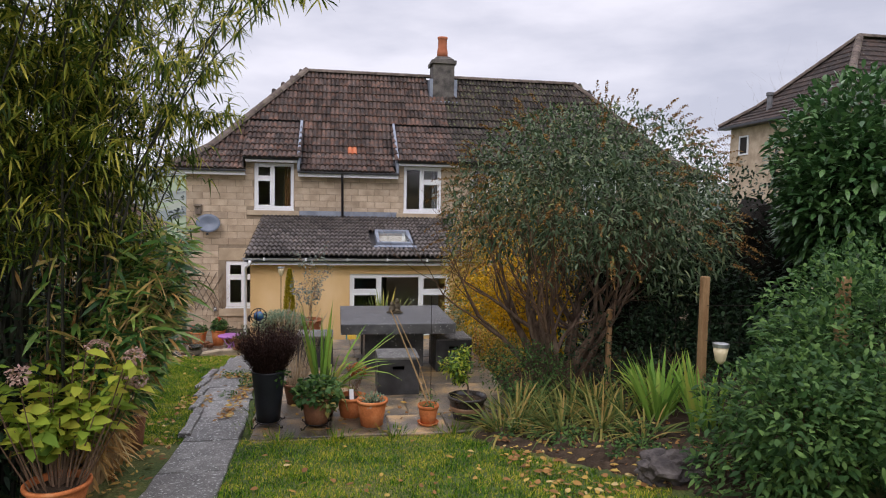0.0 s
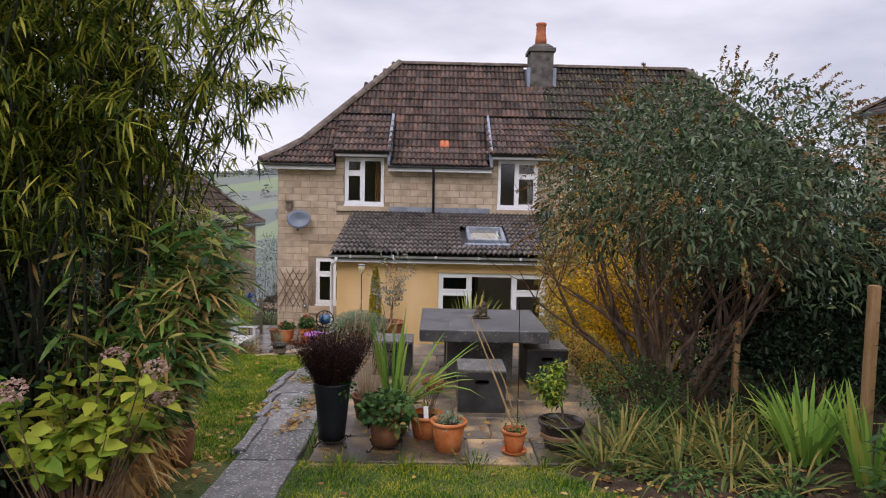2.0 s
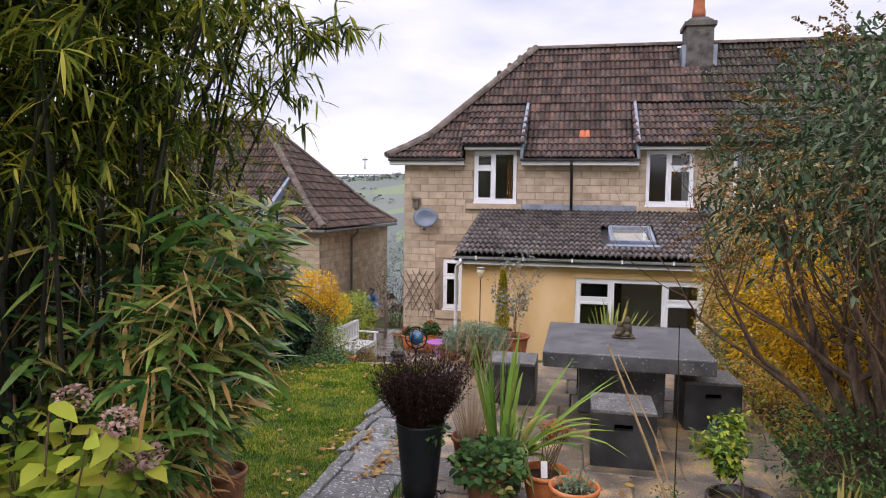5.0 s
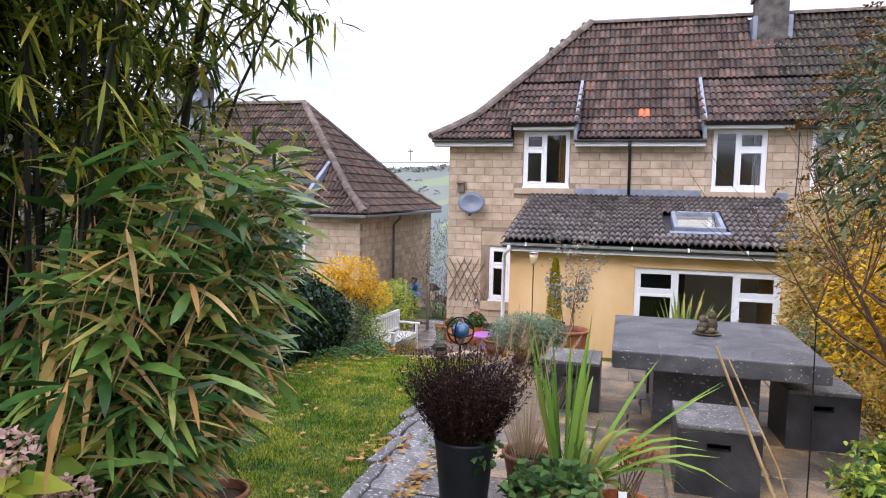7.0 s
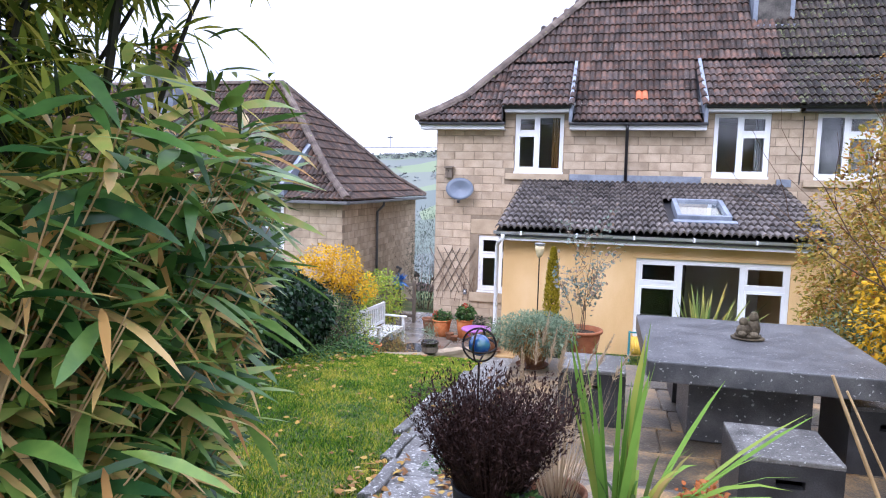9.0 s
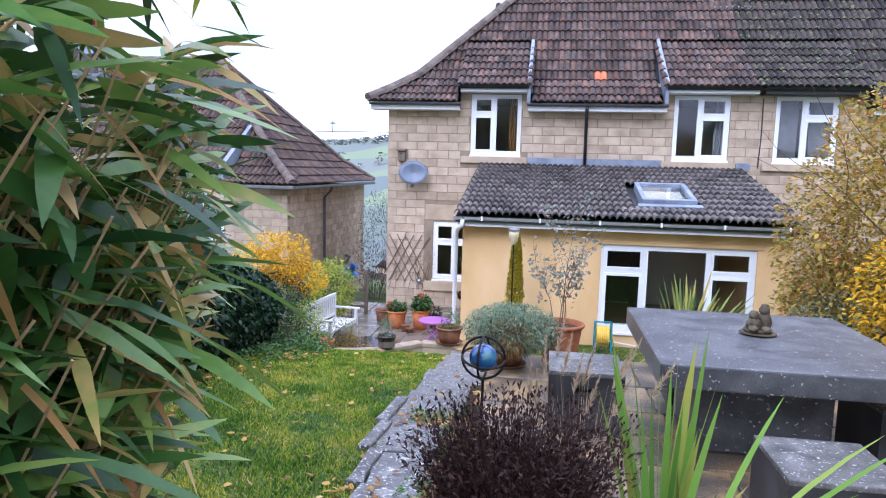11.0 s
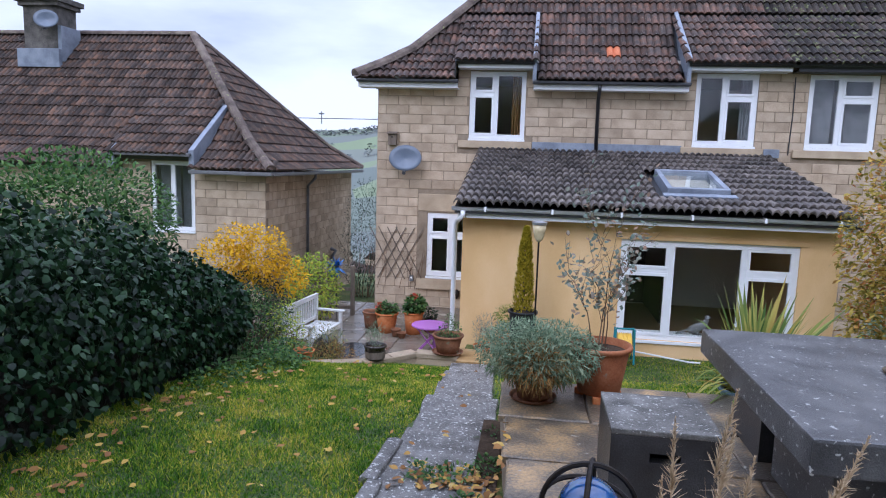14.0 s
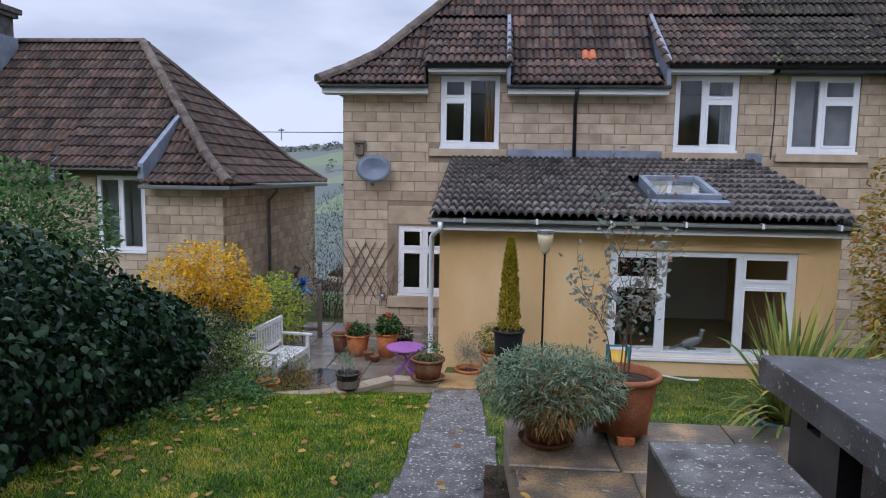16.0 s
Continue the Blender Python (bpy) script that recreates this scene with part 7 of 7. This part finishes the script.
bush("green_shrub", (-4.05, 17.2, TZ), "yellow-green shrub beside the gate", "shrub", [(2600, (0, 0, 0.65), (0.5, 0.6, 0.62))], 0.07, 0.035, L_HYD, 73, height=0.8)
bush("green_shrub", (-3.85, 14.1, gz(-3.85, 14.1)), "small-leaved green shrub at the foot of the bench", "shrub", [(2600, (0, 0, 0.42), (0.5, 0.6, 0.5))], 0.045, 0.024, L_SHRUB, 74, height=0.6)
bush("russet_heather", (-2.75, 14.25, TZ + 0.1), "russet heather and low plants by the terrace wall", "shrub", [(1700, (0, 0, 0.2), (0.36, 0.28, 0.28))], 0.05, 0.012, L_BUDDBROWN, 75, "blade", stems=0)
bush("green_heather", (-2.95, 14.5, TZ + 0.1), "feathery green plant by the terrace wall", "shrub", [(1400, (0, 0, 0.32), (0.32, 0.26, 0.30))], 0.06, 0.012, L_CROC, 76, "blade", stems=0)
bush("ivy_patch", (-3.25, 13.5, gz(-3.25, 13.5)), "low ivy and ground cover at the hedge foot", "plant", [(900, (0, 0, 0.06), (0.45, 0.55, 0.16))], 0.05, 0.042, L_SHRUB, 77, stems=0)
bush("variegated_shrub", (-3.42, 14.3, gz(-3.42, 14.3)), "yellow-green variegated shrub in front of the bench", "shrub", [(900, (0, 0, 0.35), (0.26, 0.24, 0.4))], 0.045, 0.026, L_HYD, 83, height=0.6)
bush("ivy_patch", (-3.0, 12.9, gz(-3.0, 12.9)), "low ivy and ground cover at the hedge foot", "plant", [(500, (0, 0, 0.05), (0.3, 0.5, 0.12))], 0.05, 0.042, L_SHRUB, 84, stems=0)
bush("ivy_patch", (-3.15, 11.8, gz(-3.15, 11.8)), "low ivy and ground cover at the hedge foot", "plant", [(420, (0, 0, 0.04), (0.25, 0.6, 0.10))], 0.05, 0.042, L_SHRUB, 85, stems=0)
p, top = potted((-3.05, 14.02, gz(-3.05, 14.02)), "small terracotta bowl on the lawn edge", 0.13, 0.14, TERRA)
bush("dark_conifer", (-4.2, 21.5, -2.9), "dark green conifer in the passage between the houses", "tree", [(4200, (0, 0, 1.5), (0.55, 0.7, 1.5))], 0.08, 0.02, L_DARK, 78, "blade", height=2.5)
bush("bare_tree", (-5.0, 30.0, -4.0), "thin bare autumn tree beyond the passage", "tree", [(1500, (0, 0, 2.6), (1.3, 1.3, 1.6))], 0.06, 0.02, L_BUDDBROWN, 79, "blade", height=4.5, stems=14)

bare = thing("bare_tree", (27.0, 36.0, gz(27.0, 36.0)), "leafless grey tree behind the far house", "tree")
rr = random.Random(93)
paths = []
for k in range(5):
    paths += grow((0.2 * k - 0.4, 0, -0.1), (rr.uniform(-0.5, 0.2), 0, 1), 5.2, 0.12, 4, rr, 0.4, 3, 0.14, 0.2)[0]
part("trunk", tube([p for p in paths if p[0][3] > 0.06], 6), BARK, bare)
tagged(part("twig", tube([p for p in paths if p[0][3] <= 0.06], 3), TWIG, bare), kind="stuff")

# far woods and hedgerows on the hillside, distance haze coloured into their leaves
rf = np.random.default_rng(600)
fx, fy = rf.uniform(-900, 60, 900), rf.uniform(150, 1180, 900)
line = np.sin(fx / 130 + fy / 90) + 0.6 * np.sin(fy / 47) > 0.55
fx, fy = np.concatenate([fx[line], rf.normal(-420, 160, 260)]), np.concatenate([fy[line], rf.uniform(1120, 1185, 260)])
fb, fw = [], []
gzv = ground_z(fx, fy)
for x, y, z in zip(fx, fy, gzv):
    for j in range(16):
        d = rf.normal(size=3)
        d = d / np.linalg.norm(d)
        s_ = rf.uniform(1.0, 2.6) + y * 0.001
        fb.append((x + d[0] * s_ * 1.4, y + d[1] * s_ * 1.4, z + s_ * 0.8 + d[2] * s_ * 0.8)), fw.append(d + [0, 0, 0.3])
hazed_wood = tagged(link_mesh("far_woods", leaf_mesh("far_woods", fb, fw, 3.6, 3.0, 0.2, "oval"), L_FAR), "woods and hedgerows on the far hillside, haze put into their pale colour", "woods", kind="stuff")
mast = tagged(part("mast", tube([[(-395, 1190, 62, 1.2), (-395, 1190, 84, 0.8)], [(-400, 1190, 80, 1.5), (-390, 1190, 80, 1.5)]], 5), GREYPLASTIC), "distant water tower on the skyline", "tower")
rv = random.Random(66)
vill = tagged(new("village_house"), "distant pale house in the valley", "house")
part("wall", boxes((-4, 4, -3, 3, 0, 5)), STONE, vill)
bm = bmesh.new()
v = [bm.verts.new(p) for p in ((-4.4, -3.4, 5), (4.4, -3.4, 5), (4.4, 3.4, 5), (-4.4, 3.4, 5), (-4.4, 0, 7.8), (4.4, 0, 7.8))]
for f in ((0, 1, 5, 4), (2, 3, 4, 5), (0, 4, 3), (1, 2, 5), (0, 3, 2, 1)):
    bm.faces.new([v[i] for i in f])
part("roof", bm, TILE_N, vill)
vill["group"] = "houses in the valley"
vill.matrix_basis = pose(-48, 150, gz(-48, 150), 0, 0, 20)
for k in range(26):
    yy = rv.uniform(110, 330)
    xx = -yy * rv.uniform(0.22, 0.48)
    copy_thing(vill, pose(xx, yy, gz(xx, yy), 0, 0, rv.uniform(0, 180)))

# lawn blades and fallen leaves
rgx = np.random.default_rng(700)


def scatter(n, x0, x1, y0, y1, keep):
    x, y = rgx.uniform(x0, x1, n), rgx.uniform(y0, y1, n)
    k = keep(x, y)
    return x[k], y[k]


px_ = lambda y: np.interp(y, [0, 5.1, 7.3, 9.6, 11.4, 14.5], [-0.25, -0.40, -0.47, -0.74, -0.76, -0.92])
pw_ = lambda y: np.interp(y, [6, 7.3, 9.9, 11.4, 11.7], [0.53, 0.5, 0.70, 0.64, 0.55]) / 2
areas = [scatter(160000, -3.5, -0.6, 6.4, 14.4, lambda x, y: (x < px_(y) - pw_(y) - 0.005 + 0.02 * np.sin(y * 13)) & ~((y > 13.8) & (x < -2.2) & (y > 14.1 + (x + 2.3)))),
         scatter(80000, -0.2, 3.3, 1.5, 6.45, lambda x, y: (x > px_(y) + 0.27) & (x < bed_edge(y) + 0.06 * np.sin(y * 19))),
         scatter(42000, -0.6, 3.6, 10.85, 15.75, lambda x, y: x > px_(y) + 0.3)]
gx_, gy_ = np.concatenate([a[0] for a in areas]), np.concatenate([a[1] for a in areas])
gzz = ground_z(gx_, gy_)
ga = rgx.random(len(gx_)) * 6.283
gt = rgx.uniform(0.1, 0.9, len(gx_))
clump = 0.7 + 0.0 * gx_
for k in range(14):
    turn_, freq = rgx.uniform(0, 6.283), rgx.uniform(3, 16)
    clump += 0.13 * np.sin((gx_ * np.cos(turn_) + gy_ * np.sin(turn_)) * freq + rgx.uniform(0, 6.283))
clump = np.clip(clump, 0.1, 1.5)
grass = tagged(link_mesh("grass", leaf_mesh("grass", np.stack([gx_, gy_, gzz - 0.004], 1), np.stack([np.cos(ga) * gt, np.sin(ga) * gt, np.ones(len(ga))], 1), rgx.uniform(0.025, 0.06, len(ga)) * (0.75 + 0.5 * clump), 0.009, 0.35, "blade"), L_GRASS), "short damp mown grass, yellowing in patches", "grass", kind="stuff")
lx, ly = [], []
for n, x0, x1, y0, y1 in ((620, 2.2, 3.9, 4.3, 6.8), (90, -1.05, -0.72, 4.4, 6.8), (170, -3.3, -0.7, 7.0, 14.0), (110, 0.0, 3.0, 3.0, 6.3), (70, 0.0, 2.7, 6.4, 7.4), (40, -1.1, -0.75, 7.8, 8.6), (40, -0.5, -0.3, 8.8, 10.5), (260, -0.55, -0.36, 7.2, 10.2), (90, -0.95, -0.45, 9.8, 10.15), (150, -3.3, -2.7, 8.0, 13.2), (50, -1.15, -0.95, 7.0, 9.5), (30, 0.0, 3.2, 11.2, 15.5)):
    lx += list(rgx.uniform(x0, x1, n))
    ly += list(rgx.uniform(y0, y1, n))
lx, ly = np.array(lx), np.array(ly)
on_patio = (lx > -0.35) & (lx < 2.75) & (ly > 6.4) & (ly < 10.85)
on_path = np.abs(lx - px_(ly)) < 0.28
lz = np.where(on_patio, PZ + 0.012, ground_z(lx, ly) + np.where(on_path, 0.04, 0.03))
la = rgx.random(len(lx)) * 6.283
litter = tagged(link_mesh("fallen_leaves", leaf_mesh("fallen_leaves", np.stack([lx, ly, lz], 1), np.stack([np.cos(la), np.sin(la), rgx.uniform(-0.05, 0.25, len(la))], 1), rgx.uniform(0.03, 0.085, len(la)), rgx.uniform(0.02, 0.05, len(la)), 0.1, "oval"), L_LITTER), "scattered brown and yellow fallen leaves", "leaves", kind="stuff")

# dark evergreen supposed behind the bamboo; its mass deepens the shade there
screen = bush("evergreen_shrub", (-2.55, 5.7, gz(-2.55, 5.7)), "dark evergreen shrub in the shade behind the bamboo", "shrub", [(9000, (0, 0.1, 1.2), (0.95, 1.2, 1.5)), (6000, (0.3, -0.9, 0.9), (0.9, 0.9, 1.3))], 0.09, 0.04, L_DARK, 91, height=1.6)
# added near-black lump that paints the shade within this shrub
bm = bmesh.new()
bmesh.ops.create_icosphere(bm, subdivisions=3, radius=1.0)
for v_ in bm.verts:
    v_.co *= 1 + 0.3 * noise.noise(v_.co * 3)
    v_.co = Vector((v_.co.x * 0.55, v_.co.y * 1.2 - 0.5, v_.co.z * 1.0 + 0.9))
part("shade_core", bm, SHADE_CORE, screen, "near-black solid core added for the shade among the leaves")

# weeds and debris along the seam of path and patio
for k, (x, y, n) in enumerate(((-0.47, 9.15, 130), (-0.52, 9.6, 110), (-0.44, 10.2, 150), (-0.6, 8.5, 70), (-0.43, 10.75, 90), (-0.72, 9.98, 90), (-0.86, 10.02, 70), (-0.6, 10.0, 80))):
    bush("weed_tuft", (x, y, gz(x, y) + 0.03), "small green weeds in the path joint", "plant", [(n, (0, 0, 0.02), (0.10, 0.13, 0.05))], 0.05, 0.022, L_SHRUB, 800 + k, stems=0)
for k, (x, y) in enumerate(((0.2, 6.33), (0.75, 6.34), (1.3, 6.36), (1.9, 6.38), (2.4, 6.4), (-0.08, 6.9), (-0.12, 7.7))):
    straps("leaves", thing("grass_tuft", (x, y, gz(x, y - 0.05)), "rough tuft of longer grass at the paving edge", "grass", "grass tufts at the paving edge"), 90, (0, 0, 0), 0.16, 0.007, 0.9, 0.3, L_GRASS, 820 + k, "", 0.22)

# ---- roof tiles and wall blocks, piece by piece ----
def tile_mesh(w, ln, lift0=0.045, roll=0.045):
    """A double-roll roof tile: local x across, y up the slope, z out."""
    cols = 9
    verts, faces = [], []
    for y, lift in ((0.0, lift0), (ln, 0.0)):
        for i in range(cols):
            t = i / (cols - 1)
            z = roll * abs(math.sin(t * 2 * math.pi)) ** 0.8
            verts.append((w * (t - 0.5), y, z + lift))
    for i in range(cols):
        verts.append((verts[i][0], 0.004, verts[i][2] - 0.035))
    for i in range(cols - 1):
        faces.append((i, i + 1, cols + i + 1, cols + i))
        faces.append((i + 1, i, 2 * cols + i, 2 * cols + i + 1))
    return verts, faces


def lay(parent, name, verts, faces, frames, mat, near, limit=300, label="", chosen=None):
    """Pieces as objects on one mesh up to the limit, nearest first; the rest joined."""
    frames = sorted(frames, key=near)
    me = bpy.data.meshes.new(name)
    me.from_pydata(verts, [], faces)
    me.materials.append(mat)
    alt = None
    if chosen:
        alt = me.copy()
        alt.materials.clear()
        alt.materials.append(chosen[1])
    for m in frames[:limit]:
        ob = new(name, alt if chosen and chosen[0](m) else me)
        ob.parent = parent
        ob.matrix_basis = m
    rest = frames[limit:]
    if rest:
        v0, f0 = np.array(verts), faces
        vs, fs = [], []
        for k, m in enumerate(rest):
            a = np.array(m)
            vs.append(v0 @ a[:3, :3].T + a[:3, 3])
            fs += [tuple(i + k * len(verts) for i in f) for f in f0]
        big = bpy.data.meshes.new(name + "s")
        big.from_pydata(np.concatenate(vs).tolist(), [], fs)
        big.materials.append(mat)
        tagged(link_mesh(name + "s", big, mat, parent), kind="stuff")


def slope_frames(x_lo, x_hi, start, height, d0, d1, gauge, w, rng, skip=None, axis="y", sign=1, lift=0.0):
    """Tile poses over a roof face that rises from an eave, course by course."""
    out, d, k = [], d0, 0
    while d < d1 - 0.05:
        g = (height(d + 0.26) - height(d)) / 0.26
        ang = math.atan(g)
        lo, hi = x_lo(d), x_hi(d)
        i = math.floor(lo / w)
        while (i + 0.5) * w < hi:
            u = (i + 0.5) * w
            if u > lo and not (skip and skip(u, d)):
                jit = rng.uniform(-0.006, 0.006)
                if axis == "y":
                    m = pose(u, start + d + jit, height(d) + lift, math.degrees(ang), rng.uniform(-0.8, 0.8), rng.uniform(-0.7, 0.7))
                else:
                    m = pose(start + sign * d, u, height(d) + lift, 0, 0, 90 if sign < 0 else -90) @ pose(0, jit, 0, math.degrees(ang), rng.uniform(-0.8, 0.8), rng.uniform(-0.7, 0.7))
                out.append(m)
            i += 1
        d += gauge * math.cos(ang)
        k += 1
    return out


rt = random.Random(40)
TW, TG = 0.26, 0.345
tv, tf = tile_mesh(TW + 0.01, 0.42, 0.04, 0.05)
on_dormer = lambda u, d: any(a - 0.02 < u < b + 0.02 for a, b in DORMERS) and d < 1.62
main_tiles = slope_frames(lambda d: EX0 + d + 0.08, lambda d: EX1 - d - 0.08, EY - 0.05, lambda d: roof_h(max(d - 0.05, 0)) - 0.02, 0.0, RY - EY, TG, TW, rt, on_dormer)
for a, b in DORMERS:
    main_tiles += slope_frames(lambda d, a=a: a + 0.02, lambda d, b=b: b - 0.0, EY - 0.07, lambda d: DZ - 0.02 + DSLOPE * (d - 0.07), 0.0, 1.72, TG, TW, rt)
main_tiles += slope_frames(lambda d: EY + d + 0.22, lambda d: 2 * RY - EY - d - 0.08, EX0 - 0.05, lambda d: roof_h(max(d - 0.05, 0)) - 0.02, 0.0, RY - EY, TG, TW, rt, None, "x", 1)
main_tiles = [m for m in main_tiles if not (CX0 - 0.05 < m.translation.x < CX1 + 0.05 and CY0 - 0.1 < m.translation.y < CY1)]
lay(roof, "roof_tile", tv, tf, [m for m in main_tiles if m.translation.x > PARTY], TILE_D, lambda m: m.translation.x, 120)
lay(roof, "roof_tile", tv, tf, [m for m in main_tiles if m.translation.x <= PARTY], TILE, lambda m: abs(m.translation.x - 1) + 2 * (m.translation.z - 2), chosen=(lambda m: 0.95 < m.translation.x < 1.2 and 2.5 < m.translation.z < 2.75 and m.translation.y < 19.9, TILE_R))

lean_tiles = slope_frames(lambda d: -1.36, lambda d: 4.1, XE - 0.05, lambda d: lean_z(XE - 0.05 + d) - 0.02, 0.0, WY - XE + 0.02, 0.335, 0.225, rt, lambda u, d: SKY[0] - 0.13 < u < SKY[1] + 0.13 and SKY[2] - 0.36 < XE + d < SKY[3] + 0.02)
lv, lf = tile_mesh(0.235, 0.40, 0.058, 0.062)
lay(lean_roof, "roof_tile", lv, lf, lean_tiles, TILE_E, lambda m: m.translation.y)

n_skip = lambda u, d: -9.02 < u < -7.2 and d < 1.5
n_tiles = slope_frames(lambda d: -17.0, lambda d: NEX - d - 0.08, NEY - 0.05, lambda d: n_roof_h(max(d - 0.05, 0)) - 0.02, 0.0, 3.5, TG, TW, rt, n_skip)
n_tiles += slope_frames(lambda d: -9.0, lambda d: -7.22, NEY - 0.1, lambda d: NEZ + 0.32 + 0.72 * (d - 0.08), 0.0, 1.6, TG, TW, rt)
n_tiles += slope_frames(lambda d: NEY + d + 0.08, lambda d: NEY + 7 - d - 0.08, NEX + 0.05, lambda d: n_roof_h(max(d - 0.05, 0)) - 0.02, 0.0, 3.5, TG, TW, rt, None, "x", -1)
lay(roof2, "roof_tile", tv, tf, n_tiles, TILE_N, lambda m: abs(m.translation.x + 7) + abs(m.translation.y - 20))


def block_mesh(w, h):
    """A wall block: its face stands a little proud, with softened edges; faces -y."""
    c = 0.006
    ring = [(-w / 2, -h / 2), (w / 2, -h / 2), (w / 2, h / 2), (-w / 2, h / 2)]
    verts = [(x, 0, z) for x, z in ring] + [(x, -0.004, z) for x, z in ring] + [(x - math.copysign(c, x), -0.009, z - math.copysign(c, z)) for x, z in ring]
    faces = [(8, 9, 10, 11)]
    for a in (0, 4):
        faces += [(a + i, a + (i + 1) % 4, a + 4 + (i + 1) % 4, a + 4 + i) for i in range(4)]
    return verts, faces


BLOCKS = {}


def lay_blocks(parent, u0, u1, z0, z1, holes, place, near, limit, seed, bw=0.455, bh=0.182):
    """Coursed blocks in half bond, cut at openings."""
    rng = random.Random(seed)
    found = []
    row, z = 0, z1
    while z - bh > z0:
        zc = z - bh / 2
        cuts = [(u0, u1)]
        for a, b, c, d in holes:
            if c - 0.02 < zc < d + 0.02:
                cuts = [s for lo, hi in cuts for s in ((lo, min(hi, a)), (max(lo, b), hi)) if s[1] - s[0] > 0.05]
        u = math.floor(u0 / bw) * bw + (bw / 2 if row % 2 else 0) + rng.uniform(-0.03, 0.03)
        while u < u1:
            for lo, hi in cuts:
                a, b = max(u, lo), min(u + bw, hi)
                if b - a > 0.05:
                    found.append(((a + b) / 2, zc, round(b - a - 0.011, 2)))
            u += bw
        z -= bh
        row += 1
    found.sort(key=lambda f: near(f[0], f[1]))
    vs, fs = [], []
    for k, (u, zc, w) in enumerate(found):
        m = place(u, zc)
        if k < limit:
            if w not in BLOCKS:
                me = bpy.data.meshes.new("block")
                v_, f_ = block_mesh(w, bh - 0.010)
                me.from_pydata(v_, [], f_)
                me.materials.append(STONE)
                BLOCKS[w] = me
            ob = new("block", BLOCKS[w])
            ob.parent, ob.matrix_basis = parent, m
        else:
            v_, f_ = block_mesh(w, bh - 0.010)
            n0 = sum(len(x) for x in vs)
            vs.append([tuple(m @ Vector(p_)) for p_ in v_])
            fs += [tuple(i + n0 for i in f) for f in f_]
    if vs:
        me = bpy.data.meshes.new("blocks")
        me.from_pydata([p_ for x in vs for p_ in x], [], fs)
        tagged(link_mesh("blocks", me, STONE, parent), kind="stuff")


h_holes = [W1, W2, W3, W4, GW, (-2.53, -1.2, -2.0, -0.04), (-1.77, -0.32, 0.86, 1.02), (2.43, 3.91, 0.84, 1.0), (4.41, 6.01, 0.84, 1.0), (-1.28, 4.02, -2.6, 0.82), (HX0, -1.8, 2.08, 2.6), (-0.34, 2.44, 2.08, 2.6), (6.27, 8.0, 2.08, 2.6), (9.4, HX1, 2.08, 2.6)]
lay_blocks(front_wall, HX0, 7.0, BASE, 2.40, h_holes, lambda u, z: pose(u, WY, z), lambda u, z: u + 0.01 * abs(z), 300, 6)
lay_blocks(n_front, -12.0, -5.75, -2.8, 0.40, [(NW[0], NW[1], -1.1, 0.45), (-12.0, -8.95, 0.2, 0.6), (-7.2, -5.75, 0.2, 0.6)], lambda u, z: pose(u, 19.2, z), lambda u, z: -u, 200, 7)
lay_blocks(n_side, 19.2, 25.6, -3.6, 0.2, [], lambda u, z: pose(-5.75, u, z, 0, 0, 90), lambda u, z: u, 200, 8)
lay_blocks(side_wall, WY, 25.0, BASE, 2.1, [], lambda u, z: pose(HX0, 44.16 - u, z, 0, 0, -90), lambda u, z: u, 0, 9)
